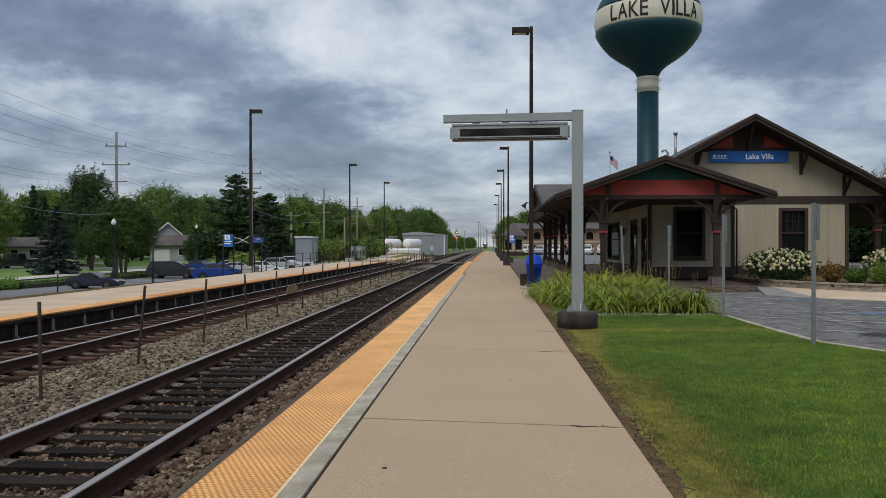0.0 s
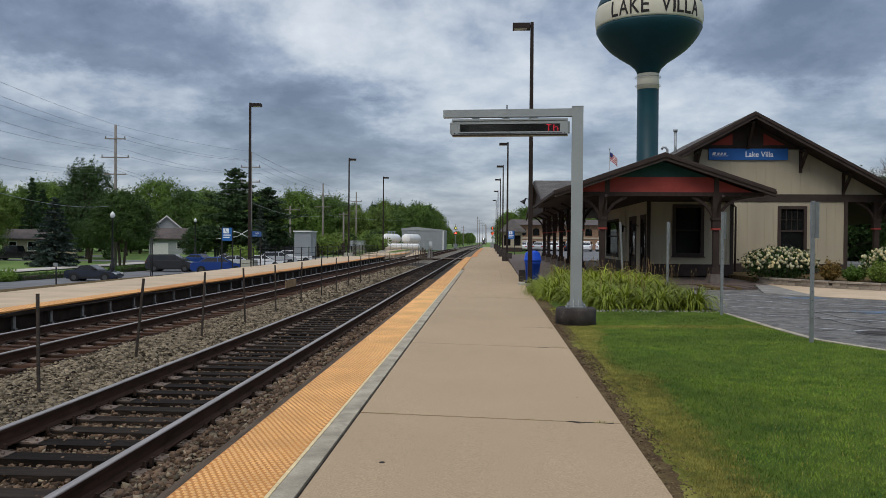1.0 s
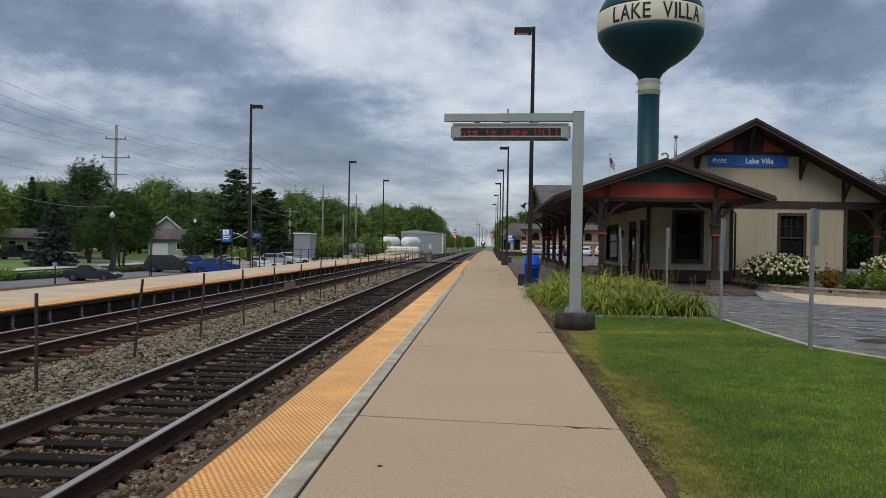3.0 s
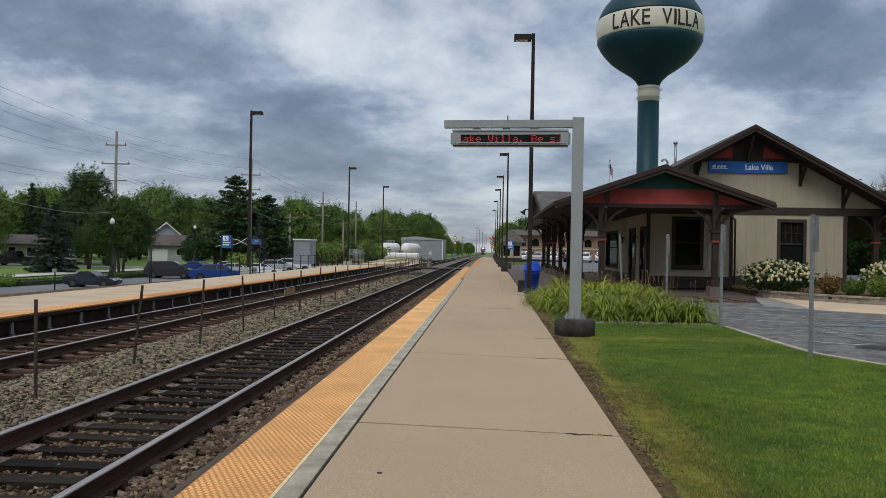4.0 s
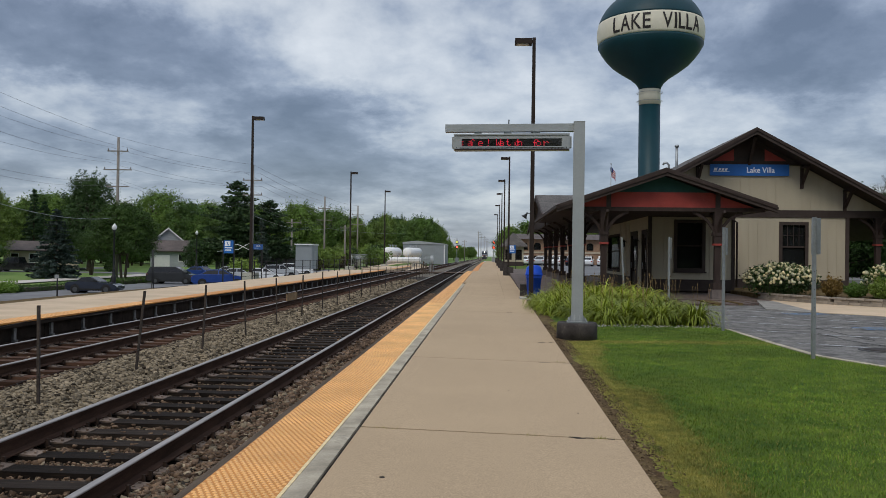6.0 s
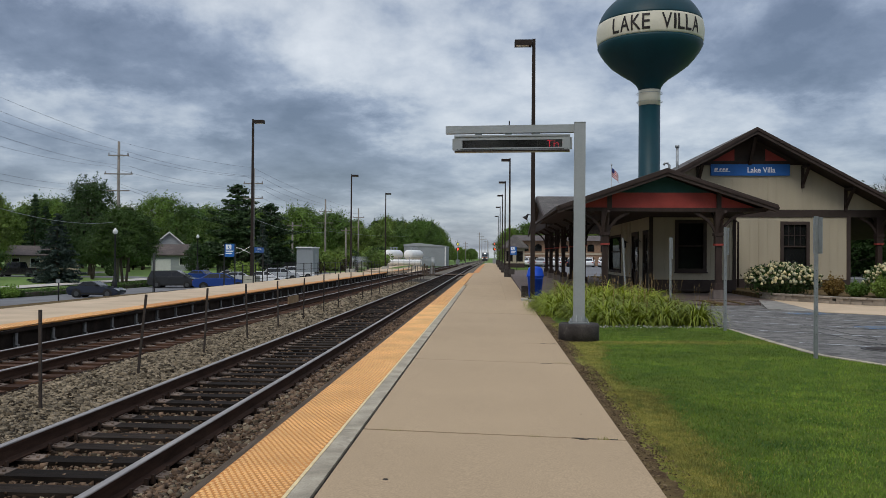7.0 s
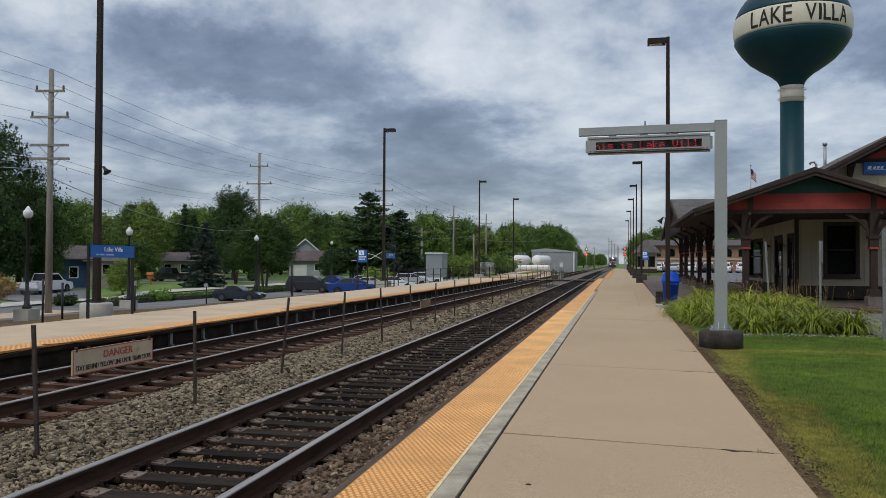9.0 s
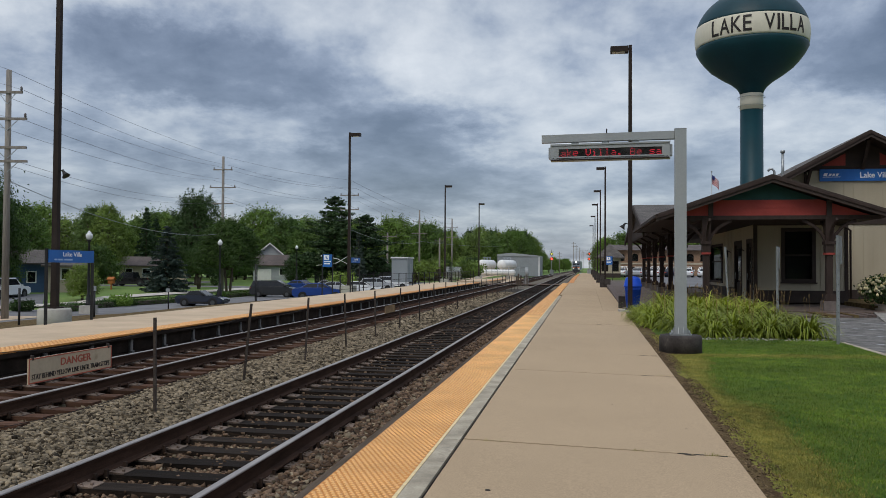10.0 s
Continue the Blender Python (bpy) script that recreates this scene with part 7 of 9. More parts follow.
def vehicle(kind, paint, loc, rz, label, roof=None):
    lower, cab, r, places, hw = SHAPES[kind]
    name = {"sedan": "car", "suv": "car", "van": "minivan", "roadster": "convertible_car", "pickup": "pickup_truck"}[kind]
    t = thing(name, loc, label, "car" if kind != "pickup" else "truck", "parked cars", rz=rz)

    def shaped(poly, w0, z0, z1, w1):
        bm = bm_new()
        wd = lambda z: w0 + (w1 - w0) * max(0.0, min(1.0, (z - z0) / (z1 - z0)))
        a = [bm.verts.new((x, -wd(z), z)) for x, z in poly]
        b = [bm.verts.new((x, wd(z), z)) for x, z in poly]
        n = len(poly)
        bm.faces.new(a), bm.faces.new(b[::-1])
        for i in range(n):
            bm.faces.new((a[(i + 1) % n], a[i], b[i], b[(i + 1) % n]))
        return bm

    body = part("body", soften(shaped(lower, hw, 0.5, 1.1, hw - 0.05), 0.12, 3, 0.3), paint, t)
    top = max(z for x, z in cab)
    z0, w0, w1 = cab[0][1], hw - 0.07, hw - (0.26 if kind != "roadster" else 0.15)
    shell = roof or paint
    cabin = part("cabin", soften(shaped(cab, w0, z0, top, w1), 0.10, 3), shell, t, "cabin with dark windows")
    half = lambda z: w0 + (w1 - w0) * (z - z0) / (top - z0)
    at = lambda p, q, u: (p[0] + (q[0] - p[0]) * u, p[1] + (q[1] - p[1]) * u)

    def pane(corners, lift):
        bm = bm_new()
        inner = [bm.verts.new(c) for c in corners]
        outer = [bm.verts.new(Vector(c) + Vector(lift)) for c in corners]
        bm.faces.new(inner[::-1]), bm.faces.new(outer)
        for k in range(len(corners)):
            bm.faces.new((inner[k], inner[(k + 1) % len(corners)], outer[(k + 1) % len(corners)], outer[k]))
        part("window", bm, CAR_GLASS, cabin, "dark car window")

    rear, front = (cab[0], cab[1]), (cab[3], cab[2])
    split = -0.1 if kind not in ("roadster", "pickup") else None
    for side in (-1, 1):
        lo_r, hi_r, lo_f, hi_f = at(*rear, 0.16), at(*rear, 0.86), at(*front, 0.16), at(*front, 0.86)
        spans = [((lo_r[0] + 0.14, hi_r[0] + 0.10), (lo_f[0] - 0.16, hi_f[0] - 0.09))]
        if split is not None:
            spans = [(spans[0][0], (split - 0.04, split - 0.04)), ((split + 0.04, split + 0.04), spans[0][1])]
        for (xa, xb), (xc, xd) in spans:
            pane([(x, side * (half(z) - 0.012), z) for x, z in ((xa, lo_r[1]), (xc, lo_f[1]), (xd, hi_f[1]), (xb, hi_r[1]))], (0, side * 0.02, 0))
    for (p, q), s in ((rear, -1), (front, 1)):
        (xa, za), (xb, zb) = at(p, q, 0.12), at(p, q, 0.9)
        pane([(xa, -half(za) + 0.09, za), (xa, half(za) - 0.09, za), (xb, half(zb) - 0.07, zb), (xb, -half(zb) + 0.07, zb)], (s * 0.012, 0, 0.012))
    part("sill_trim", soften(bx(bm_new(), places[0] + r * 1.15, -hw - 0.004, 0.24, places[1] - r * 1.15, hw + 0.004, 0.36), 0.02), TYRE, t, "dark lower trim")
    for side in (-1, 1):
        part("headlight", soften(bx(bm_new(), lower[-3][0] - 0.16, side * (hw - 0.42), 0.62 * top / 1.44, lower[-3][0] - 0.02, side * (hw - 0.06), 0.74 * top / 1.44), 0.02), WHITE_TRIM, t, "clear headlight")
        part("tail_light", soften(bx(bm_new(), lower[0][0] - 0.02, side * (hw - 0.3), 0.68 * top / 1.44, lower[0][0] + 0.12, side * (hw - 0.04), 0.84 * top / 1.44), 0.02), RED_P, t, "red tail light")
        part("mirror", soften(bx(bm_new(), cab[3][0] - 0.35, side * (hw - 0.02) - 0.02, cab[3][1] + 0.02, cab[3][0] - 0.2, side * (hw + 0.14) + 0.0, cab[3][1] + 0.14), 0.02), roof or paint, t)
        for x in places:
            w = piece("wheel", WHEELS[r][0], t, pose(x, side * (hw - 0.1), r - 0.02))
            piece("rim", WHEELS[r][1], w, Matrix())
            part("wheel_arch", rod(bm_new(), (x, side * (hw - 0.3), r), (x, side * (hw + 0.004), r), r * 1.14, n=18), TYRE, t)
    return t


NAVY, BLACKP, BLUEP, WHITEP, SILVER = car_paint("navy", (0.012, 0.016, 0.03)), car_paint("black", (0.012, 0.012, 0.013)), car_paint("bright_blue", (0.02, 0.05, 0.2)), car_paint("white", (0.68, 0.69, 0.70)), car_paint("silver", (0.40, 0.42, 0.44))
for kind, paint, x, y, rz, label in (
        ("roadster", NAVY, -30.0, 60.0, 4, "dark blue convertible car with a black soft top"),
        ("van", BLACKP, -31.6, 79.5, 4, "black minivan parked on asphalt"),
        ("sedan", BLUEP, -22.6, 67.0, 16, "bright blue sedan parked on asphalt"),
        ("sedan", BLUEP, -34.5, 95.5, -20, "bright blue sedan parked behind the van"),
        ("sedan", SILVER, -32.5, 101.0, 10, "silver sedan parked on asphalt"),
        ("sedan", SILVER, -28.6, 91.0, 15, "pale blue-grey sedan parked on asphalt"),
        ("sedan", WHITEP, -25.3, 90.0, 12, "white sedan parked by the platform"),
        ("suv", SILVER, -26.6, 102.5, 12, "grey compact car parked by the platform"),
        ("suv", WHITEP, -26.4, 110.5, 12, "white estate car parked by the platform"),
        ("pickup", BLACKP, -58.6, 97.0, 182, "black pickup truck parked by the street"),
        ("pickup", WHITEP, -49.5, 61.8, 98, "white pickup truck in a driveway")):
    vehicle(kind, paint, (x, y, terrain(x, y) + 0.06), rz, label, BLACKP if kind == "roadster" else None)
LOT = [(6.3 + 2.55 * i + 0.7 * r, 131 + 5.6 * r) for r in range(3) for i in range(7)]
LOT_PAINT = "WSWNWWSWBWSWWNSWWSWBW"
for (x, y), c in zip(LOT, LOT_PAINT):
    p, k = {"W": WHITEP, "S": SILVER, "N": NAVY, "B": BLACKP}[c], "suv" if (x * 7) % 3 < 1.2 else "sedan"
    vehicle(k, p, (x, y, 0.14), 80, "white car parked behind the station" if p == WHITEP else "dark car parked behind the station" if p in (NAVY, BLACKP) else "silver car parked behind the station")


# ---- trees ----
def tree_parts(seed, h, w, trunk_h, material, leaf, n_leaf, lobes, low=0.3, stems=1, feather=0.0, uneven=1.0):
    """A trunk with limbs and a crown of leafy boughs, lit on their upper sides; low is the height of the widest part."""
    rnd = np.random.default_rng(seed)
    bm = bm_new()
    base = w * 0.035 + 0.06
    for k in range(stems):
        q = k * 6.283 / stems + 0.5
        o = 0.0 if stems == 1 else 0.16
        rod(bm, (o * math.cos(q), o * math.sin(q), -0.4), (o * 3.2 * math.cos(q), o * 3.2 * math.sin(q), trunk_h), base / math.sqrt(stems), base * 0.75 / math.sqrt(stems), 8)
    wave = rnd.uniform(0, 6.28, 6)
    cents = []
    for k in range(lobes):
        a = k * 2.399 + rnd.uniform(-0.5, 0.5)
        u = (k + 0.5) / lobes
        z = trunk_h * 0.92 + (h - trunk_h) * (0.06 + 0.86 * u)
        full = math.sqrt(max(0.0, 1 - ((u - low) / (1.02 - low)) ** 2)) if u > low else 0.72 + 0.28 * math.sqrt(max(0.0, 1 - ((low - u) / low) ** 2))
        full *= 1 + uneven * (0.14 * math.sin(2 * a + wave[0]) + 0.12 * math.sin(3 * a + 5 * u + wave[1]) + 0.09 * math.sin(9 * u + wave[2]))
        rr = w / 2 * full * (rnd.uniform(0.72, 0.98) if k % 3 else rnd.uniform(0.15, 0.65))
        r = w * rnd.uniform(0.05, 0.115) * (0.8 + 0.35 * (1 - u))
        c = np.array([rr * math.cos(a), rr * math.sin(a), z])
        cents.append((c, r))
        if k % 2 == 0:
            rod(bm, (0, 0, trunk_h * 0.9 + (z - trunk_h) * 0.45), tuple(c), w * 0.01 + 0.02, 0.015, 5)
    top = np.array([rnd.uniform(-0.06, 0.06) * w, rnd.uniform(-0.06, 0.06) * w, h - w * 0.1])
    cents.append((top, w * 0.1))
    rod(bm, (0, 0, trunk_h * 0.9), tuple(top), base * 0.8, 0.02, 6)
    trunk = to_mesh("trunk", bm, BARK)
    pts, nor, siz = [], [], []
    per = n_leaf // 2 // len(cents)
    mid = np.array([0, 0, trunk_h + (h - trunk_h) * 0.35])
    for c, r in cents:
        d = rnd.normal(size=(per, 3))
        d /= np.linalg.norm(d, axis=1)[:, None]
        bumps = 1 + 0.28 * np.sin(4 * d[:, :1] + 9 * c[0]) * np.sin(5 * d[:, 1:2] + 7 * c[2]) + (0.16 + feather) * rnd.normal(size=(per, 1))
        p = c + d * np.array([1.15, 1.15, 0.72]) * r * bumps * rnd.uniform(0.25, 1.25, (per, 1)) ** 0.5
        out = (p - mid) / (np.linalg.norm(p - mid, axis=1)[:, None] + 1e-6)
        pts.append(p), nor.append(d * 0.9 + out * 0.5 + np.array([0, 0, 0.35]) + rnd.normal(size=(per, 3)) * 0.38), siz.append(np.full(per, leaf))
        m = max(6, per // 9)
        d = rnd.normal(size=(m, 3))
        pts.append(c * np.array([0.8, 0.8, 1]) + d * r * 0.35), nor.append(d), siz.append(np.full(m, leaf * 2.4))
    m = n_leaf // 3
    a, u = rnd.uniform(0, 6.283, m), rnd.uniform(0.0, 1.0, m) ** 0.85
    up = np.clip((u - low) / (1.02 - low), 0, 1)
    down = np.clip((low - u) / low, 0, 1)
    full = np.where(u > low, np.sqrt(1 - up ** 2), 0.72 + 0.28 * np.sqrt(1 - down ** 2))
    full = full * (1 + uneven * (0.14 * np.sin(2 * a + wave[0]) + 0.12 * np.sin(3 * a + 5 * u + wave[1]) + 0.09 * np.sin(9 * u + wave[2])))
    rough = 0.80 + 0.07 * np.sin(7 * a + 11 * u + wave[3]) + 0.06 * np.sin(13 * a - 17 * u + wave[4]) + 0.05 * np.sin(23 * u + 5 * a + wave[5]) + (0.09 + 0.15 * feather) * rnd.normal(size=m)
    rr = w / 2 * full * rough
    skin = np.stack([rr * np.cos(a), rr * np.sin(a), trunk_h * 0.92 + (h - trunk_h) * (0.02 + 0.95 * u)], 1)
    pts.append(skin), nor.append(np.stack([np.cos(a) * 0.8, np.sin(a) * 0.8, 0.25 + 1.1 * up - 0.3 * down], 1) + rnd.normal(size=(m, 3)) * 0.4), siz.append(np.full(m, leaf))
    # twigs that stand out from the crown and break its outline
    twigs = 150
    each = n_leaf // 5 // twigs
    for _ in range(twigs):
        a, u = rnd.uniform(0, 6.283), rnd.uniform(0.05, 1.0) ** 0.7
        up = max(0.0, (u - low) / (1.02 - low))
        rr = w / 2 * (math.sqrt(max(0.0, 1 - up ** 2)) if u > low else 0.85) * 0.8
        foot = np.array([rr * math.cos(a), rr * math.sin(a), trunk_h * 0.92 + (h - trunk_h) * (0.02 + 0.93 * u)])
        way = np.array([math.cos(a) * (1.1 - up), math.sin(a) * (1.1 - up), 0.25 + 1.1 * up]) + rnd.normal(size=3) * 0.3
        way /= np.linalg.norm(way)
        k = rnd.uniform(0, 1, (each, 1))
        p = foot + way * k * w * rnd.uniform(0.08, 0.2) + rnd.normal(size=(each, 3)) * w * 0.026 * (1.25 - k)
        pts.append(p), nor.append(way + np.array([0, 0, 0.4]) + rnd.normal(size=(each, 3)) * 0.6), siz.append(np.full(each, leaf))
    m = n_leaf // 30
    q = rnd.normal(size=(m, 3))
    q = q / np.linalg.norm(q, axis=1)[:, None] * rnd.uniform(0.2, 0.62, (m, 1)) * np.array([w / 2, w / 2, (h - trunk_h) * 0.45]) + mid
    pts.append(q), nor.append(q - mid), siz.append(np.full(m, leaf * 3.4))
    pts, nor, siz = np.concatenate(pts), np.concatenate(nor), np.concatenate(siz)
    pts[:, 2] = np.maximum(pts[:, 2], trunk_h * 0.8 + 0.02 * rnd.normal(size=len(pts)))
    return trunk, leaf_mesh("crown", pts, siz[:, None], material, rnd, nor)


def leaf_mesh(name, c, size, material, rnd, normal=None):
    n = len(c)
    if normal is None:
        normal = rnd.normal(size=(n, 3)) + np.array([0, 0, 0.4])
    f = normal / (np.linalg.norm(normal, axis=1)[:, None] + 1e-9)
    a = np.cross(f, rnd.normal(size=(n, 3)))
    a /= np.linalg.norm(a, axis=1)[:, None] + 1e-9
    b = np.cross(f, a)
    s = size * rnd.uniform(0.6, 1.35, (n, 1))
    a, b, f = a * s, b * s * 0.62, f * s * 0.18
    v = np.stack([c - a - f, c - b + f, c + a - f, c + b + f], 1).reshape(-1, 3)
    return np_mesh(name, v, np.arange(4 * n).reshape(-1, 4), material)


def conifer_parts(seed, h, w, material, tiers, per, size, bare=0.06, ragged=0.25, rise=-0.12):
    rnd = np.random.default_rng(seed)
    bm = rod(bm_new(), (0, 0, -0.3), (0, 0, h * 0.98), 0.05 + h * 0.014, 0.02, 7)
    pts = []
    for k in range(tiers):
        u = bare + (1 - bare) * k / tiers
        R = w / 2 * (1 - u) ** 0.8 * rnd.uniform(1 - ragged, 1 + ragged)
        nb = max(4, int(9 * (1 - u)) + 3)
        for j in range(nb):
            a = j * 6.283 / nb + rnd.uniform(-0.3, 0.3) + k
            r1 = R * rnd.uniform(0.7, 1.1)
            z0 = h * (u + rnd.uniform(-0.4, 0.4) / tiers)
            rod(bm, (0, 0, z0), (r1 * math.cos(a), r1 * math.sin(a), z0 + r1 * rise), 0.03, 0.01, 4)
            m = max(4, int(per * (0.3 + 0.7 * (1 - u))))
            s = rnd.uniform(0.12, 1.0, m) ** 0.7
            q = np.stack([s * r1 * math.cos(a), s * r1 * math.sin(a), z0 + rise * 1.2 * s * r1 + rnd.normal(size=m) * 0.05 * h / tiers], 1)
            q += rnd.normal(size=(m, 3)) * np.array([0.1, 0.1, 0.06]) * w * 0.16
            pts.append(q)
    return to_mesh("trunk", bm, BARK), leaf_mesh("crown", np.concatenate(pts), size, material, rnd)


KINDS = {
    "maple": tree_parts(1, 8.5, 6.0, 3.0, LEAF_D, 0.085, 20000, 150, 0.32, 4), "round": tree_parts(2, 12, 9, 1.4, LEAF, 0.15, 11000, 130), "oak": tree_parts(3, 13, 11, 2.0, LEAF, 0.16, 13000, 160, 0.4),
    "light": tree_parts(4, 11, 8.5, 1.2, LEAF_L, 0.15, 11000, 120, 0.35, 1, 0.15), "poplar": tree_parts(5, 12, 6.2, 1.6, LEAF_L, 0.12, 10000, 110, 0.3, 2, 0.35), "shade": tree_parts(8, 12.5, 9.5, 1.0, LEAF, 0.15, 11000, 130, 0.3), "small": tree_parts(6, 4.2, 4.0, 0.5, LEAF_L, 0.09, 6000, 60),
    "smalldark": tree_parts(7, 4.6, 4.6, 0.5, LEAF_D, 0.09, 6000, 60), "nearoak": tree_parts(9, 12.5, 10, 1.2, LEAF_D, 0.12, 24000, 190, 0.3, 1, 0.2, 2.0), "belt": tree_parts(10, 12, 9, 1.4, LEAF, 0.34, 2600, 50),
    "spruce": conifer_parts(11, 6.2, 3.9, NEEDLE_B, 24, 80, 0.10, 0.04, 0.18), "pine": conifer_parts(12, 14.5, 10.5, NEEDLE, 24, 190, 0.16, 0.10, 0.55, 0.35), "fir": conifer_parts(13, 13, 5.5, NEEDLE, 24, 70, 0.2, 0.05, 0.2), "bluespruce": conifer_parts(14, 8.5, 3.6, NEEDLE_B, 22, 70, 0.13)}
TREE_LABEL = {"maple": "leafy green maple tree with several stems", "round": "tall green leafy deciduous tree", "oak": "broad dark green deciduous tree", "light": "light green leafy deciduous tree", "poplar": "slender light green tree", "shade": "broad leafy tree in the wood", "belt": "unseen leafy tree added behind the viewer to block low sky light",
              "small": "small bushy green tree", "smalldark": "low spreading dark green tree", "nearoak": "broad dark leafy tree beside the street", "spruce": "dense blue-grey spruce tree", "pine": "tall ragged dark green pine", "fir": "tall pointed dark green fir tree", "bluespruce": "narrow blue-grey spruce tree"}


def tree(kind, x, y, scale=1.0, rz=0, z=None, sx=1.0, group="trees"):
    t = thing("tree", (x, y, 0), TREE_LABEL[kind], "tree", group)
    z = terrain(x, y) if z is None else z
    t.matrix_basis = Matrix.LocRotScale((x, y, z), Euler((0, 0, radians(rz))), (scale * sx, scale * sx, scale))
    for n, me in zip(("trunk", "crown"), KINDS[kind]):
        ob = new(n, me)
        ob.parent = t
    return t


for a in (("maple", -38.2, 82.4, 0.967, 40, None, 1.16), ("spruce", -43.2, 78.2, 1.15, 10, None, 1.26), ("maple", -45.5, 90, 0.62, 200), ("nearoak", -53.4, 105, 1.03, 80, None, 0.92), ("fir", -72.8, 125, 0.96, 0), ("fir", -77.3, 136, 0.86, 50, None, 1.3),
          ("pine", -36.35, 115, 0.93, 30, None, 1.55), ("pine", -32.4, 118, 0.76, 120, None, 1.7), ("bluespruce", -29.9, 105, 0.95, 0), ("smalldark", -41.2, 112, 1.0, 0), ("poplar", -70.5, 106, 0.95, 30), ("poplar", -67.9, 106, 0.98, 190), ("small", -42.0, 62, 0.74, 60, None, 0.95), ("smalldark", -56.6, 86, 1.15, 100),
          ("nearoak", -54.8, 60, 1.22, 0, None, 0.88), ("nearoak", -54.2, 66.5, 0.80, 140, None, 0.62), ("nearoak", -66, 78, 0.95, 220), ("nearoak", -70, 64, 1.15, 20), ("nearoak", -63, 71, 0.8, 75), ("light", -76.8, 110, 0.9, 30), ("light", -85.5, 136, 0.95, 130), ("round", -82, 110, 1.0, 60), ("oak", -65.6, 129, 0.88, 120), ("shade", -76, 98, 0.9, 10), ("round", -55, 120, 0.75, 10)):
    tree(*a)
rw = random.Random(33)
for row, back in enumerate((0, 13)):
    for k in range(30):
        u = (k + 0.5 * row) / 29.5
        x = -94 + 80 * u + rw.uniform(-1.2, 1.2)
        y = 140 + 50 * u ** 1.4 + back + rw.uniform(-8, 6)
        s = (0.97 + rw.uniform(-0.2, 0.12) + 0.10 * row) * (1.0 - 0.1 * u)
        tree(("light", "round", "poplar", "shade", "light", "oak", "light")[rw.randrange(7)], x, y, s, rw.uniform(0, 360), -0.9, 1.05, "wood")
for k in range(22):
    u = k / 21
    tree(("small", "smalldark")[rw.randrange(2)], -62 + 44 * u + rw.uniform(-1, 1), 132 + 26 * u + rw.uniform(-3, 3), rw.uniform(0.7, 1.0), rw.uniform(0, 360), -0.8, 1.2, "undergrowth")
for k in range(12):
    tree(rw.choice(("round", "light", "shade")), -105 - rw.uniform(0, 50), 70 + k * 8 + rw.uniform(-4, 4), 1.1 + rw.uniform(-0.2, 0.2), rw.uniform(0, 360), -0.8, 1.0, "wood")
for k in range(20):
    tree(("round", "shade", "nearoak")[k % 3], -29 + 16.5 * k / 19 + rw.uniform(-0.8, 0.8), 205 + rw.uniform(-6, 14), 0.88 + rw.uniform(-0.12, 0.08) - 0.02 * max(0, k - 14), rw.uniform(0, 360), -0.4, 0.7, "wood")
for k in range(9):
    tree(rw.choice(("light", "round", "shade")), -14.5 + 0.6 * k + rw.uniform(-1, 1), 300 + 40 * k, 0.58 + rw.uniform(-0.1, 0.12), rw.uniform(0, 360), -0.3, 1.0, "wood")
for x, y, s in ((5.0, 172, 0.66), (8.6, 172, 0.74), (12.4, 175, 0.8), (16.5, 172, 0.75), (22, 175, 0.8), (6.6, 260, 0.8), (9.0, 330, 0.9), (13, 240, 0.9)):
    tree(rw.choice(("round", "shade", "oak")), x, y, s, rw.uniform(0, 360), 0.0, 1.0, "trees beyond the station")


for x, y in ((29.5, 66), (32.5, 68), (35.5, 67), (38.5, 69), (27.5, 72), (31, 75), (42, 70)):
    tree("nearoak", x, y + 6, 0.7, rw.uniform(0, 360), -0.9, 1.3, "trees beyond the station")


def bare_tree(x, y, z, h):
    """A leafless tree: limbs that fork again and again."""
    t = thing("bare_tree", (x, y, z), "leafless grey tree behind the station", "tree")
    rnd = random.Random(17)
    bm = bm_new()

    def fork(p, d, length, r, depth):
        q = p + d * length
        rod(bm, p, q, r, r * 0.7, 5)
        if depth:
            for _ in range(3):
                e = (d + Vector((rnd.uniform(-0.75, 0.75), rnd.uniform(-0.75, 0.75), rnd.uniform(-0.1, 0.5)))).normalized()
                fork(q, e, length * rnd.uniform(0.6, 0.85), r * 0.62, depth - 1)

    fork(Vector((0, 0, -0.2)), Vector((0, 0, 1)), h * 0.32, 0.10, 5)
    part("limbs", bm, BARK, t)


bare_tree(34.6, 70.0, 0.0, 9.4)

# unseen belt of trees, added to close the place behind the viewer and block low sky
for k in range(13):
    tree("belt", -34 + 7.5 * k + rw.uniform(-1.5, 1.5), -22 - rw.uniform(0, 6), 1.25 + rw.uniform(-0.1, 0.15), rw.uniform(0, 360), -0.4, 1.0, "wood")


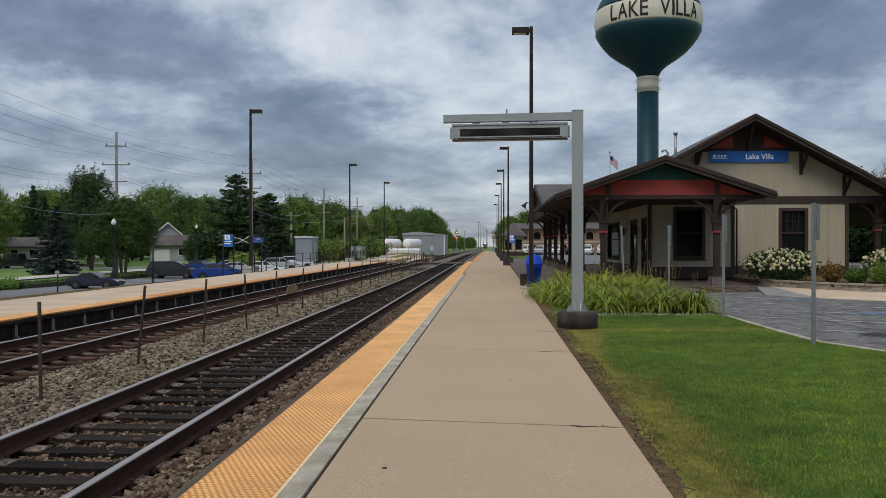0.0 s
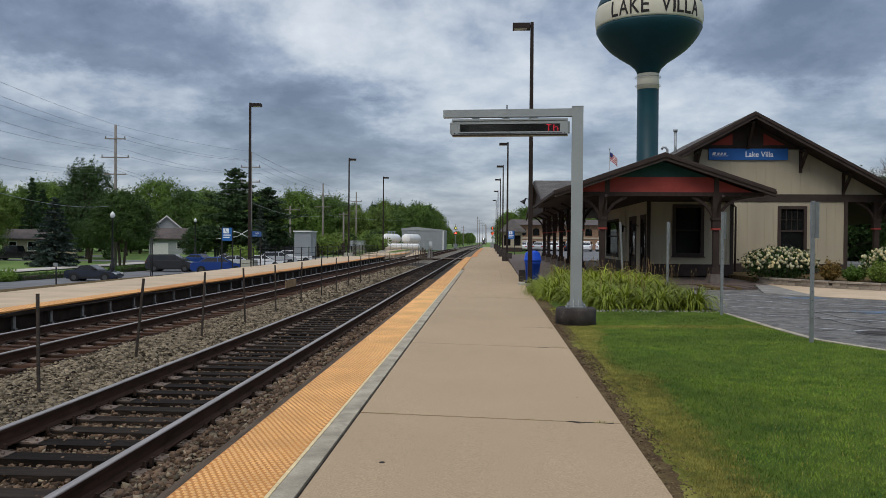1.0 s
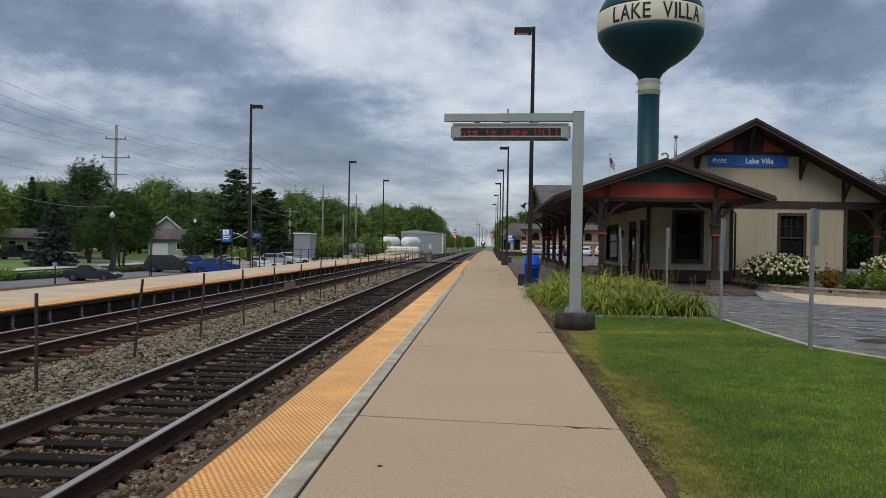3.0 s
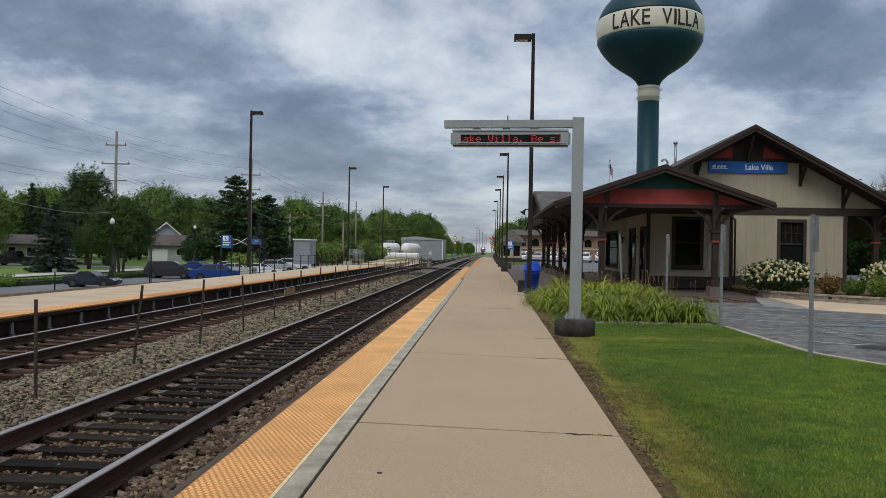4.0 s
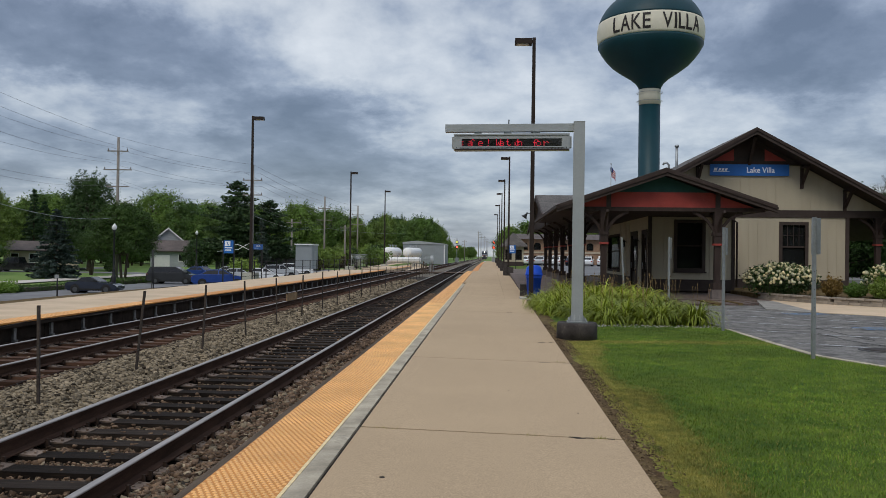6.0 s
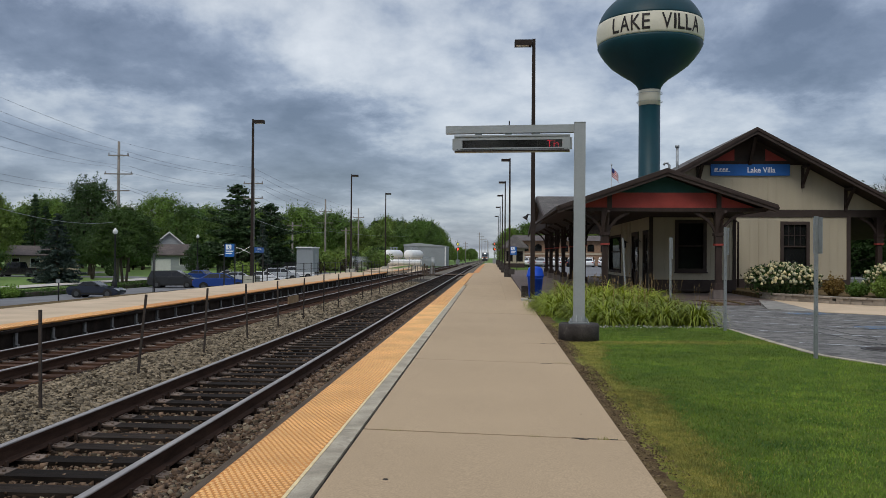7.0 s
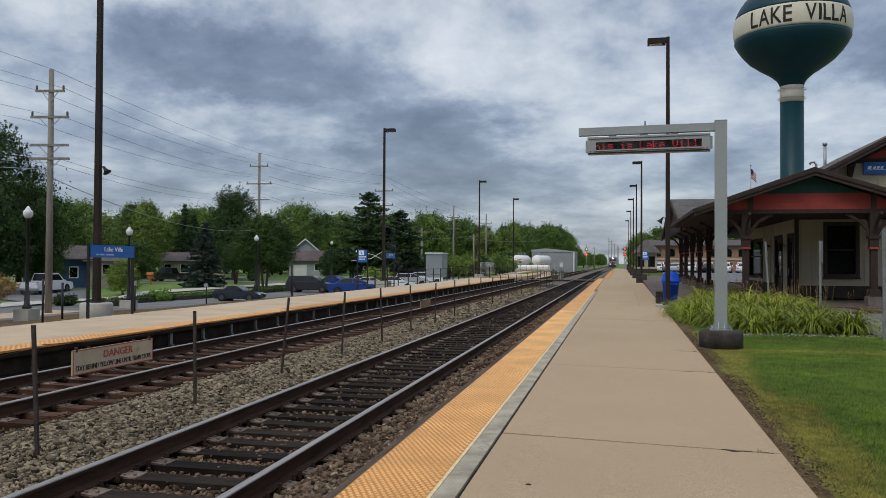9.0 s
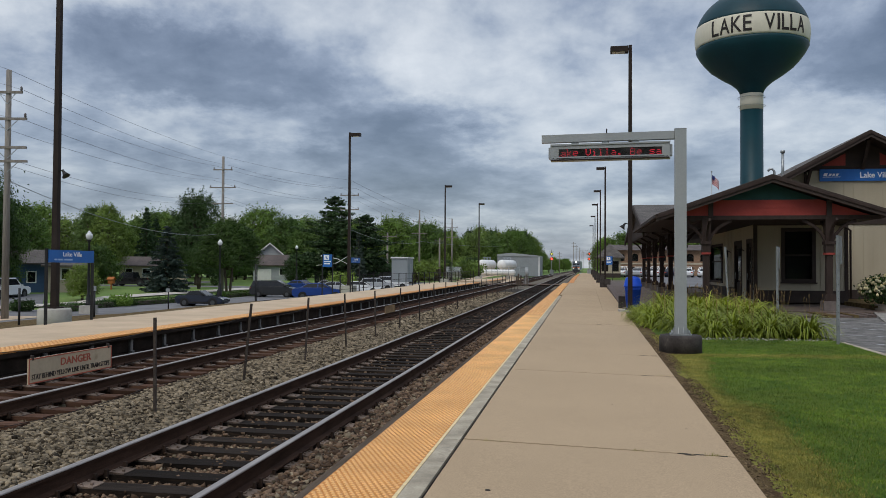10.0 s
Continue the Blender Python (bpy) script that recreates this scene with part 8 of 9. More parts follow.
def hedge(x0, y0, x1, y1, h, wd, label="clipped dark green hedge"):
    d = math.hypot(x1 - x0, y1 - y0)
    t = thing("hedge", ((x0 + x1) / 2, (y0 + y1) / 2, terrain((x0 + x1) / 2, (y0 + y1) / 2)), label, "hedge", "hedges", rz=math.degrees(math.atan2(y1 - y0, x1 - x0)))
    rnd = np.random.default_rng(int(abs(x0 * 7 + y0)))
    n = int(1500 * d * h / 2.5)
    q = rnd.uniform(-1, 1, (n, 3))
    ax = rnd.integers(0, 3, n)
    q[np.arange(n), ax] = np.sign(q[np.arange(n), ax])
    q = q * np.array([d / 2, wd / 2, h / 2]) + np.array([0, 0, h / 2]) + rnd.normal(size=(n, 3)) * 0.05
    ob = new("leaves", leaf_mesh("leaves", q, 0.07, LEAF_D, rnd))
    ob.parent = t
    part("inner_growth", bx(bm_new(), -d / 2 + 0.1, -wd / 2 + 0.1, -0.3, d / 2 - 0.1, wd / 2 - 0.1, h - 0.12), BARK, t)


for a in ((-31.4, 43.2, -31.6, 46.4, 0.5, 0.8), (-34.2, 51.5, -34.7, 54.6, 0.5, 0.9), (-35.0, 58.0, -34.6, 68.5, 0.48, 0.9), (-35.3, 74.5, -35.3, 82, 0.5, 1.0)):
    hedge(*a)
small_bush((-33.6, 43.6, terrain(-33.6, 43.6)), 1.5, 0.7, LEAF_D, "round clipped dark green bush")
small_bush((-34.9, 56.3, terrain(-34.9, 56.3)), 2.0, 0.85, LEAF, "round clipped green bush")
small_bush((-49.4, 102.6, terrain(-49.4, 102.6)), 1.5, 1.35, LEAF_D, "upright clipped dark green bush")
stem_bush((-25.9, 28.6, terrain(-25.9, 28.6)), "sprawling shrub with reddish leaves on bare stems")
small_bush((-30.5, 100, terrain(-30, 100)), 4.0, 2.4, LEAF_L, "large light green bush")
small_bush((-24.5, 118, -0.6), 5.5, 2.8, LEAF_L, "large light green bush")
small_bush((-19.0, 135, -0.4), 5.0, 3.0, LEAF_L, "large light green bush")


def garden_box():
    """A small orange wooden house on a post beside the street."""
    x, y = -52.6, 83.0
    t = thing("garden_box", (x, y, terrain(x, y)), "small orange wooden box with a pitched lid on a post", "garden box")
    part("post", soften(bx(bm_new(), -0.07, -0.07, -0.2, 0.07, 0.07, 0.7), 0.01), ORANGE_WOOD, t)
    part("box", soften(bx(bm_new(), -0.32, -0.22, 0.7, 0.32, 0.22, 1.15), 0.015), ORANGE_WOOD, t)
    part("lid", soften(extrude_yz(bm_new(), [(-0.32, 1.13), (0.0, 1.40), (0.32, 1.13), (0.32, 1.18), (0.0, 1.46), (-0.32, 1.18)], -0.42, 0.42), 0.006), ORANGE_WOOD, t)


garden_box()


# ---- houses and distant buildings ----
def house(loc, rz, w, d, wall_h, ridge_h, wall, roof, label, windows=(), garage=None, gable_front=True):
    t = thing("house", loc, label, "house", "houses", rz=rz)
    part("wall", bx(bm_new(), -w / 2, -d / 2, -0.5, w / 2, d / 2, wall_h), wall, t)
    bm = bm_new()
    if gable_front:
        part("gable", extrude_xz(bm_new(), [(-w / 2, wall_h), (w / 2, wall_h), (0, ridge_h)], -d / 2 + 0.02, d / 2 - 0.02), wall, t)
        roof_pair(bm, -d / 2 - 0.4, d / 2 + 0.4, (0, ridge_h + 0.18), (-w / 2 - 0.5, wall_h - 0.15), (w / 2 + 0.5, wall_h - 0.15), 0.16)
        bt = bm_new()
        roof_pair(bt, -d / 2 - 0.46, -d / 2 - 0.38, (0, ridge_h + 0.2), (-w / 2 - 0.5, wall_h - 0.13), (w / 2 + 0.5, wall_h - 0.13), 0.26)
        part("barge_board", bt, WHITE_TRIM, t)
    else:
        extrude_yz(bm, [(-d / 2 - 0.5, wall_h - 0.1), (0, ridge_h), (d / 2 + 0.5, wall_h - 0.1), (d / 2 + 0.5, wall_h - 0.25), (0, ridge_h - 0.16), (-d / 2 - 0.5, wall_h - 0.25)], -w / 2 - 0.4, w / 2 + 0.4)
        part("gable", extrude_yz(bm_new(), [(-d / 2, wall_h), (d / 2, wall_h), (0, ridge_h - 0.2)], -w / 2 + 0.02, w / 2 - 0.02), wall, t)
    part("roof", bm, roof, t)
    for x, z, ww, hh in windows:
        wn = part("window", bx(bm_new(), x - ww / 2, -d / 2 - 0.02, z - hh / 2, x + ww / 2, -d / 2 - 0.01, z + hh / 2), GLASS, t)
        b = bm_new()
        for q in ((x - ww / 2 - 0.1, z - hh / 2 - 0.1, x - ww / 2, z + hh / 2 + 0.1), (x + ww / 2, z - hh / 2 - 0.1, x + ww / 2 + 0.1, z + hh / 2 + 0.1), (x - ww / 2, z - hh / 2 - 0.1, x + ww / 2, z - hh / 2), (x - ww / 2, z + hh / 2, x + ww / 2, z + hh / 2 + 0.1)):
            bx(b, q[0], -d / 2 - 0.05, q[1], q[2], -d / 2, q[3])
        part("window_frame", b, WHITE_TRIM, wn)
    if garage:
        x, ww, hh, m = garage
        part("garage_door", bx(bm_new(), x - ww / 2, -d / 2 - 0.03, -0.2, x + ww / 2, -d / 2 - 0.01, hh), m, t)
    return t


house((-55.8, 138, -1.1), 20, 5.4, 7, 4.2, 6.6, GREY_SIDING, SHINGLE_B, "grey sided house with a brown shingle roof", [(-1.2, 1.9, 0.9, 1.1)])
house((-51.9, 133, -1.1), 20, 9.0, 6, 2.9, 4.6, GREY_SIDING, SHINGLE_B, "grey house wing under a brown roof", [(0.3, 1.7, 0.8, 1.1), (2.6, 1.7, 0.8, 1.1)], (-2.7, 2.4, 2.1, WHITE_TRIM), False)
house((-66.2, 116, -1.1), 26, 9.6, 6, 2.7, 4.0, TAN_SIDING, SHINGLE_B, "low tan ranch house with a brown roof", [(-3.4, 1.5, 0.9, 1.2), (-0.9, 1.5, 1.1, 1.2), (1.9, 1.5, 1.0, 1.2), (3.7, 1.5, 0.8, 1.0)], None, False)
house((-57.2, 73.5, -1.4), 32, 6.0, 6, 3.2, 4.5, BLUE_SIDING, SHINGLE, "dark blue sided house with a grey roof", [(1.6, 1.7, 0.7, 1.0)], (-1.2, 2.3, 2.1, BLACK_STEEL), False)
house((-52.3, 74.5, -1.4), 32, 3.6, 3.0, 3.0, 3.6, TAN_SIDING, SHINGLE, "tan sided house beside the blue one", [(0.0, 2.0, 0.7, 1.0)], None, False)


def shed():
    t = thing("equipment_cabin", (-21.5, 95, -0.3), "grey metal equipment cabin with a flat roof", "cabin")
    part("wall", bx(bm_new(), -0.98, -1.6, 0, 0.98, 1.6, 2.85), METAL_SHED, t)
    part("roof", soften(bx(bm_new(), -1.08, -1.75, 2.85, 1.08, 1.75, 3.0), 0.03), WHITE_TRIM, t)
    part("door", bx(bm_new(), 0.98, -0.5, 0.1, 1.01, 0.5, 2.2), GREY_STEEL, t)
    for k in range(7):
        part("rib", bx(bm_new(), -0.94 + k * 0.31, -1.615, 0, -0.92 + k * 0.31, -1.6, 2.8), METAL_SHED, t)
    t = thing("metal_building", (-13.1, 172, 0.0), "long grey metal-clad industrial building", "building")
    part("wall", bx(bm_new(), -4.4, -4, -0.3, 4.4, 10, 3.85), METAL_SHED, t)
    part("roof", extrude_xz(bm_new(), [(-4.5, 3.85), (4.5, 3.85), (4.5, 4.0), (-1.6, 4.6), (-4.5, 4.25)], -4.15, 10.2), GREY_STEEL, t)
    part("corner_trim", bx(bm_new(), 4.22, -4.05, -0.3, 4.45, -3.9, 3.85), WHITE_TRIM, t)
    for k in range(14):
        part("rib", bx(bm_new(), -4.2 + k * 0.6, -4.04, -0.3, -4.14 + k * 0.6, -4.0, 3.85), METAL_SHED, t)


shed()


def tank(loc, r, length, label, saddle=1.0, extras=True):
    t = thing("gas_tank", loc, label, "tank", "gas tanks", rz=12 if extras else -56)
    bm = lathe(bm_new(), [(r * 0.05, -length / 2 - r * 0.55), (r * 0.5, -length / 2 - r * 0.46), (r * 0.85, -length / 2 - r * 0.22), (r, -length / 2), (r, length / 2), (r * 0.85, length / 2 + r * 0.22), (r * 0.5, length / 2 + r * 0.46), (r * 0.05, length / 2 + r * 0.55)], 28)
    bmesh.ops.rotate(bm, verts=bm.verts, cent=(0, 0, 0), matrix=Matrix.Rotation(radians(62), 3, "Z") @ Matrix.Rotation(math.pi / 2, 3, "Y"))
    bmesh.ops.translate(bm, verts=bm.verts, vec=(0, 0, saddle + r))
    part("shell", bm, WHITE_TANK, t)
    dx, dy = math.cos(radians(62)), math.sin(radians(62))
    for s in (-0.3, 0.3):
        c = (s * length * dx, s * length * dy)
        part("saddle", bx(bm_new(), c[0] - r * 0.7, c[1] - 0.2, -0.3, c[0] + r * 0.7, c[1] + 0.2, saddle + r * 0.35), FOOTING, t)
    if extras:
        for s in (-0.25, 0.0, 0.3):
            part("fitting", rod(bm_new(), (s * length * dx, s * length * dy, saddle + 2 * r - 0.05), (s * length * dx, s * length * dy, saddle + 2 * r + 0.4), 0.12, n=8), GALV, t)
        part("top_rail", tube(bm_new(), [(-0.4 * length * dx, -0.4 * length * dy, saddle + 2 * r + 0.45), (0.4 * length * dx, 0.4 * length * dy, saddle + 2 * r + 0.45)], 0.04, 6), GALV, t)


tank((-17.6, 150, 0.1), 0.92, 5.0, "large white horizontal gas tank on saddles")
tank((-13.9, 151, 0.1), 0.92, 5.5, "large white horizontal gas tank on saddles")
tank((-14.5, 141, -0.2), 0.5, 5.5, "small white horizontal gas tank on saddles", 0.35, False)


def yard_fence():
    t = thing("yard_fence", (0, 0, -0.3), "grey railing fence round the gas tanks", "fence")
    me = to_mesh("post", rod(bm_new(), (0, 0, 0), (0, 0, 1.9), 0.045, n=6), GALV)
    pts = [(-20.5, 120), (-20.0, 137), (-9.5, 137), (-8.4, 128)]
    for a, b in zip(pts, pts[1:]):
        n = int(math.hypot(b[0] - a[0], b[1] - a[1]) / 0.9)
        for i in range(n):
            u = i / n
            piece("post", me, t, pose(a[0] + (b[0] - a[0]) * u, a[1] + (b[1] - a[1]) * u, 0))
        for z in (0.3, 1.1, 1.85):
            part("rail", rod(bm_new(), (*a, z), (*b, z), 0.03, n=5), GALV, t)
    f = thing("dark_fence", (0, 0, -0.6), "dark board fence along the parking strip", "fence")
    for k in range(34):
        x, y = -25.5 + 0.12 * k, 112 + 0.5 * k * 0.6
        part("board", bx(bm_new(), x - 0.03, y, 0, x + 0.03, y + 0.27, 1.8 + 0.03 * (k % 3)), DARK_FACE, f)
    g = thing("dark_fence", (0, 0, -1.0), "dark board fence along the parking strip", "fence")
    for k in range(40):
        x, y = -39 + 0.36 * k, 113.5 + 0.12 * k
        part("board", bx(bm_new(), x, y, 0, x + 0.34, y + 0.06, 1.75 + 0.03 * (k % 3)), SLATE_BOARD, g)


yard_fence()


def shelter():
    t = thing("waiting_shelter", (4.1, 122, 0.3), "small beige waiting shelter with a hipped roof", "shelter")
    part("wall", bx(bm_new(), -1.35, -2, -0.3, 1.5, 2.4, 2.75), SIDING, t)
    a = [(-2.0, -2.7), (2.1, -2.7), (2.1, 3.0), (-2.0, 3.0)]
    bm = bm_new()
    lo, mid = [bm.verts.new((x, y, 2.68)) for x, y in a], [bm.verts.new((x, y, 2.85)) for x, y in a]
    hi = [bm.verts.new((x * 0.08, y * 0.25, 4.75)) for x, y in a]
    bm.faces.new(lo[::-1]), bm.faces.new(hi)
    for r0, r1 in ((lo, mid), (mid, hi)):
        for i in range(4):
            bm.faces.new((r0[i], r0[(i + 1) % 4], r1[(i + 1) % 4], r1[i]))
    part("roof", bm, SHINGLE, t)
    for x in (-0.75, 0.75):
        w = part("window", bx(bm_new(), x - 0.42, -2.03, 0.8, x + 0.42, -2.01, 2.2), GLASS, t)
        part("window_frame", bx(bm_new(), x - 0.5, -2.015, 0.72, x + 0.5, -2.0, 2.28), TRIM, w)
    part("base_band", bx(bm_new(), -1.38, -2.03, -0.3, 1.53, -2.0, 0.45), TRIM, t)
    b = thing("brick_building", (17.5, 158, 0.0), "large orange-brown brick building with arched windows", "building")
    b.scale = (1, 1, 0.68)
    part("wall", bx(bm_new(), -11.5, -4, -0.3, 14, 10, 7.2), BRICK_FAR, b)
    part("roof", extrude_yz(bm_new(), [(-4.8, 7.2), (10.8, 7.2), (3.0, 9.0)], -12, 14.5), SHINGLE_B, b)
    part("band", bx(bm_new(), -11.6, -4.1, 3.3, 14.1, -4.0, 3.75), TAN_SIDING, b)
    for k in range(9):
        x = -10.2 + 2.5 * k
        pts = [(x - 0.65, 4.2), (x + 0.65, 4.2)] + [(x + 0.65 * math.cos(q), 5.6 + 0.65 * math.sin(q)) for q in np.linspace(0, math.pi, 8)]
        part("window", extrude_xz(bm_new(), pts, -4.06, -4.02), GLASS, b)
        part("window", bx(bm_new(), x - 0.6, -4.06, 0.9, x + 0.6, -4.02, 2.6), GLASS, b)


shelter()


# ---- utility poles and wires ----
def utility_pole(x, y, top, arms, rz=0, label="weathered grey wooden utility pole with crossarms", z=None):
    z = terrain(x, y) if z is None else z
    t = thing("utility_pole", (x, y, z), label, "utility pole", "utility poles", rz=rz)
    H = top - z
    part("pole", rod(bm_new(), (0, 0, -0.5), (0, 0, H), 0.19, 0.13, 12), WOOD_POLE, t)
    for za, half, braced in arms:
        za = za - z
        arm = part("crossarm", soften(bx(bm_new(), -half, -0.17, za - 0.06, half, -0.06, za + 0.06), 0.008), WOOD_POLE, t)
        if braced:
            for s in (-1, 1):
                part("brace", bar(bm_new(), (s * half * 0.55, -0.11, za - 0.05), (0, -0.13, za - 0.6), 0.03, 0.03), GALV, arm)
        for s in (-0.92, -0.5, 0.5, 0.92):
            if abs(s) < 0.6 or za < H * 0.7:
                continue
            part("insulator", lathe(bm_new(), [(0.03, 0.0), (0.07, 0.05), (0.05, 0.12), (0.07, 0.16), (0.03, 0.24)], 8, (s * half, -0.11, za + 0.06)), INSULATOR, arm)
    return t


POLES = [(-28.7, 36.0, 11.4), (-39.7, 84.0, 13.8), (-28.5, 96.0, 12.3), (-29.0, 142, 11.8), (-26.9, 166, 11.7)]
utility_pole(*POLES[0], [(10.25, 0.76, True), (8.9, 1.0, True), (7.45, 1.0, True), (6.75, 1.05, True)], 10)
utility_pole(*POLES[1], [(12.3, 1.1, True), (10.3, 1.5, True), (8.5, 1.2, False)], 5)
utility_pole(*POLES[2], [(10.4, 1.2, True), (8.6, 1.2, False)], 0)
utility_pole(*POLES[3], [(9.7, 1.2, True), (7.6, 1.4, False)], 0)
utility_pole(*POLES[4], [(9.8, 1.2, True), (7.8, 1.3, False)], 0)
utility_pole(-32.0, 130, 7.2, [(6.6, 1.6, False)], 0)
utility_pole(-26.7, 150, 7.0, [(6.5, 0.9, False)], 0)
utility_pole(-15.3, 200, 10.2, [(9.6, 0.9, False)], 0)
for x, y, top in ((-3.8, 400, 14.2), (-2.7, 420, 13.4), (-12.1, 330, 8.8), (-9.7, 360, 8.7), (-1.2, 480, 13.5), (0.4, 560, 14), (1.4, 640, 14.5)):
    utility_pole(x, y, top, [(top - 0.8, 1.0, False), (top - 2.2, 1.0, False)], 0, "far-off wooden utility pole with crossarms", -0.5)


def lamp_arms():
    """Two pale bracket arms with a round lamp on the third pole."""
    t = thing("bracket_lamp", (POLES[2][0], POLES[2][1], 0), "pale curved bracket arms with a white lamp on a pole", "street lamp")
    part("arm", tube(bm_new(), [(0, -0.15, 1.75), (-1.4, -0.2, 2.45), (-3.3, -0.2, 2.85)], 0.035, 6), WHITE_TANK, t)
    part("arm", tube(bm_new(), [(0, -0.15, 2.9), (-1.6, -0.25, 1.95), (-4.2, -0.25, 1.65)], 0.03, 6), WHITE_TANK, t)
    part("lamp", lathe(bm_new(), [(0.05, -0.16), (0.2, -0.1), (0.24, 0.03), (0.12, 0.14)], 12, (-3.4, -0.2, 2.85)), WHITE_GLOBE, t)


lamp_arms()


def overhead_wires():
    rnd = random.Random(8)
    spans = [((-27, -8, 11.9), POLES[0]), (POLES[0], POLES[1]), (POLES[1], POLES[2]), (POLES[2], POLES[3]), (POLES[3], POLES[4])]
    for a, b in spans:
        d = math.hypot(b[0] - a[0], b[1] - a[1])
        for dx, dz, sag in ((0.0, 0.02, 0.3), (-0.85, -1.05, 0.5), (0.85, -1.05, 0.5), (-1.15, -2.65, 0.6), (1.15, -2.65, 0.6), (0.0, -4.5, 0.9), (0.25, -4.9, 1.0)):
            t = thing("power_line", (a[0] + dx, a[1], a[2] + dz), "thin dark overhead line between two poles", "cable", "overhead lines")
            pts = [((b[0] - a[0]) * u, (b[1] - a[1]) * u, (b[2] - a[2]) * u - 4 * sag * u * (1 - u)) for u in np.linspace(0, 1, 11)]
            part("cable", tube(bm_new(), pts, 0.008 + 0.00006 * max(0, a[1]), 4), WIRE, t)
    # service drops
    for a, b, sag in (((-28.7, 36, 5.8), (-36.0, 75, 4.7), 1.0), ((-28.7, 36, 6.2), (-34, -5, 5.4), 0.6), ((-28.6, 96, 6.2), (-29, 142, 6.0), 0.8), ((-29, 142, 6.2), (-12, 200, 7.5), 0.8)):
        t = thing("service_cable", a, "pale sagging service cable", "cable", "overhead lines")
        pts = [((b[0] - a[0]) * u, (b[1] - a[1]) * u, (b[2] - a[2]) * u - 4 * sag * u * (1 - u)) for u in np.linspace(0, 1, 13)]
        part("cable", tube(bm_new(), pts, 0.02, 5), GALV, t)


overhead_wires()


# ---- railway signals ----
def signal(x, y, lamps, label, z=-0.3, height=6.0):
    t = thing("railway_signal", (x, y, z), label, "signal", "railway signals")
    part("mast", rod(bm_new(), (0, 0.1, 0), (0, 0.1, height), 0.09, n=8), GALV, t)
    part("base_box", bx(bm_new(), -0.5, -0.2, 0, 0.5, 0.6, 1.3), GALV, t)
    for zz, m in lamps:
        hd = part("signal_head", rod(bm_new(), (0, -0.12, zz - z), (0, 0.02, zz - z), 0.42, n=16), BLACK_STEEL, t, "round black signal head")
        part("lens", rod(bm_new(), (0, -0.16, zz - z), (0, -0.12, zz - z), 0.24, n=12), m, hd)
    return t


YELLOW_LAMP = mat("yellow_signal_lens", (0.5, 0.6, 0.1), 0.3, bump=0.0, emit=(0.8, 0.75, 0.15), power=0.8)
signal(-8.05, 220, ((3.9, RED_LAMP), (5.3, YELLOW_LAMP)), "railway signal mast with a red light")
signal(2.05, 220, ((3.9, RED_LAMP), (5.3, RED_LAMP)), "railway signal mast with two red lights", 0.0)


# ---- flag ----
def flag():
    t = thing("flagpole", (11.5, 75.0, 0.1), "slender flagpole flying a striped flag", "flagpole")
    part("pole", rod(bm_new(), (0, 0, 0), (0, 0, 10.1), 0.06, 0.035, 10), GALV, t)
    part("finial", lathe(bm_new(), [(0.02, 10.08), (0.08, 10.16), (0.08, 10.2), (0.02, 10.28)], 10), GALV, t)
    f = part("flag", bx(bm_new(), 0.03, -0.01, 9.74, 0.04, 0.01, 9.76), FLAG_WHITE, t, "red and white striped flag with a blue corner")
    for k in range(9):
        z1 = 9.85 - k * 0.082
        bm = bm_new()
        for i in range(6):
            x0, x1 = 0.05 + i * 0.115, 0.05 + (i + 1) * 0.115
            sh0, sh1 = -0.06 * i ** 1.3, -0.06 * (i + 1) ** 1.3
            y0, y1 = 0.08 * math.sin(i * 1.1), 0.08 * math.sin((i + 1) * 1.1)
            v = [bm.verts.new(p) for p in ((x0, y0, z1 + sh0), (x1, y1, z1 + sh1), (x1, y1, z1 + sh1 - 0.082), (x0, y0, z1 + sh0 - 0.082))]
            w = [bm.verts.new((q.co.x, q.co.y + 0.012, q.co.z)) for q in v]
            bm.faces.new(v), bm.faces.new(w[::-1])
            for j in range(4):
                bm.faces.new((v[j], v[(j + 1) % 4], w[(j + 1) % 4], w[j]))
        part("stripe", bm, FLAG_RED if k % 2 == 0 else FLAG_WHITE, f)
    bm = bm_new()
    extrude_xz(bm, [(0.045, 9.86), (0.29, 9.75), (0.29, 9.40), (0.045, 9.51)], -0.03, 0.12)
    part("canton", bm, FLAG_BLUE, f, "blue corner of the flag")
    return f


FLAG = flag()


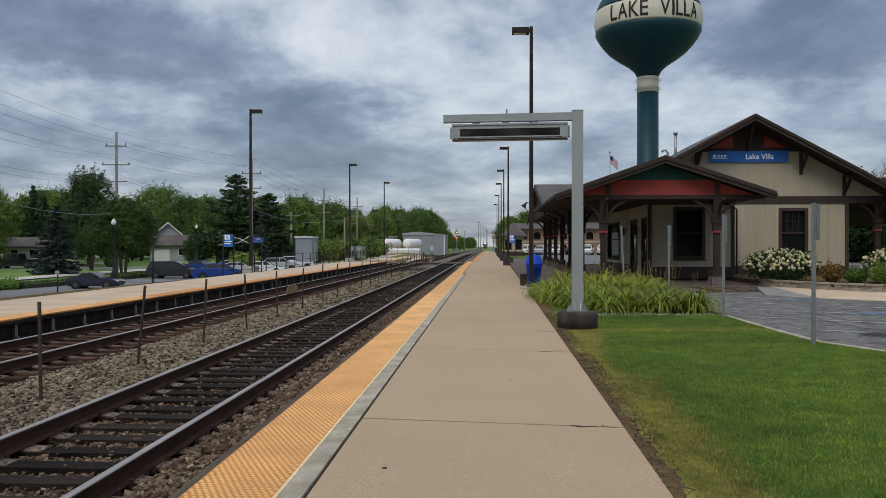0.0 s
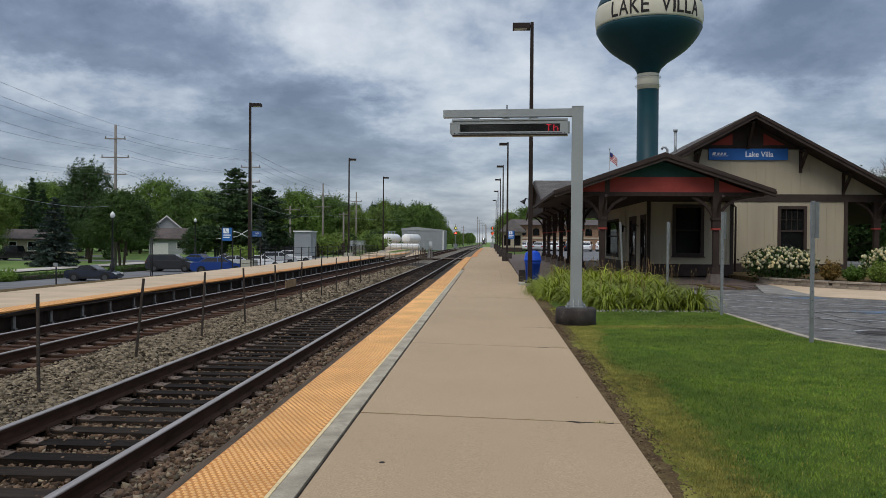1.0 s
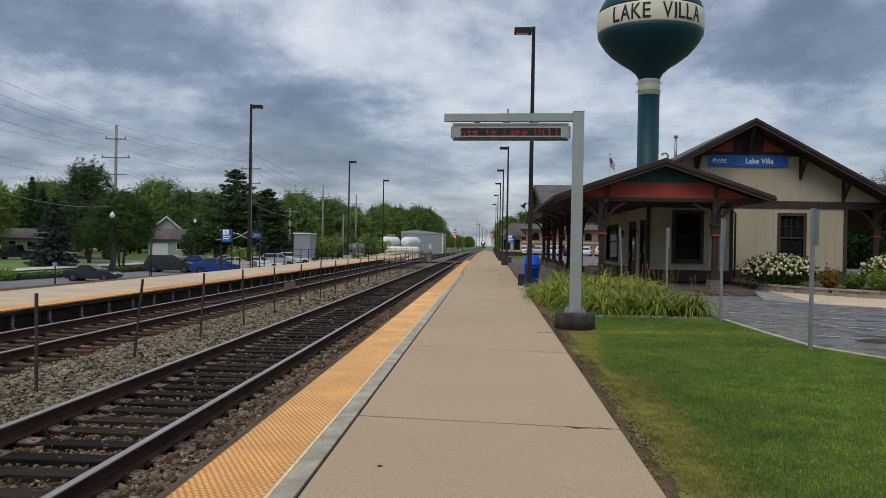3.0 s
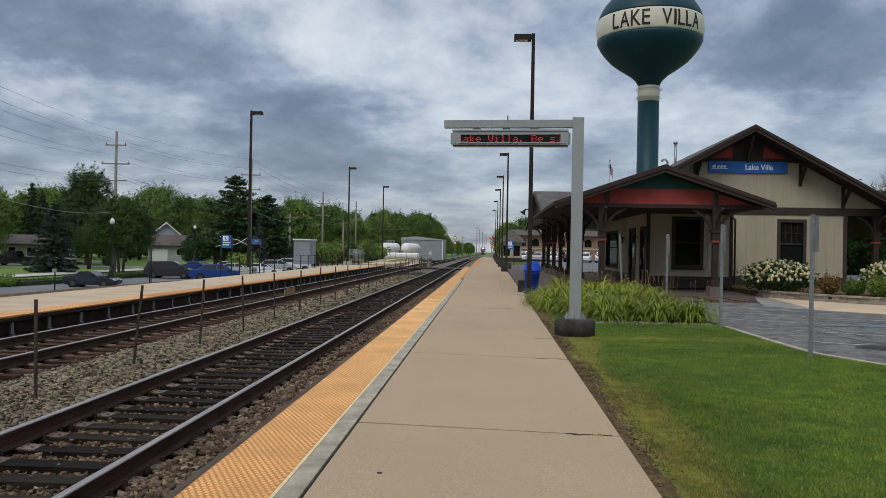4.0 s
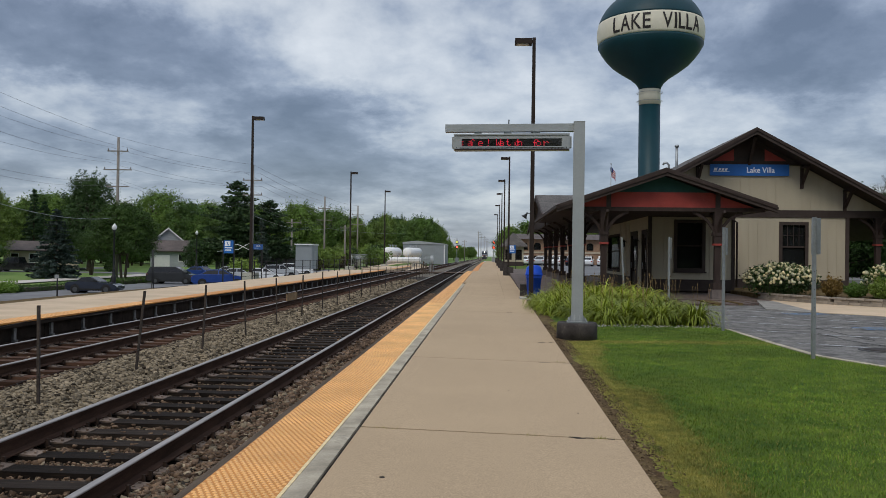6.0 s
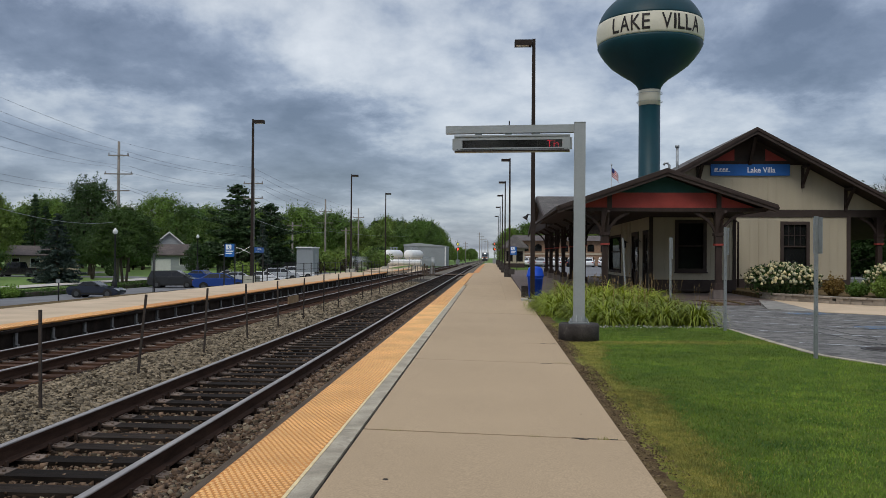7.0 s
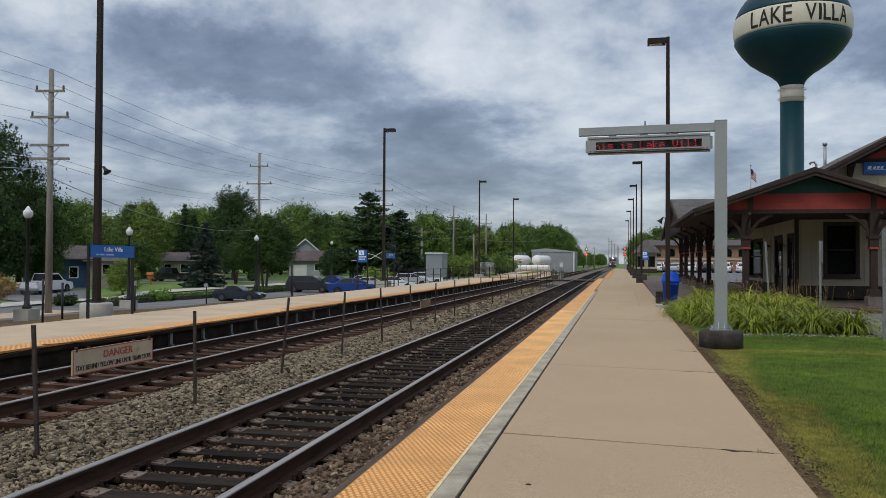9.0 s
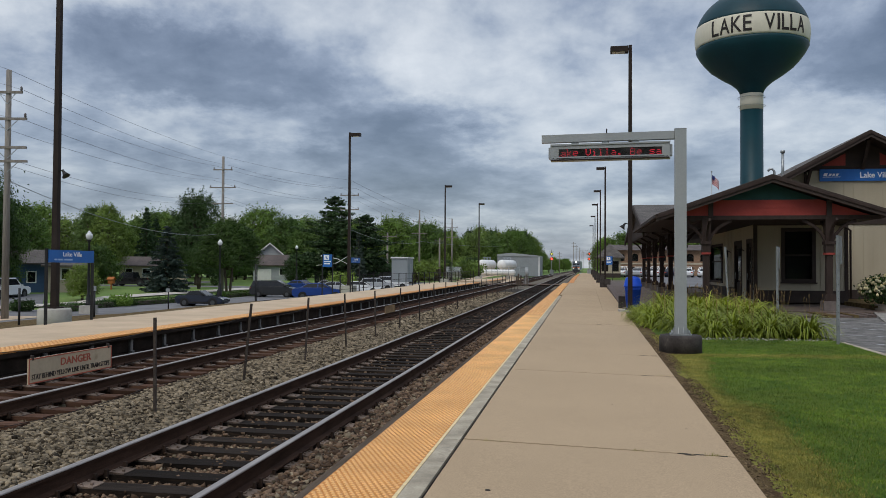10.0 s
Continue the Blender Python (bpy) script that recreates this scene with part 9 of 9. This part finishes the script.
# ---- the approaching train ----
def train():
    t = thing("train", (TRACK_A, 600, RAIL_Z), "grey commuter locomotive with bright headlights pulling coaches", "train")
    L = 17.0
    bm = bx(bm_new(), -1.5, 0.9, 1.2, 1.5, L, 3.9)
    part("body", soften(bm, 0.12, 2), LOCO_BLUE, t)
    bm = extrude_yz(bm_new(), [(0.0, 1.15), (0.0, 2.45), (0.75, 2.75), (1.05, 3.95), (1.35, 4.3), (3.2, 4.35), (3.2, 1.15)], -1.52, 1.52)
    part("cab", soften(bm, 0.08, 2), LOCO_BLUE, t)
    part("nose_door", soften(bx(bm_new(), -0.35, -0.04, 1.3, 0.35, 0.0, 2.4), 0.03), LOCO_DARK, t)
    for s in (-1, 1):
        v = bm_new()
        extrude_yz(v, [(0.72, 2.86), (1.0, 3.7), (1.05, 3.7), (0.77, 2.86)], s * 0.72 - 0.55, s * 0.72 + 0.55)
        part("windscreen", v, CAR_GLASS, t)
        part("ditch_light", rod(bm_new(), (s * 1.05, -0.12, 1.35), (s * 1.05, 0.0, 1.35), 0.13, n=12), DITCH_LAMP, t, "bright ditch light")
        part("step", bx(bm_new(), s * 1.2 - 0.25, -0.25, 0.35, s * 1.2 + 0.25, 0.2, 1.15), LOCO_DARK, t)
        part("handrail", rod(bm_new(), (s * 1.35, -0.1, 1.2), (s * 1.35, -0.1, 2.4), 0.03, n=6), WHITE_TRIM, t)
    for x in (-0.17, 0.17):
        part("headlight", rod(bm_new(), (x, 0.88, 4.0), (x, 1.1, 4.0), 0.15, n=14), HEAD_LAMP, t, "bright headlight")
    part("number_board", bx(bm_new(), -0.7, 1.05, 4.13, 0.7, 1.2, 4.28), LOCO_DARK, t)
    part("orange_stripe", bx(bm_new(), -1.45, -0.015, 1.75, 1.45, 0.01, 1.95), ORANGE, t)
    part("pilot", extrude_yz(bm_new(), [(-0.35, 0.15), (-0.1, 1.15), (0.5, 1.15), (0.5, 0.15)], -1.4, 1.4), LOCO_DARK, t)
    part("coupler", bx(bm_new(), -0.18, -0.75, 0.7, 0.18, -0.1, 1.05), LOCO_DARK, t)
    part("underframe", bx(bm_new(), -1.3, 0.6, 0.45, 1.3, L, 1.2), LOCO_DARK, t)
    for y in (2.6, 5.2, 12.0, 14.6):
        for s in (-0.7525, 0.7525):
            part("wheel", rod(bm_new(), (s - 0.06, y, 0.5), (s + 0.06, y, 0.5), 0.5, n=18), LOCO_DARK, t)
    for k in range(3):
        y0 = L + 0.8 + k * 26.5
        part("coach", soften(bx(bm_new(), -1.5, y0, 0.9, 1.5, y0 + 25.7, 4.7), 0.2, 2), METAL_SHED, t, "silver bilevel coach")
    return t


TRAIN = train()


# ---- what moves ----
def run_letters(letters, start, speed, stop=None):
    """The message runs from right to left behind the louvres; a character waits behind the frame before and after."""
    step = 6 * DOT
    lo, hi = WIN_L - 0.115, WIN_R + 0.012

    def place(i, t):
        x = WIN_R - (speed * (t - start) - i) * step
        if stop is not None and t > stop:
            x -= (t - stop) * 25.0
        return max(lo, min(hi, x))

    for ob, i in letters:
        t_in = start + (i - 0.2) / speed
        t_out = start + (i + 18.5) / speed
        if stop is not None:
            t_out = min(t_out, stop + 0.12)
        ts = {0.0, 10.0}
        t = max(0.0, t_in - 0.2)
        while t < min(10.0, t_out + 0.2):
            ts.add(round(t, 3))
            t += 0.2
        if stop is not None and t_out > stop - 0.1:
            ts |= {stop, stop + 0.04, stop + 0.08, stop + 0.12}
        ts.add(round(min(10.0, t_out + 0.2), 3))
        y = -0.046 - 0.007 * (i % 4)
        walk(ob, [(t, pose(place(i, t), y, WIN_Z)) for t in sorted(ts)])


def motions():
    run_letters(FIRST_RUN, 0.735, 7.55, 6.1)
    run_letters(SECOND_RUN, 6.69, 7.5)
    # the train comes on at a steady speed along the bent line
    rows = []
    for k in range(11):
        y = 640.0 - 32.0 * k
        turn = math.degrees(math.atan2(bend(y + 5) - bend(y - 5), 10.0))
        rows.append((float(k), pose(TRACK_A + bend(y), y, RAIL_Z, 0, 0, -turn)))
    walk(TRAIN, rows)
    # the flag swings in the wind
    swing = ((0, 5), (0.7, -8), (1.2, 15), (1.9, 35), (2.5, 62), (3.1, 40), (4.0, 58), (4.5, 12), (5.1, 45), (5.6, 60), (6.3, 30), (7.0, 20), (7.4, 5), (7.8, 55), (8.1, 15), (8.6, 8), (9.0, 40), (9.5, 50), (10, 20))
    walk(FLAG, [(float(t), pose(0, 0, 0, 0, 0, a)) for t, a in swing])


motions()
